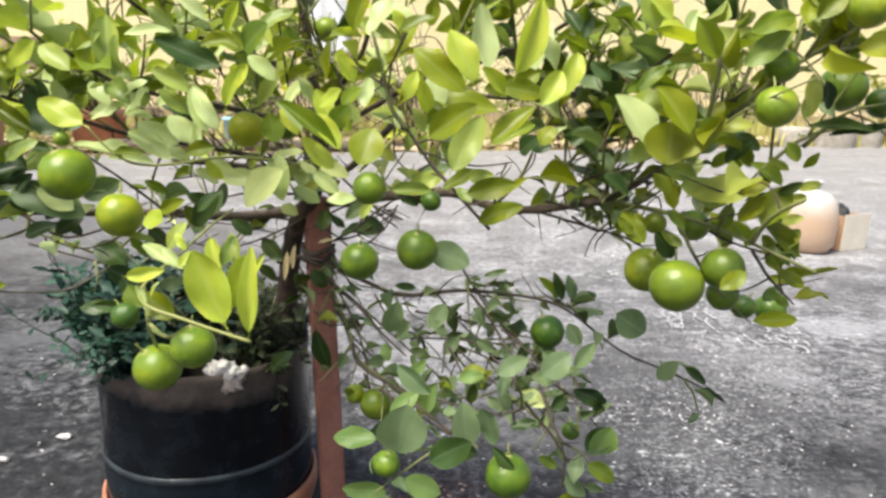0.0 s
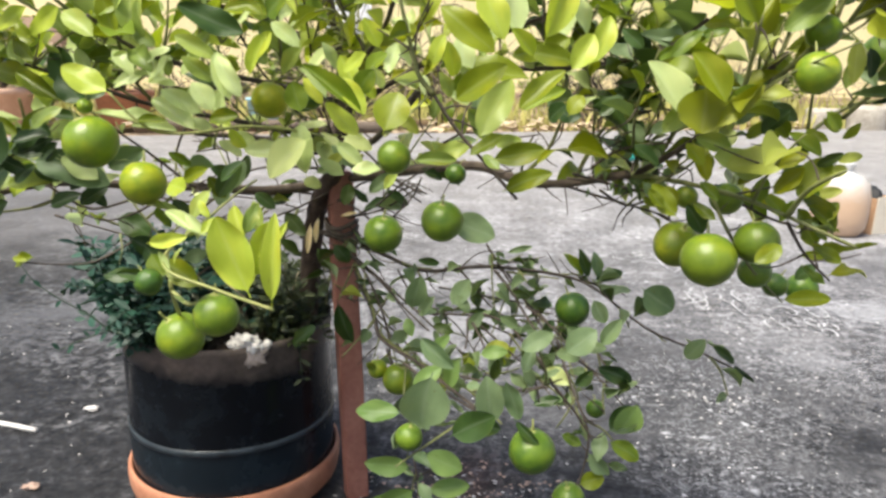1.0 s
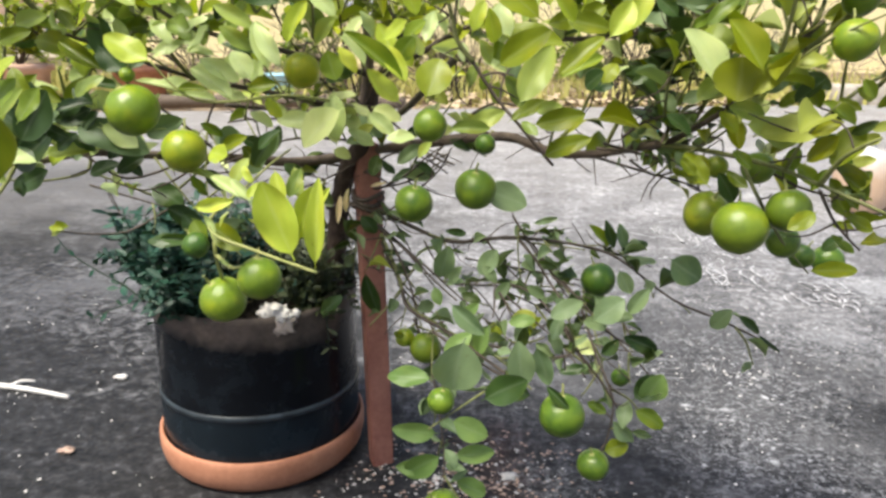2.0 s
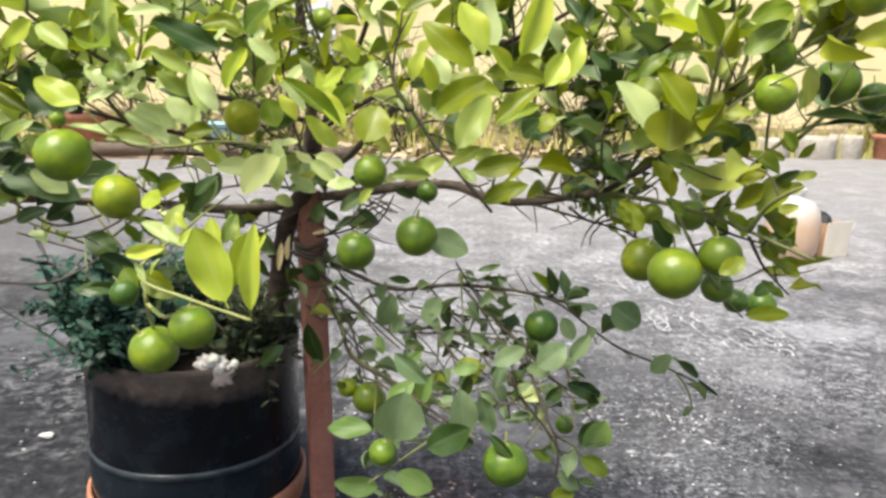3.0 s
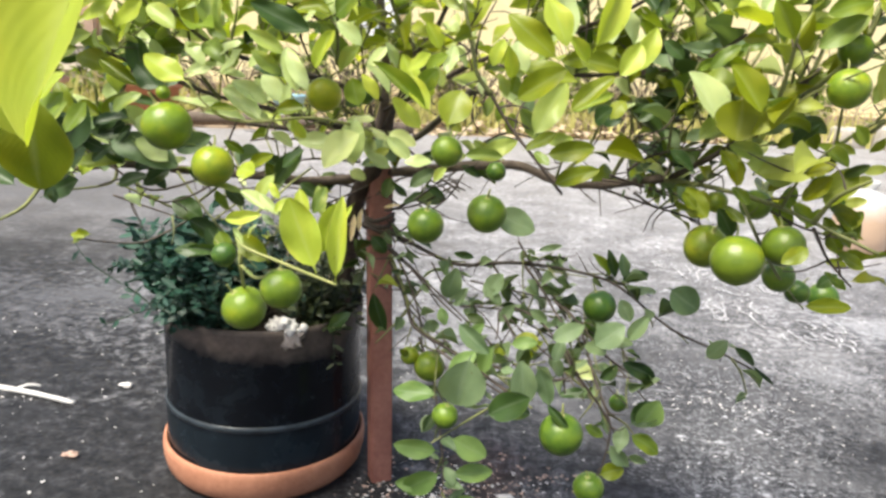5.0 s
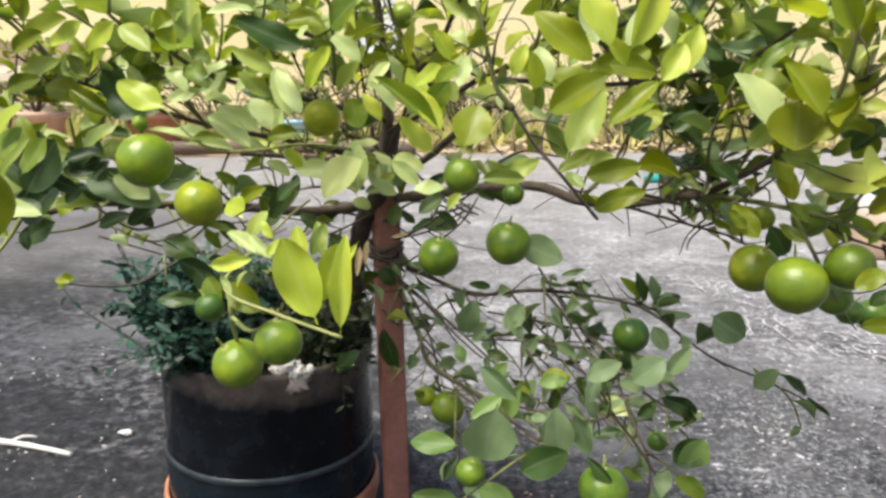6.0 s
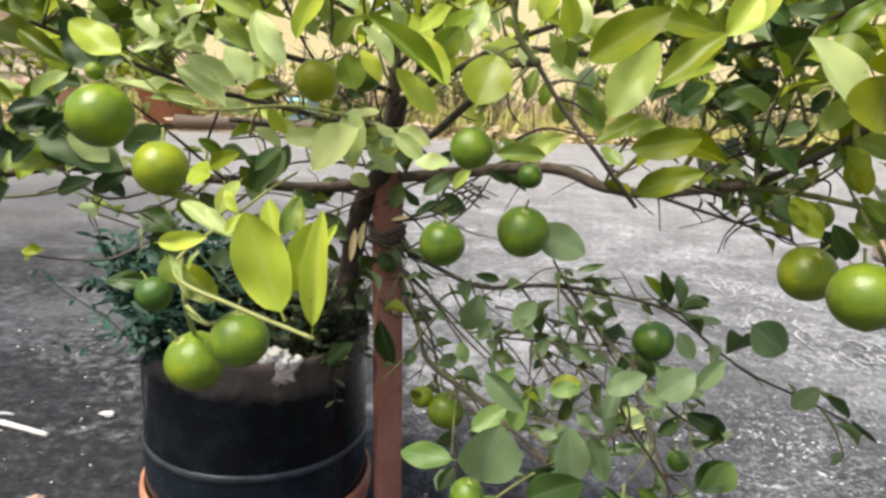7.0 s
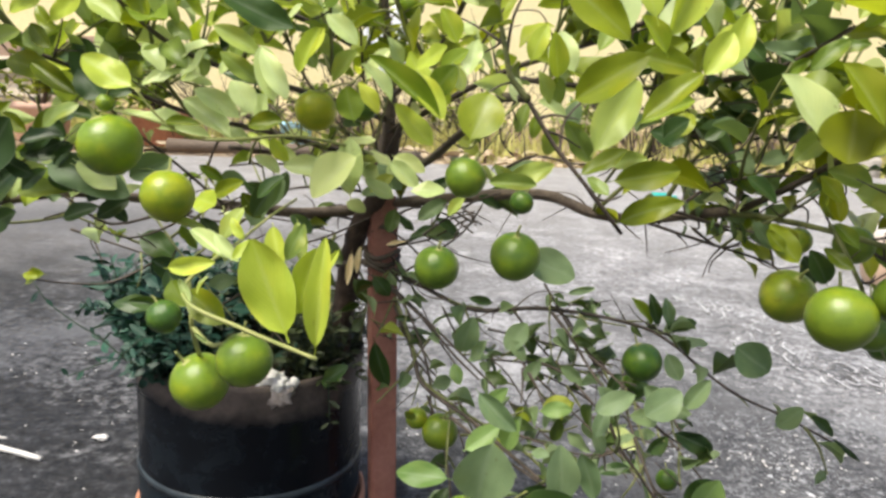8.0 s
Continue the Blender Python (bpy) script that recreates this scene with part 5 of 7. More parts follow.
leaf_spray([
    (-0.002, 0.45, 0.559, 0.015, 0.461, 0.536, 0.4, 4),
    (0.147, 0.488, 0.547, 0.120, 0.498, 0.588, 0.52, 5),
    (0.131, 0.62, 0.569, 0.156, 0.626, 0.569, 0.35, 3),
    (0.148, 0.6, 0.583, 0.176, 0.61, 0.582, 0.35, 3),
    (0.129, 0.6, 0.53, 0.149, 0.611, 0.54, 0.5, 3),
    (0.153, 0.6, 0.531, 0.169, 0.596, 0.542, 0.5, 4),
    (0.125, 0.55, 0.528, 0.147, 0.547, 0.511, 0.5, 3),
    (0.134, 0.5, 0.589, 0.155, 0.501, 0.608, 0.4, 2),
    (0.131, 0.52, 0.589, 0.146, 0.527, 0.599, 0.4, 2),
    (0.128, 0.6, 0.526, 0.138, 0.591, 0.518, 0.6, 3),
    (0.166, 0.5, 0.517, 0.153, 0.506, 0.533, 0.55, 1),
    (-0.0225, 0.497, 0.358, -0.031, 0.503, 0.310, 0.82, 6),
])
leaf_spray([
    (-0.05, 0.56, 0.29, -0.093, 0.569, 0.287, 0.45, 8),
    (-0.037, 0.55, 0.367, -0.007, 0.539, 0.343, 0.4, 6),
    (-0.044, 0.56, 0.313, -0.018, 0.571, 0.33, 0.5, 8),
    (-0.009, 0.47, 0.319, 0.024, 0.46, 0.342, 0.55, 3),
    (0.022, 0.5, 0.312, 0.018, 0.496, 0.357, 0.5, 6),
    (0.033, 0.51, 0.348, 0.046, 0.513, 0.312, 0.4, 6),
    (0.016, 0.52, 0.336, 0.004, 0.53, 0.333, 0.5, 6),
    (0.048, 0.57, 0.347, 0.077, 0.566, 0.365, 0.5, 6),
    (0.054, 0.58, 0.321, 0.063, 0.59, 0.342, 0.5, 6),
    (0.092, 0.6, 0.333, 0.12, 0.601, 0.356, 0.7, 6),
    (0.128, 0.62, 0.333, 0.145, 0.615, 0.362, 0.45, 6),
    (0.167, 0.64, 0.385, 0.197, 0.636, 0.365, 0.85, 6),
])
leaf_spray([
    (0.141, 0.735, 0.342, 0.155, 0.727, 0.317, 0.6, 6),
    (0.14, 0.79, 0.348, 0.113, 0.78, 0.38, 0.3, 2),
    (0.146, 0.79, 0.348, 0.131, 0.782, 0.386, 0.3, 3),
    (0.157, 0.79, 0.347, 0.15, 0.795, 0.379, 0.45, 6),
    (0.15, 0.79, 0.347, 0.187, 0.802, 0.353, 0.38, 3),
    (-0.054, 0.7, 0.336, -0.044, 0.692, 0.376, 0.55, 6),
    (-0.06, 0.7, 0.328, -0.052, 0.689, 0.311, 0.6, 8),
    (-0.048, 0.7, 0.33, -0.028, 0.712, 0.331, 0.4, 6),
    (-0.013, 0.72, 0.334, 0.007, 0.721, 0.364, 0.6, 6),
    (0.016, 0.64, 0.313, 0.044, 0.638, 0.318, 0.5, 8),
    (0.159, 0.66, 0.222, 0.177, 0.654, 0.257, 0.75, 8),
    (0.113, 0.66, 0.273, 0.131, 0.662, 0.29, 0.6, 3),
])
leaf_spray([
    (0.132, 0.66, 0.296, 0.173, 0.668, 0.277, 0.4, 3),
    (0.071, 0.66, 0.251, 0.101, 0.659, 0.259, 0.4, 3),
    (-0.093, 0.72, 0.26, -0.105, 0.718, 0.266, 0.7, 1),
    (0.223, 0.67, 0.302, 0.239, 0.659, 0.327, 0.55, 6),
    (0.248, 0.67, 0.318, 0.278, 0.68, 0.294, 0.28, 3),
    (0.271, 0.67, 0.298, 0.293, 0.659, 0.282, 0.15, 3),
    (-0.104, 0.8, 0.333, -0.129, 0.8, 0.335, 0.3, 3),
    (-0.151, 0.8, 0.311, -0.135, 0.808, 0.253, 0.35, 3),
    (-0.025, 0.75, 0.373, -0.05, 0.741, 0.379, 0.35, 3),
    (0.049, 0.8, 0.374, 0.08, 0.806, 0.381, 0.25, 6),
    (0.056, 0.8, 0.364, 0.089, 0.811, 0.361, 0.25, 3),
    (-0.158, 0.82, 0.376, -0.139, 0.823, 0.352, 0.6, 3),
])
leaf_spray([
    (-0.002, 0.58, 0.335, -0.011, 0.587, 0.304, 0.5, 8),
    (-0.03, 0.62, 0.319, -0.012, 0.611, 0.344, 0.4, 8),
    (0.098, 0.72, 0.324, 0.088, 0.718, 0.302, 0.5, 3),
    (0.076, 0.62, 0.324, 0.058, 0.612, 0.35, 0.5, 6),
    (0.096, 0.63, 0.35, 0.124, 0.638, 0.32, 0.5, 6),
    (-0.052, 0.7, 0.151, -0.105, 0.695, 0.158, 0.45, 8),
    (-0.04, 0.7, 0.17, 0.003, 0.699, 0.15, 0.6, 8),
    (-0.048, 0.7, 0.124, -0.093, 0.712, 0.088, 0.5, 8),
    (-0.037, 0.7, 0.122, 0.012, 0.708, 0.125, 0.45, 8),
    (-0.035, 0.7, 0.091, 0.003, 0.711, 0.066, 0.5, 8),
    (-0.055, 0.71, 0.1, -0.103, 0.709, 0.099, 0.4, 8),
    (0.124, 0.655, 0.164, 0.15, 0.655, 0.174, 0.7, 1),
])
leaf_spray([
    (0.151, 0.66, 0.223, 0.18, 0.666, 0.248, 0.7, 3),
    (0.152, 0.66, 0.213, 0.185, 0.659, 0.193, 0.5, 2),
    (0.103, 0.66, 0.22, 0.124, 0.655, 0.21, 0.5, 2),
    (-0.004, 0.55, 0.29, 0.034, 0.548, 0.284, 0.5, 3),
    (0.04, 0.49, 0.325, 0.059, 0.482, 0.308, 0.3, 3),
    (0.189, 0.56, 0.5, 0.18, 0.557, 0.526, 0.55, 1),
    (0.168, 0.5, 0.526, 0.213, 0.512, 0.513, 0.5, 4),
    (0.213, 0.5, 0.499, 0.245, 0.511, 0.517, 0.35, 1),
    (0.239, 0.55, 0.507, 0.267, 0.553, 0.51, 0.35, 3),
    (0.324, 0.7, 0.357, 0.376, 0.7, 0.359, 0.35, 1),
    (0.345, 0.72, 0.372, 0.364, 0.716, 0.39, 0.55, 3),
    (0.284, 0.56, 0.445, 0.258, 0.55, 0.48, 0.4, 1),
])
leaf_spray([
    (0.278, 0.58, 0.436, 0.297, 0.575, 0.434, 0.4, 1),
    (0.192, 0.6, 0.47, 0.207, 0.607, 0.446, 0.6, 3),
    (0.265, 0.5, 0.469, 0.235, 0.509, 0.499, 0.4, 1),
    (0.261, 0.52, 0.494, 0.234, 0.517, 0.501, 0.4, 2),
    (0.193, 0.52, 0.526, 0.166, 0.527, 0.535, 0.5, 4),
    (0.247, 0.5, 0.524, 0.223, 0.507, 0.541, 0.4, 2),
    (0.207, 0.456, 0.474, 0.188, 0.452, 0.462, 0.55, 1),
    (0.257, 0.56, 0.468, 0.236, 0.564, 0.489, 0.45, 2),
    (0.244, 0.5, 0.476, 0.265, 0.506, 0.493, 0.4, 1),
    (0.249, 0.58, 0.463, 0.224, 0.577, 0.485, 0.4, 2),
    (0.133, 0.5, 0.539, 0.153, 0.505, 0.559, 0.5, 4),
    (0.154, 0.6, 0.509, 0.13, 0.595, 0.531, 0.5, 2),
])
leaf_spray([
    (-0.395, 0.55, 0.466, -0.395, 0.55, 0.449, 0.6, 3),
    (-0.405, 0.6, 0.477, -0.359, 0.606, 0.482, 0.35, 4),
    (-0.329, 0.45, 0.503, -0.358, 0.455, 0.52, 0.5, 1),
    (-0.379, 0.74, 0.421, -0.339, 0.735, 0.4, 0.6, 3),
    (-0.469, 0.73, 0.376, -0.498, 0.741, 0.363, 0.5, 1),
    (-0.476, 0.73, 0.371, -0.496, 0.734, 0.373, 0.4, 1),
    (-0.339, 0.45, 0.517, -0.317, 0.452, 0.544, 0.5, 4),
    (-0.258, 0.6, 0.441, -0.265, 0.588, 0.463, 0.45, 2),
    (-0.014, 0.54, 0.469, 0.023, 0.541, 0.454, 0.6, 6),
    (0.14, 0.66, 0.503, 0.167, 0.654, 0.486, 0.3, 3),
    (0.155, 0.66, 0.478, 0.14, 0.664, 0.495, 0.3, 3),
    (0.157, 0.66, 0.507, 0.179, 0.659, 0.488, 0.35, 3),
])
leaf_spray([
    (-0.13, 0.2, 0.649, -0.187, 0.212, 0.545, 0.56, 0),
    (-0.208, 0.23, 0.624, -0.21, 0.24, 0.545, 0.4, 0),
    (-0.238, 0.29, 0.562, -0.242, 0.3, 0.511, 0.75, 1),
    (-0.29, 0.4, 0.527, -0.278, 0.408, 0.548, 0.5, 2),
    (-0.324, 0.4, 0.492, -0.344, 0.404, 0.501, 0.6, 3),
    (0.015, 0.33, 0.591, 0.003, 0.337, 0.617, 0.5, 0),
    (0.044, 0.45, 0.596, 0.059, 0.446, 0.645, 0.35, 0),
    (0.014, 0.36, 0.587, -0.015, 0.363, 0.61, 0.4, 1),
    (0.031, 0.48, 0.6, 0.024, 0.486, 0.646, 0.42, 5),
    (0.072, 0.45, 0.583, 0.085, 0.458, 0.614, 0.4, 0),
    (-0.053, 0.42, 0.62, -0.042, 0.416, 0.648, 0.5, 1),
    (-0.069, 0.47, 0.561, -0.085, 0.478, 0.589, 0.4, 0),
])
leaf_spray([
    (-0.166, 0.5, 0.555, -0.177, 0.509, 0.59, 0.42, 5),
    (-0.159, 0.52, 0.573, -0.146, 0.525, 0.604, 0.4, 0),
    (-0.257, 0.5, 0.597, -0.284, 0.511, 0.616, 0.45, 4),
    (-0.233, 0.5, 0.597, -0.236, 0.511, 0.637, 0.45, 4),
    (-0.26, 0.5, 0.612, -0.235, 0.5, 0.625, 0.4, 4),
    (0.145, 0.5, 0.629, 0.136, 0.501, 0.655, 0.7, 4),
    (0.168, 0.52, 0.616, 0.189, 0.512, 0.63, 0.4, 2),
    (0.207, 0.5, 0.63, 0.244, 0.508, 0.643, 0.4, 2),
    (0.104, 0.55, 0.632, 0.092, 0.56, 0.65, 0.5, 3),
    (-0.03, 0.45, 0.623, -0.005, 0.449, 0.633, 0.4, 1),
    (-0.203, 0.55, 0.628, -0.224, 0.555, 0.648, 0.4, 4),
    (-0.144, 0.52, 0.615, -0.169, 0.525, 0.627, 0.4, 1),
])
leaf_spray([
    (-0.135, 0.52, 0.627, -0.108, 0.526, 0.643, 0.4, 4),
    (0.143, 0.58, 0.614, 0.176, 0.572, 0.618, 0.4, 2),
    (0.199, 0.56, 0.614, 0.23, 0.567, 0.597, 0.5, 3),
    (0.227, 0.45, 0.634, 0.246, 0.452, 0.654, 0.5, 1),
    (0.243, 0.5, 0.558, 0.257, 0.504, 0.544, 0.5, 2),
    (0.178, 0.55, 0.518, 0.186, 0.548, 0.502, 0.6, 1),
    (-0.139, 0.62, 0.599, -0.16, 0.623, 0.574, 0.5, 4),
    (-0.166, 0.6, 0.58, -0.184, 0.607, 0.599, 0.5, 4),
    (-0.211, 0.55, 0.581, -0.197, 0.553, 0.606, 0.45, 4),
    (-0.236, 0.55, 0.593, -0.256, 0.555, 0.606, 0.5, 4),
    (-0.091, 0.5, 0.578, -0.099, 0.489, 0.597, 0.45, 5),
    (-0.039, 0.5, 0.581, -0.052, 0.492, 0.597, 0.4, 5),
])
leaf_spray([
    (-0.022, 0.42, 0.582, -0.015, 0.419, 0.6, 0.5, 0),
    (0.005, 0.4, 0.586, 0.017, 0.404, 0.604, 0.4, 4),
    (0.035, 0.4, 0.587, 0.021, 0.393, 0.602, 0.45, 0),
    (0.13, 0.55, 0.597, 0.113, 0.554, 0.612, 0.5, 3),
    (-0.302, 0.5, 0.581, -0.316, 0.503, 0.596, 0.5, 1),
    (0.167, 0.471, 0.560, 0.143, 0.479, 0.594, 0.50, 1),
    (-0.243, 0.5, 0.597, -0.25, 0.499, 0.627, 0.5, 1),
    (-0.223, 0.5, 0.597, -0.222, 0.493, 0.623, 0.5, 4),
    (-0.191, 0.52, 0.627, -0.223, 0.509, 0.624, 0.3, 5),
    (-0.165, 0.55, 0.603, -0.215, 0.541, 0.624, 0.38, 3),
    (-0.179, 0.52, 0.584, -0.209, 0.516, 0.601, 0.35, 4),
    (-0.188, 0.56, 0.566, -0.218, 0.552, 0.574, 0.35, 3),
])
leaf_spray([
    (-0.167, 0.52, 0.633, -0.188, 0.513, 0.65, 0.4, 5),
    (-0.139, 0.5, 0.613, -0.118, 0.489, 0.631, 0.8, 2),
    (-0.146, 0.5, 0.621, -0.167, 0.499, 0.617, 0.5, 1),
    (-0.149, 0.5, 0.624, -0.139, 0.497, 0.646, 0.4, 0),
    (-0.122, 0.53, 0.593, -0.144, 0.533, 0.612, 0.45, 5),
    (-0.243, 0.54, 0.581, -0.223, 0.542, 0.593, 0.5, 5),
    (-0.28, 0.52, 0.54, -0.307, 0.514, 0.546, 0.3, 3),
    (-0.23, 0.53, 0.544, -0.283, 0.54, 0.545, 0.2, 5),
    (-0.033, 0.45, 0.647, -0.045, 0.438, 0.621, 0.5, 5),
    (-0.023, 0.46, 0.625, -0.032, 0.458, 0.638, 0.5, 0),
    (-0.009, 0.46, 0.627, -0.005, 0.455, 0.645, 0.55, 1),
    (-0.058, 0.47, 0.592, -0.068, 0.468, 0.611, 0.55, 0),
])
leaf_spray([
    (-0.068, 0.47, 0.577, -0.052, 0.461, 0.59, 0.55, 2),
    (-0.053, 0.47, 0.576, -0.048, 0.478, 0.597, 0.5, 5),
    (-0.062, 0.48, 0.56, -0.07, 0.477, 0.574, 0.5, 0),
    (-0.009, 0.42, 0.575, -0.013, 0.409, 0.596, 0.4, 0),
    (-0.002, 0.45, 0.575, -0.006, 0.453, 0.601, 0.6, 5),
    (0.074, 0.47, 0.601, 0.062, 0.46, 0.626, 0.5, 5),
    (0.036, 0.48, 0.593, 0.068, 0.481, 0.587, 0.5, 1),
    (-0.016, 0.46, 0.567, 0, 0.456, 0.559, 0.4, 5),
    (0.088, 0.55, 0.547, 0.064, 0.552, 0.552, 0.6, 3),
    (0.104, 0.58, 0.562, 0.087, 0.591, 0.548, 0.4, 5),
    (0.132, 0.5, 0.641, 0.152, 0.508, 0.626, 0.75, 5),
    (0.157, 0.5, 0.636, 0.138, 0.498, 0.653, 0.55, 0),
])
leaf_spray([
    (0.173, 0.52, 0.63, 0.183, 0.528, 0.648, 0.6, 5),
    (0.132, 0.55, 0.632, 0.12, 0.553, 0.646, 0.5, 2),
    (0.19, 0.54, 0.624, 0.213, 0.537, 0.61, 0.6, 2),
    (0.173, 0.56, 0.608, 0.191, 0.551, 0.612, 0.5, 2),
    (0.205, 0.5, 0.607, 0.24, 0.502, 0.632, 0.42, 4),
    (0.27, 0.52, 0.612, 0.301, 0.522, 0.618, 0.4, 2),
    (0.238, 0.48, 0.635, 0.246, 0.491, 0.653, 0.55, 1),
    (0.273, 0.5, 0.636, 0.261, 0.511, 0.644, 0.5, 2),
    (0.293, 0.55, 0.603, 0.299, 0.553, 0.579, 0.5, 3),
    (0.269, 0.52, 0.597, 0.262, 0.516, 0.572, 0.4, 4),
    (0.269, 0.5, 0.562, 0.321, 0.509, 0.568, 0.13, 3),
    (0.174, 0.5, 0.56, 0.194, 0.488, 0.572, 0.5, 2),
])
leaf_spray([
    (0.217, 0.54, 0.536, 0.234, 0.531, 0.556, 0.5, 3),
    (0.225, 0.56, 0.58, 0.241, 0.562, 0.597, 0.5, 2),
    (-0.311, 0.53, 0.514, -0.284, 0.533, 0.495, 0.55, 5),
    (0.275, 0.53, 0.457, 0.247, 0.521, 0.477, 0.45, 1),
    (0.284, 0.52, 0.444, 0.259, 0.523, 0.458, 0.4, 1),
    (0.295, 0.56, 0.415, 0.276, 0.569, 0.429, 0.4, 2),
    (0.26, 0.5, 0.477, 0.239, 0.497, 0.492, 0.45, 1),
    (0.256, 0.55, 0.488, 0.244, 0.548, 0.47, 0.4, 2),
    (0.235, 0.56, 0.505, 0.225, 0.553, 0.481, 0.45, 2),
    (0.231, 0.58, 0.457, 0.244, 0.575, 0.437, 0.35, 1),
    (0.157, 0.52, 0.476, 0.139, 0.531, 0.5, 0.5, 1),
    (0.184, 0.54, 0.46, 0.168, 0.537, 0.484, 0.5, 3),
])
leaf_spray([
    (0.179, 0.5, 0.479, 0.164, 0.511, 0.49, 0.4, 1),
    (0.179, 0.5, 0.492, 0.167, 0.51, 0.505, 0.45, 2),
    (0.147, 0.52, 0.484, 0.134, 0.522, 0.497, 0.5, 1),
    (-0.125, 0.8, 0.47, -0.152, 0.794, 0.499, 0.5, 6),
    (-0.144, 0.8, 0.463, -0.172, 0.812, 0.497, 0.5, 5),
    (-0.145, 0.79, 0.487, -0.116, 0.79, 0.51, 0.5, 5),
    (-0.166, 0.78, 0.482, -0.199, 0.776, 0.501, 0.45, 5),
    (-0.229, 0.72, 0.489, -0.254, 0.719, 0.506, 0.5, 5),
])
leaf_spray([
    (-0.248, 0.68, 0.516, -0.276, 0.671, 0.532, 0.4, 5),
    (-0.119, 0.8, 0.42, -0.093, 0.803, 0.436, 0.4, 3),
    (-0.1, 0.76, 0.476, -0.072, 0.759, 0.492, 0.4, 3),
    (-0.012, 0.7, 0.495, -0.035, 0.695, 0.512, 0.4, 4),
    (-0.049, 0.74, 0.48, -0.025, 0.747, 0.467, 0.4, 3),
    (-0.09, 0.78, 0.45, -0.065, 0.788, 0.43, 0.35, 3),
    (-0.246, 0.75, 0.46, -0.271, 0.738, 0.477, 0.5, 3),
    (-0.213, 0.78, 0.423, -0.238, 0.781, 0.442, 0.5, 3),
    (-0.282, 0.72, 0.479, -0.305, 0.715, 0.494, 0.4, 2),
    (-0.174, 0.8, 0.279, -0.209, 0.81, 0.248, 0.4, 3),
    (-0.308, 0.62, 0.428, -0.276, 0.627, 0.408, 0.5, 3),
    (-0.218, 0.463, 0.438, -0.249, 0.462, 0.439, 0.36, 3),
])
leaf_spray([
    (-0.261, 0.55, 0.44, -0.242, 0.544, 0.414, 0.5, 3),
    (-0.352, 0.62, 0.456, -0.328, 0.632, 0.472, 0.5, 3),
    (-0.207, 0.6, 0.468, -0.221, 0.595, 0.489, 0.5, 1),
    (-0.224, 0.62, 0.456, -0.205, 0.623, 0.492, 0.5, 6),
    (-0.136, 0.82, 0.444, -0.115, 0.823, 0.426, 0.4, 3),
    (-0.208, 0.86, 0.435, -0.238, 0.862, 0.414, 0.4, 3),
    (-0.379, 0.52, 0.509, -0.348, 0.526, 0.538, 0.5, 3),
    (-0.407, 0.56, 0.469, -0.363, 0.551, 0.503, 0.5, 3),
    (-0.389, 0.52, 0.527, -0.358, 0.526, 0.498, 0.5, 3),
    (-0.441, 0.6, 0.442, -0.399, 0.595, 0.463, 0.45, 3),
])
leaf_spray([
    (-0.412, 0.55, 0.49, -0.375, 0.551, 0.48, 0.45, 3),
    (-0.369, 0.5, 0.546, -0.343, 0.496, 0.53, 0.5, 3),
    (-0.348, 0.5, 0.603, -0.311, 0.495, 0.619, 0.5, 1),
    (-0.343, 0.52, 0.602, -0.316, 0.521, 0.619, 0.45, 0),
    (-0.342, 0.48, 0.596, -0.318, 0.479, 0.609, 0.5, 1),
    (-0.323, 0.53, 0.599, -0.296, 0.527, 0.62, 0.45, 0),
    (-0.328, 0.55, 0.591, -0.346, 0.556, 0.612, 0.4, 1),
    (-0.305, 0.55, 0.601, -0.318, 0.552, 0.625, 0.45, 4),
    (-0.375, 0.54, 0.585, -0.34, 0.529, 0.593, 0.4, 4),
    (-0.363, 0.5, 0.573, -0.332, 0.494, 0.581, 0.4, 1),
    (-0.252, 0.52, 0.603, -0.264, 0.519, 0.626, 0.45, 0),
    (-0.261, 0.56, 0.571, -0.28, 0.57, 0.592, 0.45, 5),
])
leaf_spray([
    (-0.305, 0.58, 0.571, -0.32, 0.589, 0.593, 0.4, 5),
    (-0.168, 0.56, 0.584, -0.152, 0.561, 0.607, 0.45, 0),
    (-0.189, 0.58, 0.596, -0.169, 0.568, 0.622, 0.4, 5),
    (-0.124, 0.56, 0.573, -0.108, 0.567, 0.596, 0.45, 5),
    (-0.113, 0.56, 0.551, -0.128, 0.558, 0.573, 0.45, 0),
    (-0.225, 0.56, 0.572, -0.207, 0.562, 0.593, 0.45, 5),
    (-0.235, 0.66, 0.52, -0.257, 0.663, 0.533, 0.4, 5),
    (-0.206, 0.7, 0.505, -0.232, 0.7, 0.517, 0.4, 5),
    (-0.12, 0.68, 0.507, -0.142, 0.69, 0.519, 0.4, 5),
    (-0.358, 0.5, 0.5, -0.329, 0.497, 0.54, 0.6, 3),
    (-0.342, 0.52, 0.507, -0.353, 0.517, 0.545, 0.5, 3),
])
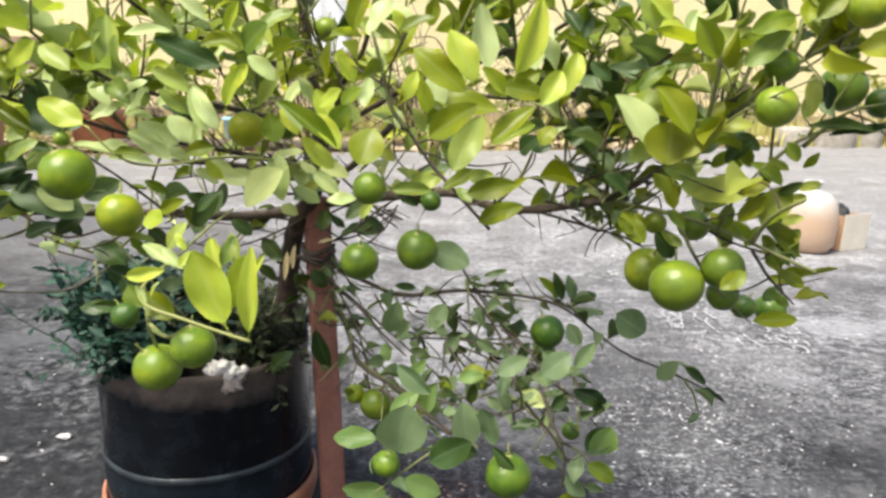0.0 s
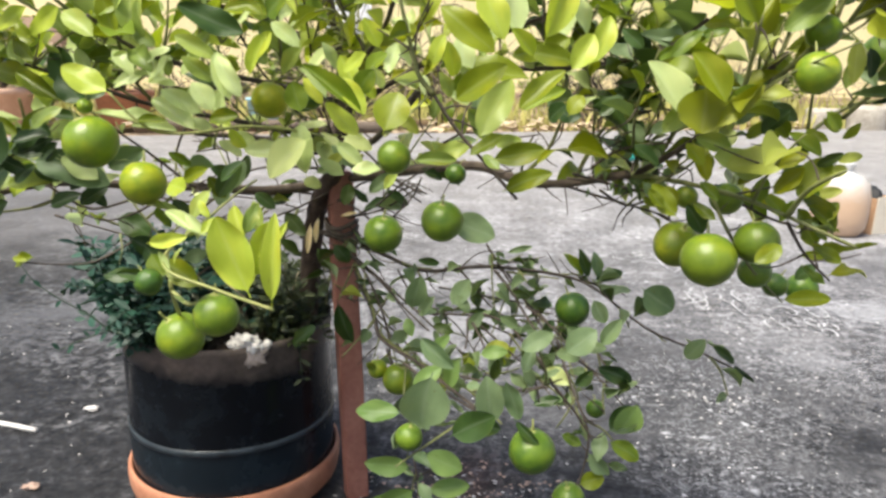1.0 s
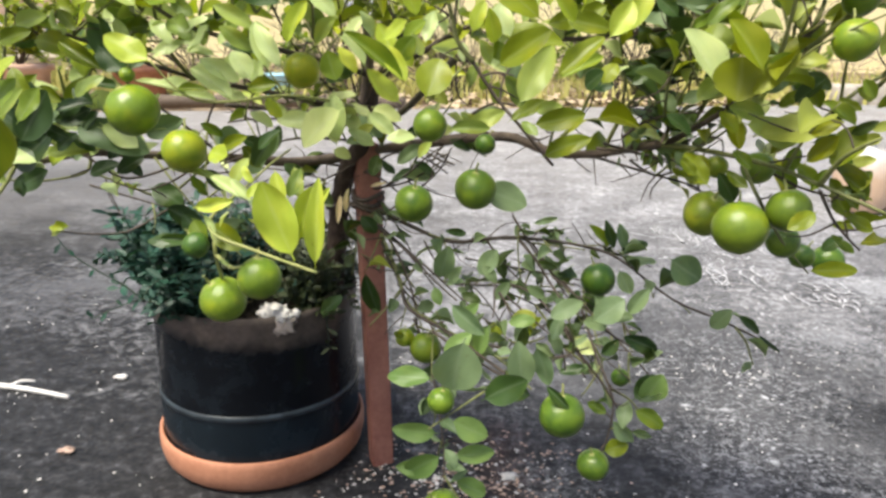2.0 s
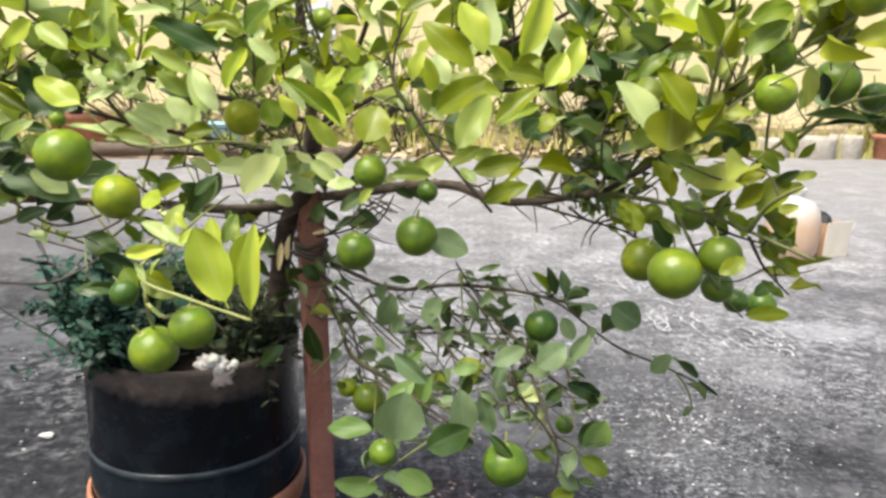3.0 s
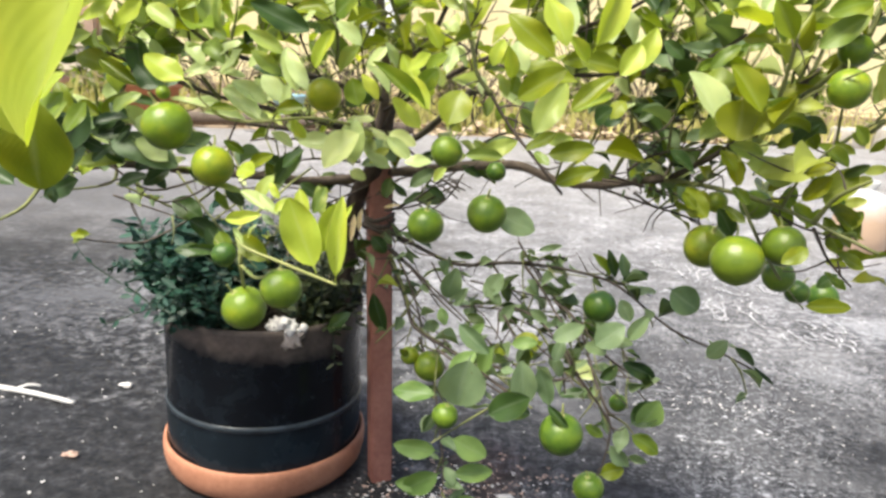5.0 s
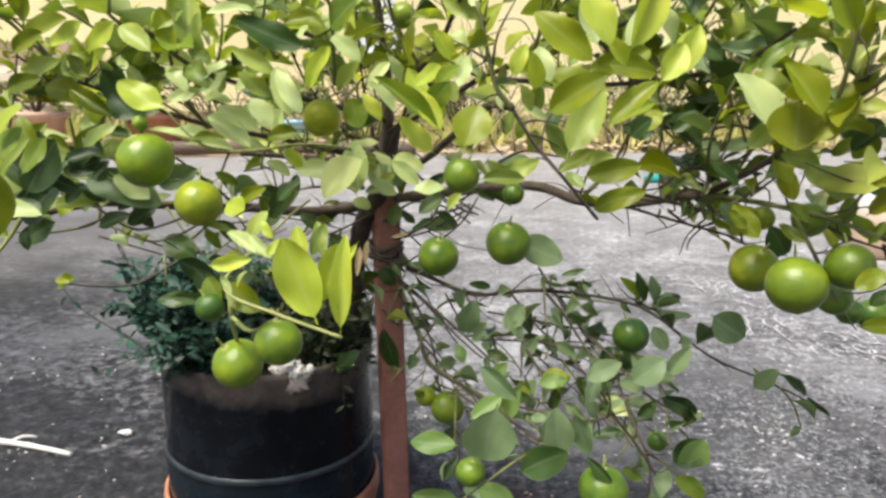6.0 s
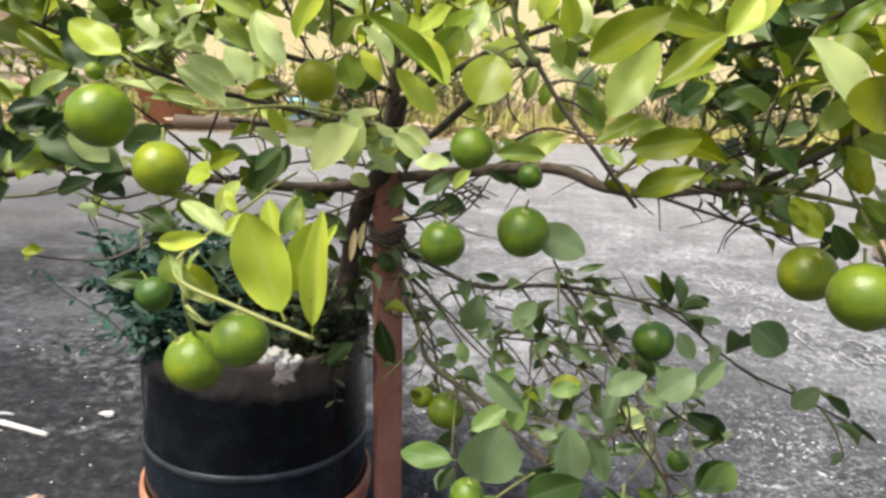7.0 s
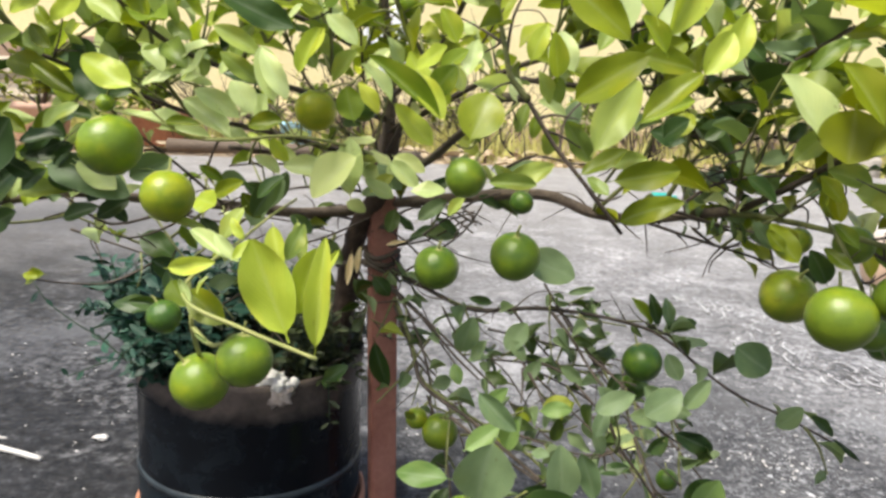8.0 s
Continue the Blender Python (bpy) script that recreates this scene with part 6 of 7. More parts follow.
leaf_spray([
    (-0.323, 0.42, 0.516, -0.305, 0.428, 0.552, 0.6, 2),
    (-0.329, 0.48, 0.49, -0.37, 0.473, 0.494, 0.4, 5),
    (-0.298, 0.4, 0.537, -0.318, 0.395, 0.512, 0.6, 1),
    (-0.338, 0.53, 0.524, -0.315, 0.538, 0.548, 0.5, 1),
    (-0.341, 0.56, 0.509, -0.353, 0.55, 0.532, 0.5, 3),
    (-0.319, 0.42, 0.544, -0.303, 0.428, 0.565, 0.5, 0),
    (-0.318, 0.46, 0.533, -0.331, 0.465, 0.557, 0.5, 1),
    (-0.365, 0.46, 0.496, -0.343, 0.458, 0.48, 0.5, 4),
    (-0.351, 0.6, 0.492, -0.367, 0.595, 0.508, 0.45, 3),
    (0.019, 0.66, 0.305, 0.047, 0.667, 0.312, 0.6, 4),
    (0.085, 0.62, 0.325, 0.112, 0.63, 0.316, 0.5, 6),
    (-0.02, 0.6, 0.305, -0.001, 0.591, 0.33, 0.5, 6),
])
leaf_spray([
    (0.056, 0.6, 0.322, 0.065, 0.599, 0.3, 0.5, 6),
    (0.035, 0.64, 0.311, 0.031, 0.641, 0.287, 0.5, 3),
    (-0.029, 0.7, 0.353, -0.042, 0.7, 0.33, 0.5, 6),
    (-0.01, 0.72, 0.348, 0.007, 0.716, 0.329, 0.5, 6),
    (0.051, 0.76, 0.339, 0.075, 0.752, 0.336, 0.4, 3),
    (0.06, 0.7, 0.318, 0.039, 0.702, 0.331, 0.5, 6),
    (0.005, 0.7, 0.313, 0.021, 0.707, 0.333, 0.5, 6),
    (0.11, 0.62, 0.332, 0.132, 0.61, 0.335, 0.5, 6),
    (-0.032, 0.68, 0.328, -0.009, 0.674, 0.322, 0.45, 3),
    (0.12, 0.62, 0.598, 0.147, 0.628, 0.611, 0.45, 3),
    (0.137, 0.64, 0.581, 0.16, 0.647, 0.598, 0.45, 3),
    (0.167, 0.64, 0.59, 0.18, 0.644, 0.611, 0.5, 3),
])
leaf_spray([
    (0.152, 0.64, 0.558, 0.126, 0.629, 0.572, 0.45, 3),
    (0.17, 0.62, 0.567, 0.155, 0.625, 0.554, 0.45, 3),
    (0.162, 0.58, 0.598, 0.178, 0.591, 0.617, 0.5, 2),
    (0.166, 0.55, 0.577, 0.185, 0.562, 0.595, 0.5, 2),
    (0.136, 0.66, 0.548, 0.118, 0.665, 0.564, 0.45, 3),
    (0.181, 0.6, 0.564, 0.165, 0.589, 0.549, 0.4, 3),
    (0.155, 0.5, 0.569, 0.171, 0.508, 0.553, 0.5, 1),
    (0.14, 0.6, 0.612, 0.148, 0.593, 0.629, 0.5, 2),
    (-0.3, 0.7, 0.45, -0.28, 0.703, 0.426, 0.5, 3),
    (-0.267, 0.72, 0.447, -0.243, 0.725, 0.459, 0.4, 3),
    (-0.222, 0.84, 0.41, -0.194, 0.831, 0.382, 0.5, 3),
])
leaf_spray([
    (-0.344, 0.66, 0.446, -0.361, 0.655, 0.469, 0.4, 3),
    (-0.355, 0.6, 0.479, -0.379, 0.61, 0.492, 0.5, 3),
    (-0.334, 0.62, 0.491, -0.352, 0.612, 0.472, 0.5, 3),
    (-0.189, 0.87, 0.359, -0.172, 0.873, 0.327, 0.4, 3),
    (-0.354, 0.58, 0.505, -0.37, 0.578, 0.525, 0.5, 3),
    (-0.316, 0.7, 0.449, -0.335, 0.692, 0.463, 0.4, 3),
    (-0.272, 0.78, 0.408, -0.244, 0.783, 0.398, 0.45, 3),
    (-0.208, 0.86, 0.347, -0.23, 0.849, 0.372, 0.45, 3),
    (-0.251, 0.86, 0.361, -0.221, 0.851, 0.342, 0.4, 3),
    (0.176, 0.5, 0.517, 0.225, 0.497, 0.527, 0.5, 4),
    (0.214, 0.5, 0.498, 0.23, 0.49, 0.519, 0.5, 1),
    (0.241, 0.5, 0.519, 0.254, 0.489, 0.53, 0.4, 3),
])
leaf_spray([
    (0.265, 0.52, 0.52, 0.285, 0.522, 0.525, 0.4, 4),
    (0.241, 0.5, 0.512, 0.267, 0.506, 0.517, 0.35, 4),
    (0.25, 0.55, 0.539, 0.259, 0.559, 0.515, 0.4, 3),
    (0.24, 0.58, 0.528, 0.247, 0.571, 0.542, 0.6, 2),
    (0.248, 0.52, 0.494, 0.273, 0.518, 0.5, 0.35, 4),
    (0.214, 0.56, 0.531, 0.231, 0.556, 0.546, 0.45, 2),
    (0.196, 0.52, 0.501, 0.215, 0.522, 0.513, 0.45, 1),
    (0.242, 0.54, 0.511, 0.227, 0.54, 0.524, 0.5, 2),
    (0.27, 0.54, 0.532, 0.256, 0.551, 0.541, 0.4, 2),
    (0.248, 0.56, 0.531, 0.231, 0.557, 0.554, 0.4, 2),
    (0.278, 0.54, 0.534, 0.284, 0.529, 0.548, 0.4, 2),
    (-0.173, 0.395, 0.463, -0.181, 0.4, 0.474, 0.3, 5),
])
leaf_spray([
    (-0.17, 0.395, 0.468, -0.161, 0.387, 0.48, 0.25, 5),
    (-0.177, 0.405, 0.446, -0.171, 0.408, 0.44, 0.3, 5),
])
leaf_spray([
    (-0.311, 0.516, 0.534, -0.331, 0.512, 0.521, 0.50, 3),
    (-0.315, 0.522, 0.515, -0.341, 0.521, 0.517, 0.45, 3),
    (-0.327, 0.529, 0.507, -0.344, 0.525, 0.492, 0.50, 3),
    (-0.310, 0.525, 0.527, -0.327, 0.527, 0.540, 0.50, 3),
    (-0.321, 0.508, 0.504, -0.344, 0.510, 0.514, 0.50, 3),
    (-0.317, 0.544, 0.523, -0.329, 0.539, 0.506, 0.50, 3),
    (-0.323, 0.505, 0.530, -0.340, 0.506, 0.542, 0.50, 1),
    (-0.222, 0.576, 0.543, -0.249, 0.578, 0.558, 0.45, 5),
    (-0.220, 0.576, 0.542, -0.239, 0.573, 0.538, 0.40, 5),
    (-0.218, 0.567, 0.547, -0.220, 0.571, 0.565, 0.55, 5),
    (-0.213, 0.567, 0.545, -0.198, 0.572, 0.562, 0.55, 5),
    (-0.250, 0.582, 0.574, -0.287, 0.577, 0.565, 0.30, 5),
])
leaf_spray([
    (-0.249, 0.591, 0.571, -0.267, 0.594, 0.587, 0.45, 5),
    (-0.251, 0.601, 0.570, -0.254, 0.606, 0.589, 0.50, 4),
    (0.042, 0.456, 0.576, -0.022, 0.455, 0.589, 0.30, 1),
    (0.055, 0.493, 0.597, 0.028, 0.489, 0.590, 0.50, 1),
    (0.068, 0.495, 0.603, 0.046, 0.490, 0.590, 0.55, 1),
    (-0.004, 0.464, 0.581, -0.006, 0.460, 0.561, 0.50, 2),
    (0.008, 0.483, 0.569, 0.006, 0.478, 0.551, 0.55, 6),
    (-0.024, 0.476, 0.547, -0.019, 0.480, 0.565, 0.45, 4),
    (-0.015, 0.486, 0.544, -0.012, 0.490, 0.560, 0.45, 2),
    (0.122, 0.594, 0.571, 0.144, 0.595, 0.571, 0.42, 3),
    (0.165, 0.588, 0.580, 0.143, 0.588, 0.584, 0.42, 3),
    (0.133, 0.599, 0.590, 0.146, 0.605, 0.610, 0.60, 3),
])
leaf_spray([
    (0.101, 0.566, 0.547, 0.117, 0.569, 0.556, 0.50, 3),
    (0.072, 0.523, 0.549, 0.083, 0.528, 0.564, 0.70, 1),
    (0.161, 0.561, 0.596, 0.182, 0.566, 0.612, 0.38, 2),
    (-0.159, 0.697, 0.474, -0.170, 0.707, 0.520, 0.42, 5),
    (-0.180, 0.720, 0.490, -0.230, 0.720, 0.504, 0.28, 5),
    (-0.144, 0.699, 0.480, -0.123, 0.705, 0.497, 0.50, 4),
    (-0.168, 0.716, 0.470, -0.149, 0.715, 0.461, 0.75, 5),
    (-0.132, 0.797, 0.455, -0.138, 0.790, 0.429, 0.62, 3),
    (-0.207, 0.658, 0.497, -0.219, 0.651, 0.469, 0.50, 6),
    (-0.217, 0.699, 0.498, -0.221, 0.692, 0.471, 0.40, 3),
    (0.121, 0.585, 0.494, 0.119, 0.583, 0.485, 0.30, 3),
    (0.127, 0.586, 0.494, 0.126, 0.583, 0.482, 0.28, 3),
])
leaf_spray([
    (0.133, 0.586, 0.494, 0.137, 0.583, 0.480, 0.28, 3),
    (0.138, 0.586, 0.493, 0.144, 0.583, 0.477, 0.28, 3),
    (0.099, 0.573, 0.490, 0.097, 0.570, 0.482, 0.30, 3),
    (0.140, 0.567, 0.497, 0.156, 0.563, 0.478, 0.42, 6),
    (0.153, 0.547, 0.498, 0.161, 0.543, 0.481, 0.62, 1),
    (0.170, 0.524, 0.526, 0.175, 0.519, 0.505, 0.50, 1),
    (0.129, 0.587, 0.541, 0.143, 0.584, 0.526, 0.60, 6),
    (0.147, 0.586, 0.533, 0.167, 0.589, 0.541, 0.55, 6),
    (0.141, 0.570, 0.512, 0.157, 0.575, 0.527, 0.60, 3),
    (-0.156, 0.694, 0.429, -0.158, 0.684, 0.399, 0.20, 7),
    (-0.149, 0.702, 0.434, -0.152, 0.698, 0.407, 0.22, 7),
    (-0.108, 0.705, 0.438, -0.127, 0.703, 0.434, 0.20, 7),
])
leaf_spray([
    (0.157, 0.487, 0.574, 0.154, 0.479, 0.542, 1.15, 1),
    (0.159, 0.472, 0.545, 0.192, 0.481, 0.574, 0.30, 1),
])
leaf_spray([
    (-0.319, 0.568, 0.557, -0.328, 0.577, 0.594, 0.55, 3),
    (-0.390, 0.629, 0.552, -0.362, 0.635, 0.579, 0.45, 3),
    (-0.393, 0.632, 0.569, -0.373, 0.637, 0.589, 0.50, 3),
    (-0.341, 0.541, 0.508, -0.277, 0.537, 0.490, 0.42, 6),
    (-0.253, 0.558, 0.516, -0.286, 0.555, 0.501, 0.50, 6),
    (-0.183, 0.576, 0.507, -0.204, 0.569, 0.476, 0.45, 3),
    (-0.377, 0.601, 0.522, -0.351, 0.606, 0.542, 0.50, 3),
    (-0.379, 0.597, 0.503, -0.355, 0.600, 0.518, 0.45, 3),
    (-0.133, 0.601, 0.523, -0.167, 0.593, 0.489, 0.62, 5),
    (-0.359, 0.587, 0.461, -0.330, 0.590, 0.472, 0.50, 3),
])
leaf_spray([
    (0.220, 0.516, 0.606, 0.252, 0.524, 0.642, 0.35, 4),
    (0.225, 0.567, 0.606, 0.209, 0.572, 0.629, 0.50, 2),
    (0.263, 0.508, 0.572, 0.265, 0.515, 0.605, 0.35, 4),
    (0.180, 0.573, 0.631, 0.162, 0.578, 0.652, 0.60, 4),
    (0.206, 0.577, 0.649, 0.191, 0.572, 0.629, 0.50, 4),
    (0.109, 0.572, 0.628, 0.115, 0.577, 0.649, 0.50, 3),
    (0.140, 0.567, 0.604, 0.189, 0.568, 0.612, 0.30, 6),
    (0.167, 0.565, 0.596, 0.129, 0.568, 0.609, 0.35, 6),
    (0.314, 0.506, 0.564, 0.261, 0.507, 0.568, 0.18, 3),
    (0.268, 0.554, 0.550, 0.281, 0.552, 0.539, 0.45, 2),
    (0.281, 0.522, 0.635, 0.301, 0.525, 0.647, 0.50, 4),
])
leaf_spray([
    (0.268, 0.524, 0.641, 0.256, 0.527, 0.656, 0.50, 0),
    (0.307, 0.521, 0.629, 0.289, 0.519, 0.619, 0.50, 2),
    (0.067, 0.566, 0.599, 0.085, 0.576, 0.643, 0.40, 5),
    (0.087, 0.512, 0.588, 0.099, 0.519, 0.616, 0.50, 0),
    (0.230, 0.557, 0.560, 0.250, 0.554, 0.547, 0.50, 3),
    (0.149, 0.576, 0.643, 0.137, 0.580, 0.661, 0.50, 6),
    (0.246, 0.578, 0.654, 0.229, 0.575, 0.640, 0.45, 2),
])
leaf_spray([
    (-0.165, 0.402, 0.498, -0.151, 0.398, 0.485, 0.32, 5),
    (-0.150, 0.445, 0.496, -0.142, 0.437, 0.474, 0.42, 0),
    (-0.137, 0.446, 0.499, -0.132, 0.439, 0.477, 0.36, 4),
    (-0.218, 0.469, 0.455, -0.207, 0.464, 0.440, 0.70, 2),
])
leaf_spray([
    (-0.028, 0.730, 0.498, 0.010, 0.736, 0.510, 0.42, 6),
    (-0.129, 0.727, 0.513, -0.097, 0.726, 0.500, 0.50, 5),
    (-0.174, 0.703, 0.516, -0.140, 0.708, 0.527, 0.42, 5),
    (-0.107, 0.754, 0.448, -0.078, 0.761, 0.470, 0.45, 6),
    (-0.160, 0.735, 0.473, -0.130, 0.740, 0.484, 0.40, 6),
    (-0.070, 0.717, 0.539, -0.048, 0.713, 0.518, 0.45, 4),
])
hang_limes([
    (-0.268, 0.499, 0.527, 0.019, 0.46),
    (-0.231, 0.495, 0.499, 0.016, 0.66),
    (-0.183, 0.388, 0.459, 0.008, 0),
    (-0.188, 0.438, 0.406, 0.016, 0.44, 0.3),
    (-0.153, 0.41, 0.432, 0.014, 0.38),
    (-0.051, 0.493, 0.521, 0.012, 0.38),
    (-0.075, 0.628, 0.434, 0.018, 0.26),
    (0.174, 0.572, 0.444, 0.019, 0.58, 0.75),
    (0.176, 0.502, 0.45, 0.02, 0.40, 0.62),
    (0.386, 0.782, 0.345, 0.018, 0.1),
    (0.119, 0.731, 0.331, 0.019, 0.05),
    (0.055, 0.494, 0.296, 0.018, 0.18),
    (0.115, 0.655, 0.148, 0.017, 0.22),
    (-0.047, 0.697, 0.052, 0.024, 0.35),
    (-0.041, 0.506, 0.298, 0.011, 0.3),
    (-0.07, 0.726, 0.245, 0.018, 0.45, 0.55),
])
hang_limes([
    (-0.018, 0.522, 0.47, 0.016, 0.3),
    (-0.183, 0.661, 0.551, 0.0172, 0.85, 0.0),
    (0.222, 0.475, 0.582, 0.014, 0.5),
    (-0.139, 0.632, 0.557, 0.0125, 0.15),
    (0.34, 0.611, 0.596, 0.02, 0.3),
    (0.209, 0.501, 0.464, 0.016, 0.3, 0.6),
    (0.206, 0.56, 0.485, 0.013, 0.4),
    (0.187, 0.6, 0.479, 0.01, 0.6),
    (-0.01, 0.66, 0.486, 0.01, 0.1),
    (0.141, 0.68, 0.239, 0.01, 0.1),
    (0.121, 0.76, 0.295, 0.014, 0.1),
    (-0.094, 0.73, 0.255, 0.011, 0.6),
    (0.317, 0.7, 0.373, 0.013, 0.1),
    (0.261, 0.62, 0.409, 0.015, 0.25),
    (0.244, 0.52, 0.61, 0.012, 0.3),
])
hang_limes([
    (0.369, 0.6, 0.584, 0.013, 0.1),
    (0.261, 0.45, 0.643, 0.013, 0.6),
    (0.259, 0.62, 0.549, 0.011, 0.05),
    (-0.12, 0.75, 0.648, 0.013, 0.5),
    (-0.270, 0.5, 0.552, 0.0055, 0.45),
])
sprout()
clothe_twigs()
join_spare()


# ---- weeds in the planter ----
def build_weeds():
    rng = random.Random(21)
    weed = thing("weed", POT + Vector((-0.08, -0.02, 0.235)), "feathery blue-green weeds spilling over the planter rim", "weed")
    verts, faces, uvs, old = [], [], [], []
    sv, sf = [], []
    spots = [(-0.080, 0.0, 0.06, 270), (-0.105, -0.03, 0.04, 110), (-0.055, -0.06, 0.05, 120), (-0.035, -0.105, 0.025, 45), (0.10, -0.075, 0.03, 10), (-0.02, 0.05, 0.07, 90), (0.055, 0.01, 0.06, 70), (0.085, 0.04, 0.04, 40), (0.092, -0.035, 0.035, 40)]
    for cx, cy, spread, count in spots:
        for _ in range(count):
            root = POT + Vector((cx + rng.gauss(0, spread * 0.5), cy + rng.gauss(0, spread * 0.5), 0.228))
            off = Vector((root.x - POT.x, root.y - POT.y, 0))
            if off.length > 0.118:
                root = POT + off.normalized() * 0.118 + Vector((0, 0, 0.228))
            lean = Vector((cx * 1.5 + rng.gauss(0, 0.35), cy * 2 - 0.1 + rng.gauss(0, 0.35), rng.uniform(0.8, 2.8))).normalized()
            length = rng.uniform(0.05, 0.165) * (0.85 if cx > 0 else 1.0)
            pts = [root + lean * length * u + Vector((0, 0, -0.045 * u * u * rng.uniform(0.3, 1.5))) for u in (0, 0.35, 0.7, 1.0)]
            v, f, line = tube(pts, 0.0012, 0.0006, 4)
            sf += [tuple(len(sv) + i for i in q) for q in f]
            sv += v
            for i, p in enumerate(line[1:]):
                for s in (-1, 1):
                    along = (line[min(i + 2, len(line) - 1)] - line[i]).normalized()
                    way = (along * 0.5 + s * along.cross(Vector((rng.gauss(0, 0.3), rng.gauss(0, 0.3), 1))).normalized() + Vector((0, 0, rng.uniform(-0.3, 0.3)))).normalized()
                    ln = rng.uniform(0.011, 0.029) if cx < -0.04 else rng.uniform(0.008, 0.018)
                    m = leaf_pose(p, p + way * ln, rng.uniform(0.30, 0.52), (rng.gauss(0, 0.5), -0.4, 1), rng.uniform(-0.8, 0.8))
                    base = len(verts)
                    shape = [(0, 0), (0.5, 0.45), (0.32, 0.8), (0, 1), (-0.32, 0.8), (-0.5, 0.45)]
                    for x, y in shape:
                        verts.append(m @ Vector((x, y, 0.12 * abs(x))))
                    for q in ((0, 1, 2, 3), (0, 3, 4, 5)):
                        faces.append(tuple(base + k for k in q))
                        old.append(1 if p.x > POT.x + 0.02 + rng.gauss(0, 0.03) else 0)
                        uvs += [(0.5 + shape[k][0], shape[k][1]) for k in q]
    # two long shoots trailing out over the rim
    for trail in ([(-0.437, 0.816, 0.254), (-0.468, 0.819, 0.278), (-0.501, 0.821, 0.295), (-0.532, 0.823, 0.316), (-0.549, 0.826, 0.337)],
                  [(-0.441, 0.836, 0.253), (-0.470, 0.833, 0.245), (-0.496, 0.829, 0.234), (-0.518, 0.825, 0.224)]):
        v, f, line = tube(trail, 0.0012, 0.0006, 4)
        sf += [tuple(len(sv) + i for i in q) for q in f]
        sv += v
        for i, p in enumerate(line[2::3]):
            s = 1 if i % 2 else -1
            way = Vector((-0.5, rng.uniform(-0.3, 0.1), s * rng.uniform(0.4, 0.9))).normalized()
            m = leaf_pose(p, p + way * rng.uniform(0.010, 0.018), 0.42, (rng.gauss(0, 0.3), -0.6, 0.7), 0)
            base, shape = len(verts), [(0, 0), (0.5, 0.45), (0.32, 0.8), (0, 1), (-0.32, 0.8), (-0.5, 0.45)]
            verts += [m @ Vector((x, y, 0.12 * abs(x))) for x, y in shape]
            for q in ((0, 1, 2, 3), (0, 3, 4, 5)):
                faces.append(tuple(base + k for k in q))
                old.append(0)
                uvs += [(0.5 + shape[k][0], shape[k][1]) for k in q]
    tagged(part("stem", mesh_of("weed_stem", sv, sf, WEED_STEM), weed), kind="stuff")
    me = mesh_of("weed_foliage", verts, faces, WEED)
    me.materials.append(WEED_OLD)
    me.polygons.foreach_set("material_index", old)
    layer = me.uv_layers.new(name="blade")
    layer.data.foreach_set("uv", [c for uv in uvs for c in uv])
    tagged(part("foliage", me, weed), kind="stuff")


build_weeds()

def build_dry_stalks():
    """Dead brown stalks lying and standing in the pot."""
    rng = random.Random(33)
    plant = thing("dry_weed", POT + Vector((0.05, -0.04, 0.235)), "dead brown weed stalks on the planter's dark soil", "dry weed")
    for _ in range(110):
        a = POT + Vector((rng.uniform(-0.01, 0.115), rng.uniform(-0.075, 0.05), 0.236))
        d = Vector((rng.gauss(0, 0.6), rng.gauss(0, 0.6), rng.uniform(0.0, 1.8))).normalized() * rng.uniform(0.02, 0.10)
        v, f, _ = tube([a, a + d * 0.5 + Vector((0, 0, 0.004)), a + d + Vector((rng.gauss(0, 0.006), 0, 0.0))], 0.0012, 0.0007, 4)
        part("stalk", mesh_of("dry_stalk", v, f, BROWN_TWIG if rng.random() < 0.85 else LITTER), plant)


build_dry_stalks()


def build_stone():
    """A crumbling white lump of old mortar with chips broken off it."""
    stone = thing("white_stone", (-0.262, 0.798, 0.247), "crumbled white lump of mortar lying on the planter rim", "stone")
    for i, (x, y, z, sx, sy, sz) in enumerate(((-0.269, 0.799, 0.2525, 0.0135, 0.011, 0.0105), (-0.254, 0.797, 0.2520, 0.0095, 0.009, 0.0095), (-0.261, 0.795, 0.2590, 0.0080, 0.007, 0.0060))):
        part("lump", lump("stone_lump", (x, y, z), (sx, sy, sz), STONE, 4 + i, 0.75, 2.6), stone)
    for i, (x, y, z, r) in enumerate(((-0.238, 0.799, 0.252, 0.0060), (-0.243, 0.795, 0.2500, 0.0040), (-0.283, 0.797, 0.2515, 0.0038))):
        part("chip", lump("stone_chip", (x, y, z), (r, r * 0.85, r * 1.1), STONE, 9 + i, 0.7, 1.9, 2), stone)


build_stone()


# ---- marks and litter on the yard ----
def build_stick():
    stick = thing("stick", (-0.80, 1.03, 0), "thin whitish peeled stick lying on the concrete", "stick")
    v, f, _ = tube([(-0.99, 1.06, 0.006), (-0.86, 1.045, 0.005), (-0.77, 1.03, 0.006), (-0.684, 1.009, 0.005)], 0.006, 0.004, 8, 0.1, 1)
    part("shaft", mesh_of("stick_shaft", v, f, STICK), stick)
    v, f, _ = tube([(-0.80, 1.037, 0.007), (-0.790, 1.050, 0.010), (-0.772, 1.058, 0.006)], 0.005, 0.002, 6, 0.1, 2)
    part("side_shoot", mesh_of("stick_shoot", v, f, STICK), stick)


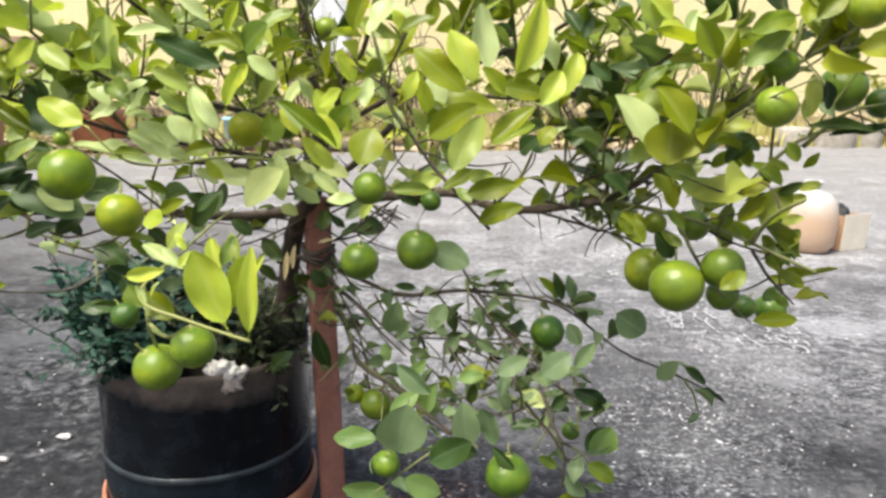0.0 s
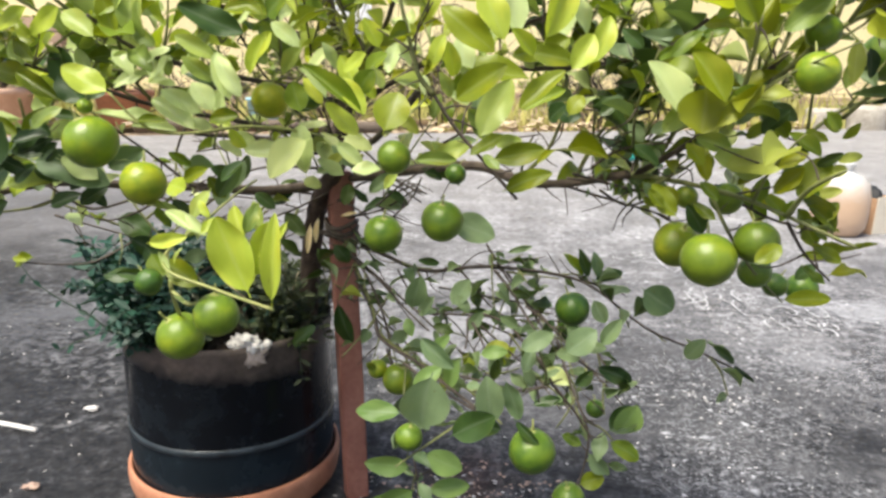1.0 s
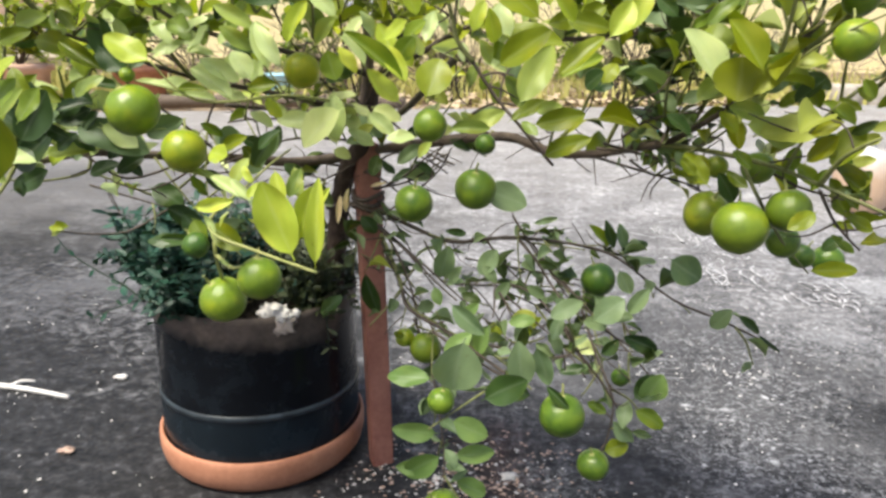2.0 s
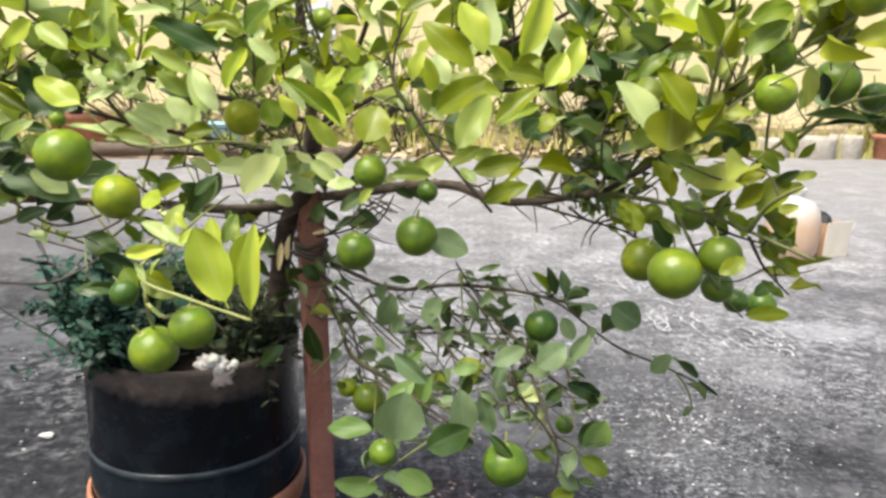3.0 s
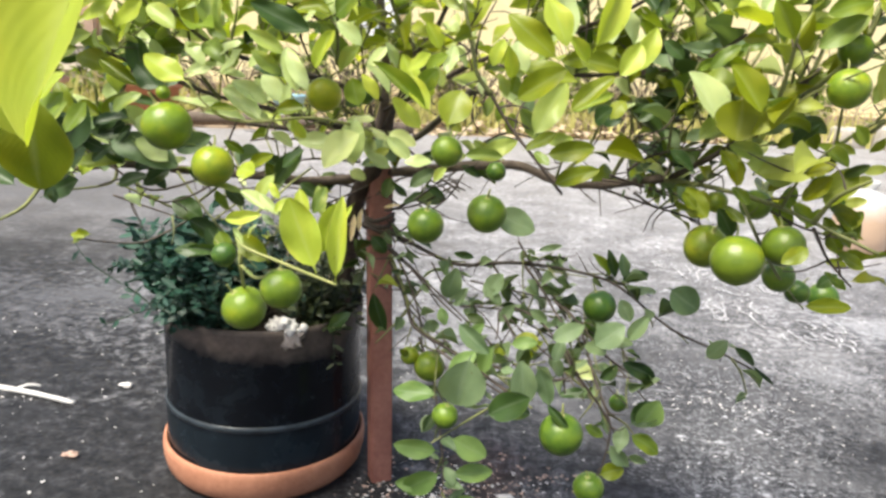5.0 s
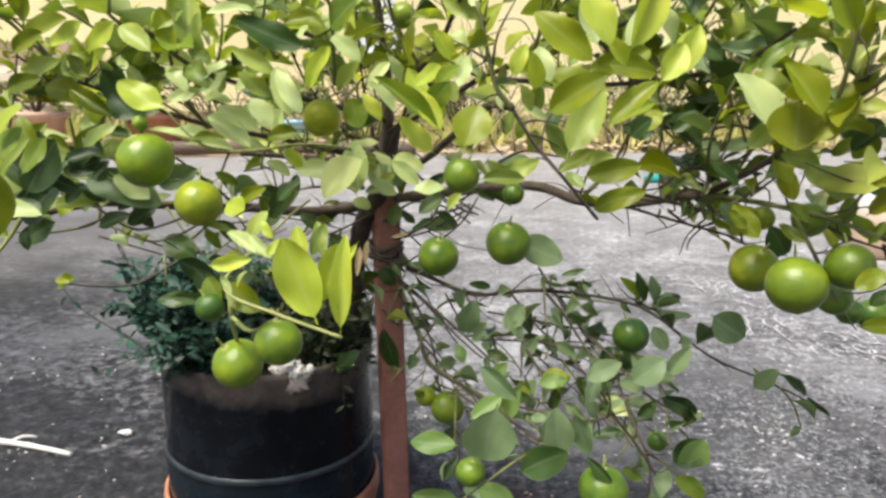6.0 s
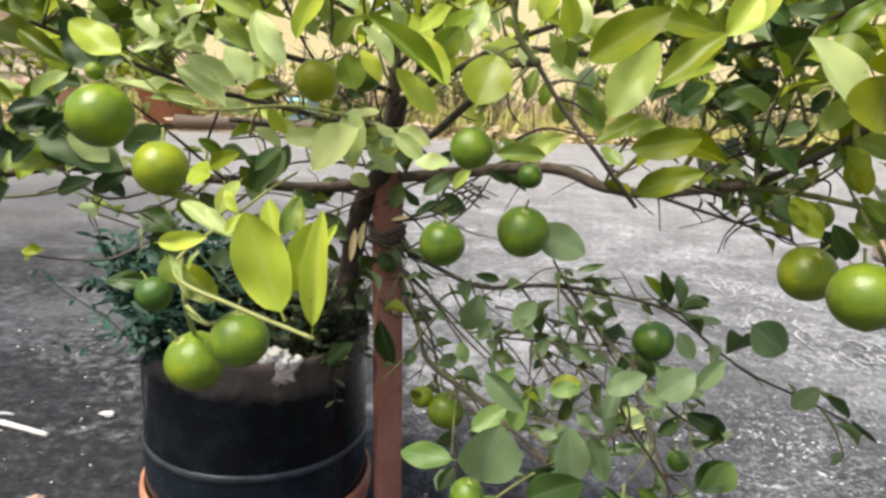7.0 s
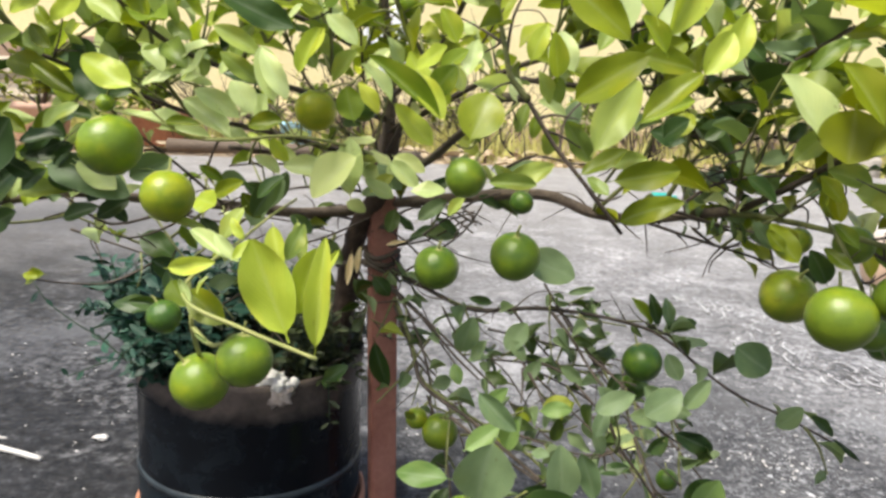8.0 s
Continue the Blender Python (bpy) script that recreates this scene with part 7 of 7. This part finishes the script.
def scrawl(name, centre, spread, strokes, seed):
    """Rubbed, unreadable chalk strokes and loops on the floor."""
    rng = random.Random(seed)
    verts, faces = [], []
    for _ in range(strokes):
        at = Vector((centre[0] + rng.uniform(-1, 1) * spread[0], centre[1] + rng.uniform(-1, 1) * spread[1], 0.0042))
        heading, turn = rng.uniform(0, 6.28), rng.choice((-1, 1)) * rng.uniform(0.05, 0.42)
        size, steps = rng.uniform(0.005, 0.0105), rng.randint(9, 22)
        line = [at]
        for _ in range(steps):
            heading += turn + rng.gauss(0, 0.18)
            line.append(line[-1] + Vector((math.cos(heading) * 0.62, math.sin(heading) * 1.25, 0)) * size)
        base = len(verts)
        for i, p in enumerate(line):
            d = (line[min(i + 1, len(line) - 1)] - line[max(i - 1, 0)]).normalized()
            s = Vector((-d.y, d.x, 0)) * 0.0024 * rng.uniform(0.3, 1.5)
            verts += [p + s, p - s]
        faces += [(base + 2 * i, base + 2 * i + 1, base + 2 * i + 3, base + 2 * i + 2) for i in range(len(line) - 1) if rng.random() < 0.93]
    tagged(new(name, mesh_of(name, verts, faces, CHALK)), "rubbed white chalk scrawl on the dark concrete", "chalk mark", "chalk scrawls", "structure")


def flakes(name, count, centre, spread, size, mat, label, seed, power=1.0):
    """Loose flakes lying flat, uneven, one joined mesh."""
    rng = random.Random(seed)
    verts, faces = [], []
    for _ in range(count):
        r = rng.random() ** power
        a = rng.uniform(0, 6.283)
        x, y = centre[0] + spread[0] * r * math.cos(a), centre[1] + spread[1] * r * math.sin(a)
        if (Vector((x, y)) - POT.xy).length < 0.16 or y > 6.3:
            continue
        s = size * rng.uniform(0.4, 1.5)
        n = rng.randint(4, 6)
        turn, base = rng.uniform(0, 6.28), len(verts)
        lift = rng.uniform(0.2, 0.6)
        for k in range(n):
            b = turn + 2 * math.pi * k / n
            q = s * rng.uniform(0.5, 1.0)
            verts.append((x + q * math.cos(b), y + q * 0.8 * math.sin(b), 0.0015 + s * lift * rng.random()))
        verts.append((x, y, 0.002 + s * 0.35))
        faces += [(base + k, base + (k + 1) % n, base + n) for k in range(n)]
    tagged(new(name, mesh_of(name, verts, faces, mat, False)), label, "litter", kind="stuff")


build_stick()
scrawl("chalk_scrawl", (0.64, 2.20), (0.09, 0.10), 13, 1)
scrawl("chalk_scrawl", (0.80, 2.06), (0.12, 0.10), 11, 2)
scrawl("chalk_scrawl", (0.66, 1.78), (0.10, 0.12), 9, 3)
scrawl("chalk_scrawl", (0.84, 1.66), (0.12, 0.12), 10, 4)
flakes("pale_litter", 800, (0.45, 1.2), (1.5, 1.2), 0.003, FLAKE, "scattered pale grit and dry flakes on the concrete", 5)
flakes("pale_litter", 300, (-0.06, 0.83), (0.20, 0.12), 0.0032, FLAKE, "pale flakes gathered round the foot of the stake", 6)
flakes("dry_petals", 520, (-0.01, 0.82), (0.22, 0.15), 0.0034, DRY, "dry orange-brown petals round the stake", 7)
flakes("pale_litter", 150, (-0.8, 1.0), (0.6, 0.6), 0.003, FLAKE, "scattered pale grit and dry flakes on the concrete", 8)


def build_curl(at, seed, mat, label):
    me = lump("dry_leaf", (at[0], at[1], 0.004), (0.011, 0.006, 0.004), mat, seed, 0.9, 1.6)
    tagged(new("dry_leaf", me), label, "dry leaf", "dry curled leaves")


build_curl((-0.634, 1.089), 1, FLAKE, "small pale curled dry leaf on the concrete")
build_curl((-0.600, 0.858), 2, DRY, "small yellow-brown curled dry leaf on the concrete")
build_curl((0.039, 0.841), 3, FLAKE, "small pale curled dry leaf on the concrete")


# ---- box with bag ----
def build_box():
    a, b = Vector((1.544, 2.631, 0)), Vector((1.675, 2.69, 0))
    e = (b - a).normalized()
    d = Vector((-e.y, e.x, 0))
    wide, deep, ang = (b - a).length, 0.20, math.degrees(math.atan2(e.y, e.x))
    carton = thing("cardboard_box", (a + b) / 2 + d * deep / 2, "small open cardboard box with a pale front standing on the concrete", "cardboard box")

    def panel(name, at, size, mat, label="", tilt=0, turn=0):
        part(name, box_mesh("box_" + name, size, pose(at.x, at.y, at.z, tilt, 0, ang + turn), mat, 0.001), carton, label)

    panel("front", a + e * wide / 2 + Vector((0, 0, 0.0715)), (wide, 0.005, 0.143), CARD_PALE, "pale cardboard face", 2)
    panel("side", a + d * deep / 2 + e * 0.003 + Vector((0, 0, 0.069)), (0.005, deep - 0.008, 0.138), CARD)
    panel("side", a + d * deep / 2 + e * (wide - 0.003) + Vector((0, 0, 0.066)), (0.005, deep - 0.008, 0.132), CARD)
    panel("back", a + d * deep + e * wide / 2 + Vector((0, 0, 0.069)), (wide, 0.005, 0.138), CARD)
    panel("base", a + d * deep / 2 + e * wide / 2 + Vector((0, 0, 0.004)), (wide - 0.01, deep - 0.01, 0.006), CARD)
    panel("flap", a + d * (deep + 0.035) + e * wide / 2 + Vector((0, 0, 0.150)), (wide, 0.075, 0.004), CARD, "brown cardboard flap folded back", 16)
    q = a + e * wide / 2 + d * 0.10
    tagged(new("black_bundle", lump("black_bundle", (q.x, q.y, 0.105), (0.058, 0.078, 0.075), BLACK, 5, 0.3)), "crumpled black rubber bundle in the cardboard box", "bundle")
    p = a + Vector((-0.128, 0.015, 0.002))
    sack = [(0, 0.0), (0.075, 0.002), (0.094, 0.03), (0.100, 0.08), (0.101, 0.14), (0.092, 0.19), (0.066, 0.222), (0.030, 0.236), (0.024, 0.245), (0.036, 0.262), (0.030, 0.272), (0, 0.266)]
    tagged(new("plastic_bag", turned("plastic_bag", sack, p, SACK, 40, True, 0.05, 6)), "knotted white plastic bag with peach-coloured contents beside the box", "plastic bag")


build_box()


# ---- far side of the yard ----
def far_pot(at, r, h, mat, label, seed, plant=True):
    pot = thing("plant_pot", at, label, "plant pot", "pots along the far side")
    prof = [(0, 0), (r * 0.72, 0), (r * 0.8, h * 0.05), (r * 0.95, h * 0.82), (r * 1.08, h * 0.84), (r * 1.1, h * 0.98), (r * 1.0, h), (r * 0.95, h * 0.9), (0, h * 0.88)]
    part("body", turned("far_pot_body", prof, at, mat, 32, True, 0.03, seed), pot)
    if plant:
        far_plant(at + Vector((0, 0, h * 0.88)), r * 1.9, seed)


def far_plant(at, size, seed):
    rng = random.Random(seed)
    plant = thing("shrub", at, "leafy green shrub growing at the far side of the yard", "shrub", "shrubs along the far side")
    sv, sf, verts, faces, uvs = [], [], [], [], []
    for _ in range(14):
        lean = Vector((rng.gauss(0, 0.6), rng.gauss(0, 0.6), rng.uniform(0.8, 1.6))).normalized()
        pts = [at + lean * size * u * 1.3 + Vector((rng.gauss(0, 0.02), rng.gauss(0, 0.02), 0)) for u in (0, 0.4, 0.8, 1.1)]
        pts[0] = at - Vector((0, 0, 0.01))
        v, f, line = tube(pts, 0.008, 0.003, 5)
        sf += [tuple(len(sv) + i for i in q) for q in f]
        sv += v
        for p in line[3:]:
            for _ in range(4):
                way = Vector((rng.gauss(0, 1), rng.gauss(0, 1), rng.gauss(0.1, 0.6))).normalized()
                m = leaf_pose(p, p + way * rng.uniform(0.07, 0.13), rng.uniform(0.35, 0.6), (rng.gauss(0, 0.5), -0.5, 1), 0)
                base = len(verts)
                shape = [(0, 0), (0.5, 0.4), (0.38, 0.75), (0, 1), (-0.38, 0.75), (-0.5, 0.4)]
                verts += [m @ Vector((x, y, 0.15 * abs(x))) for x, y in shape]
                for q in ((0, 1, 2, 3), (0, 3, 4, 5)):
                    faces.append(tuple(base + k for k in q))
                    uvs += [(0.5 + shape[k][0], shape[k][1]) for k in q]
    part("stem", mesh_of("shrub_stem", sv, sf, BROWN_TWIG), plant)
    me = mesh_of("shrub_foliage", verts, faces, LEAF[2 if seed % 2 else 1])
    me.uv_layers.new(name="blade").data.foreach_set("uv", [c for uv in uvs for c in uv])
    tagged(part("foliage", me, plant), kind="stuff")


def grow_bag(at, r, h, seed):
    prof = [(0, 0), (r * 0.9, 0), (r * 1.04, h * 0.2), (r * 0.98, h * 0.55), (r * 1.03, h * 0.85), (r * 0.92, h), (r * 0.85, h * 0.96), (0, h * 0.9)]
    tagged(new("grow_bag", turned("grow_bag", prof, at, GREY_BAG, 28, True, 0.09, seed)), "slumped dusty grey-white grow bag of soil", "grow bag", "grow bags along the far side")


far_pot(Vector((-3.35, 6.9, 0)), 0.27, 0.34, TERRACOTTA, "large terracotta pot at the far side of the yard", 31)
far_pot(Vector((-4.3, 6.5, 0)), 0.27, 0.36, PEACH, "terracotta pot at the far side of the yard", 32)
far_pot(Vector((5.5, 8.35, -0.06)), 0.17, 0.36, TERRACOTTA, "terracotta pot beside the grow bags", 33)
grow_bag(Vector((4.55, 8.2, -0.06)), 0.22, 0.32, 41)
grow_bag(Vector((5.0, 8.35, -0.06)), 0.18, 0.34, 42)
grow_bag(Vector((4.1, 8.3, -0.06)), 0.19, 0.28, 43)
for i, (x, y, s) in enumerate(((-2.2, 8.4, 0.5), (-0.6, 9.0, 0.5), (1.2, 9.2, 0.55), (2.6, 9.3, 0.5), (4.0, 9.5, 0.6), (6.2, 9.6, 0.7), (-4.6, 8.0, 0.6))):
    far_plant(Vector((x, y, -0.06)), s, 51 + i)


def earth_bank(name, at, size, mat, label, category, seed):
    tagged(new(name, lump(name, at, size, mat, seed, 0.4, 1.2, 4)), label, category)


earth_bank("earth_mound", (-2.6, 8.3, -0.1), (1.9, 0.6, 0.34), GROUND, "low mound of dry brown earth by the wall", "earth mound", 2)
earth_bank("earth_mound", (1.4, 8.7, -0.1), (2.2, 0.6, 0.26), GROUND, "low mound of dry brown earth by the wall", "earth mound", 4)


def far_litter(count, seed):
    rng = random.Random(seed)
    verts, faces = [], []
    for _ in range(count):
        x = rng.uniform(-6, 7)
        y = 6.9 + 0.32 * x * (1 if x > 0 else 0.4) + rng.uniform(0, 1.8)
        z, s, turn, base = -0.05 + rng.uniform(0, 0.10), rng.uniform(0.02, 0.09), rng.uniform(0, 6.28), len(verts)
        for k in range(5):
            b = turn + 2 * math.pi * k / 5
            verts.append((x + s * math.cos(b), y + s * 0.6 * math.sin(b), z + s * rng.uniform(0, 0.8)))
        faces += [(base, base + 1, base + 2), (base, base + 2, base + 3), (base, base + 3, base + 4)]
    tagged(new("leaf_litter", mesh_of("leaf_litter", verts, faces, LITTER, False)), "drift of dry leaves and rubble along the yard edge", "leaf litter", kind="stuff")


far_litter(2600, 61)
v, f, _ = tube([(-3.0, 6.35, 0.05), (-1.9, 6.45, 0.06), (-0.7, 6.6, 0.05)], 0.06, 0.05, 12, 0.1, 5)
tagged(new("log", mesh_of("log", v, f, BARK)), "grey-brown log lying along the far edge of the yard", "log")


def dry_brush(at, size, count, seed):
    """A leafless, twiggy dry shrub."""
    rng = random.Random(seed)
    bush = thing("dry_shrub", at, "leafless brown twiggy shrub standing before the wall", "dry shrub", "dry shrubs along the far side")
    for k in range(3):
        verts, faces = [], []
        for _ in range(count // 3):
            lean = Vector((rng.gauss(0, 0.7), rng.gauss(0, 0.4), rng.uniform(0.7, 1.5))).normalized()
            ln = size * rng.uniform(0.5, 1.1)
            kink = Vector((rng.gauss(0, 0.2), rng.gauss(0, 0.2), 0)) * ln
            root = at + Vector((rng.gauss(0, 0.08), rng.gauss(0, 0.08), -0.02))
            v, f, fine = tube([root, root + lean * ln * 0.5 + kink * 0.4, root + lean * ln + kink], 0.010, 0.003, 5)
            faces += [tuple(len(verts) + i for i in q) for q in f]
            verts += v
            for p in fine[2:]:
                w = (lean + Vector((rng.gauss(0, 0.8), rng.gauss(0, 0.8), rng.gauss(0, 0.4)))).normalized()
                v, f, _ = tube([p, p + w * ln * 0.18, p + w * ln * 0.32 + Vector((0, 0, 0.02))], 0.005, 0.002, 4)
                faces += [tuple(len(verts) + i for i in q) for q in f]
                verts += v
        part("stem", mesh_of("dry_stem", verts, faces, BROWN_TWIG), bush)



def far_grass(count, seed):
    rng = random.Random(seed)
    verts, faces = [], []
    for _ in range(count):
        x = rng.uniform(-7, 8)
        y = 7.6 + 0.12 * x + abs(rng.gauss(0, 0.9))
        h, lean = rng.uniform(0.10, 0.42), rng.gauss(0, 0.12)
        w, base, turn = rng.uniform(0.006, 0.016), len(verts), rng.uniform(-0.7, 0.7)
        cx, cy = w * math.cos(turn), w * math.sin(turn)
        verts += [(x - cx, y - cy, -0.06), (x + cx, y + cy, -0.06), (x + cx * 0.8 + lean * 0.4, y + cy, h * 0.6), (x - cx * 0.8 + lean * 0.4, y - cy, h * 0.6), (x + lean, y + lean * 0.5, h)]
        faces += [(base, base + 1, base + 2, base + 3), (base + 3, base + 2, base + 4)]
    tagged(new("dry_grass", mesh_of("dry_grass", verts, faces, STRAW)), "yellow-green dry grass along the foot of the wall", "grass", kind="stuff")


def brush_pile(count, seed):
    """Cut twigs and dry leaves heaped along the far side."""
    rng = random.Random(seed)
    verts, faces = [], []
    for _ in range(count):
        x = rng.uniform(-6.5, 6.5)
        y = 8.0 + 0.10 * x + rng.uniform(0, 1.3)
        top = 0.55 + 0.35 * noise.noise(Vector((x * 0.7, seed, 0)))
        p = Vector((x, y, -0.05 + top * rng.random() ** 1.6))
        d = Vector((rng.gauss(0, 1), rng.gauss(0, 0.5), rng.gauss(0.15, 0.55))).normalized() * rng.uniform(0.12, 0.5)
        d.z = max(d.z, -p.z)
        v, f, _ = tube([p, p + d * 0.5 + Vector((0, 0, rng.uniform(0, 0.03))), p + d], rng.uniform(0.005, 0.011), 0.003, 4)
        faces += [tuple(len(verts) + i for i in q) for q in f]
        verts += v
    tagged(new("brush_pile", mesh_of("brush_pile", verts, faces, PALE_TWIG)), "heap of pale cut twigs along the foot of the wall", "brush pile", kind="stuff")


def plank_stack():
    rng = random.Random(12)
    stack = thing("plank_stack", (-6.2, 9.0, -0.06), "stack of weathered grey-white boards by the wall", "plank stack")
    for k in range(9):
        z, w = -0.05 + 0.10 * k, rng.uniform(1.5, 2.2)
        part("plank", box_mesh("plank", (w, 0.24, 0.095), pose(-6.0 + rng.uniform(-0.25, 0.25), 9.0 + rng.uniform(-0.05, 0.05), z + 0.05, 0, 0, 6 + rng.uniform(-4, 4)), CARD_PALE if k % 3 else GREY_BAG, 0.008), stack)


plank_stack()
tagged(new("ledge", box_mesh("ledge", (7.0, 0.22, 0.42), pose(-8.9, 9.36, 0.98, 0, 0, 6), PLINTH, 0.03)), "reddish-brown brick ledge on the cream wall", "ledge", kind="structure")
brush_pile(1100, 66)
far_grass(3200, 64)
dry_brush(Vector((-1.4, 7.6, -0.06)), 1.3, 30, 71)
dry_brush(Vector((-0.2, 8.0, -0.06)), 1.2, 30, 72)
dry_brush(Vector((1.6, 8.0, -0.06)), 1.2, 30, 73)
dry_brush(Vector((-3.0, 7.9, -0.06)), 1.2, 24, 74)
dry_brush(Vector((3.2, 8.6, -0.06)), 1.2, 24, 75)


def build_tub():
    at = Vector((-2.1, 7.35, -0.06))
    tub = thing("tub", at, "pale blue plastic tub standing at the yard edge", "tub")
    prof = [(0, 0), (0.13, 0), (0.14, 0.02), (0.165, 0.30), (0.178, 0.305), (0.178, 0.33), (0.166, 0.335), (0.155, 0.30), (0.13, 0.03), (0, 0.03)]
    part("body", turned("tub_body", prof, at, BLUE, 36, True, 0.01, 3), tub)


def build_bottle():
    prof = [(0, 0), (0.034, 0.002), (0.037, 0.01), (0.037, 0.13), (0.030, 0.16), (0.014, 0.18), (0.014, 0.20), (0.017, 0.202), (0.017, 0.225), (0, 0.226)]
    me = turned("bottle", prof, (0, 0, 0), TEAL, 24)
    me.transform(pose(1.02, 4.75, 0.030, 0, 90, 12) @ Matrix.Scale(0.78, 4))
    tagged(new("bottle", me), "teal plastic bottle lying on the concrete", "bottle")


def build_cloth():
    bm = bmesh.new()
    bmesh.ops.create_grid(bm, x_segments=14, y_segments=18, size=0.5)
    for v in bm.verts:
        x, y = v.co.x, v.co.y
        v.co = Vector((x * 0.6 * (1 - 0.25 * y), -0.04 + 0.05 * math.sin(16 * x + 3 * y) * (0.6 - y), y * 0.85 - 0.08 * math.cos(7 * x)))
    bmesh.ops.solidify(bm, geom=bm.faces[:], thickness=0.006)
    bmesh.ops.transform(bm, matrix=pose(-1.62, 10.05, 1.42, 0, 0, 6), verts=bm.verts)
    tagged(new("cloth", bm_mesh("cloth", bm, BAG, True)), "white cloth hanging in folds on the wall", "cloth")


build_tub()
build_bottle()
build_cloth()
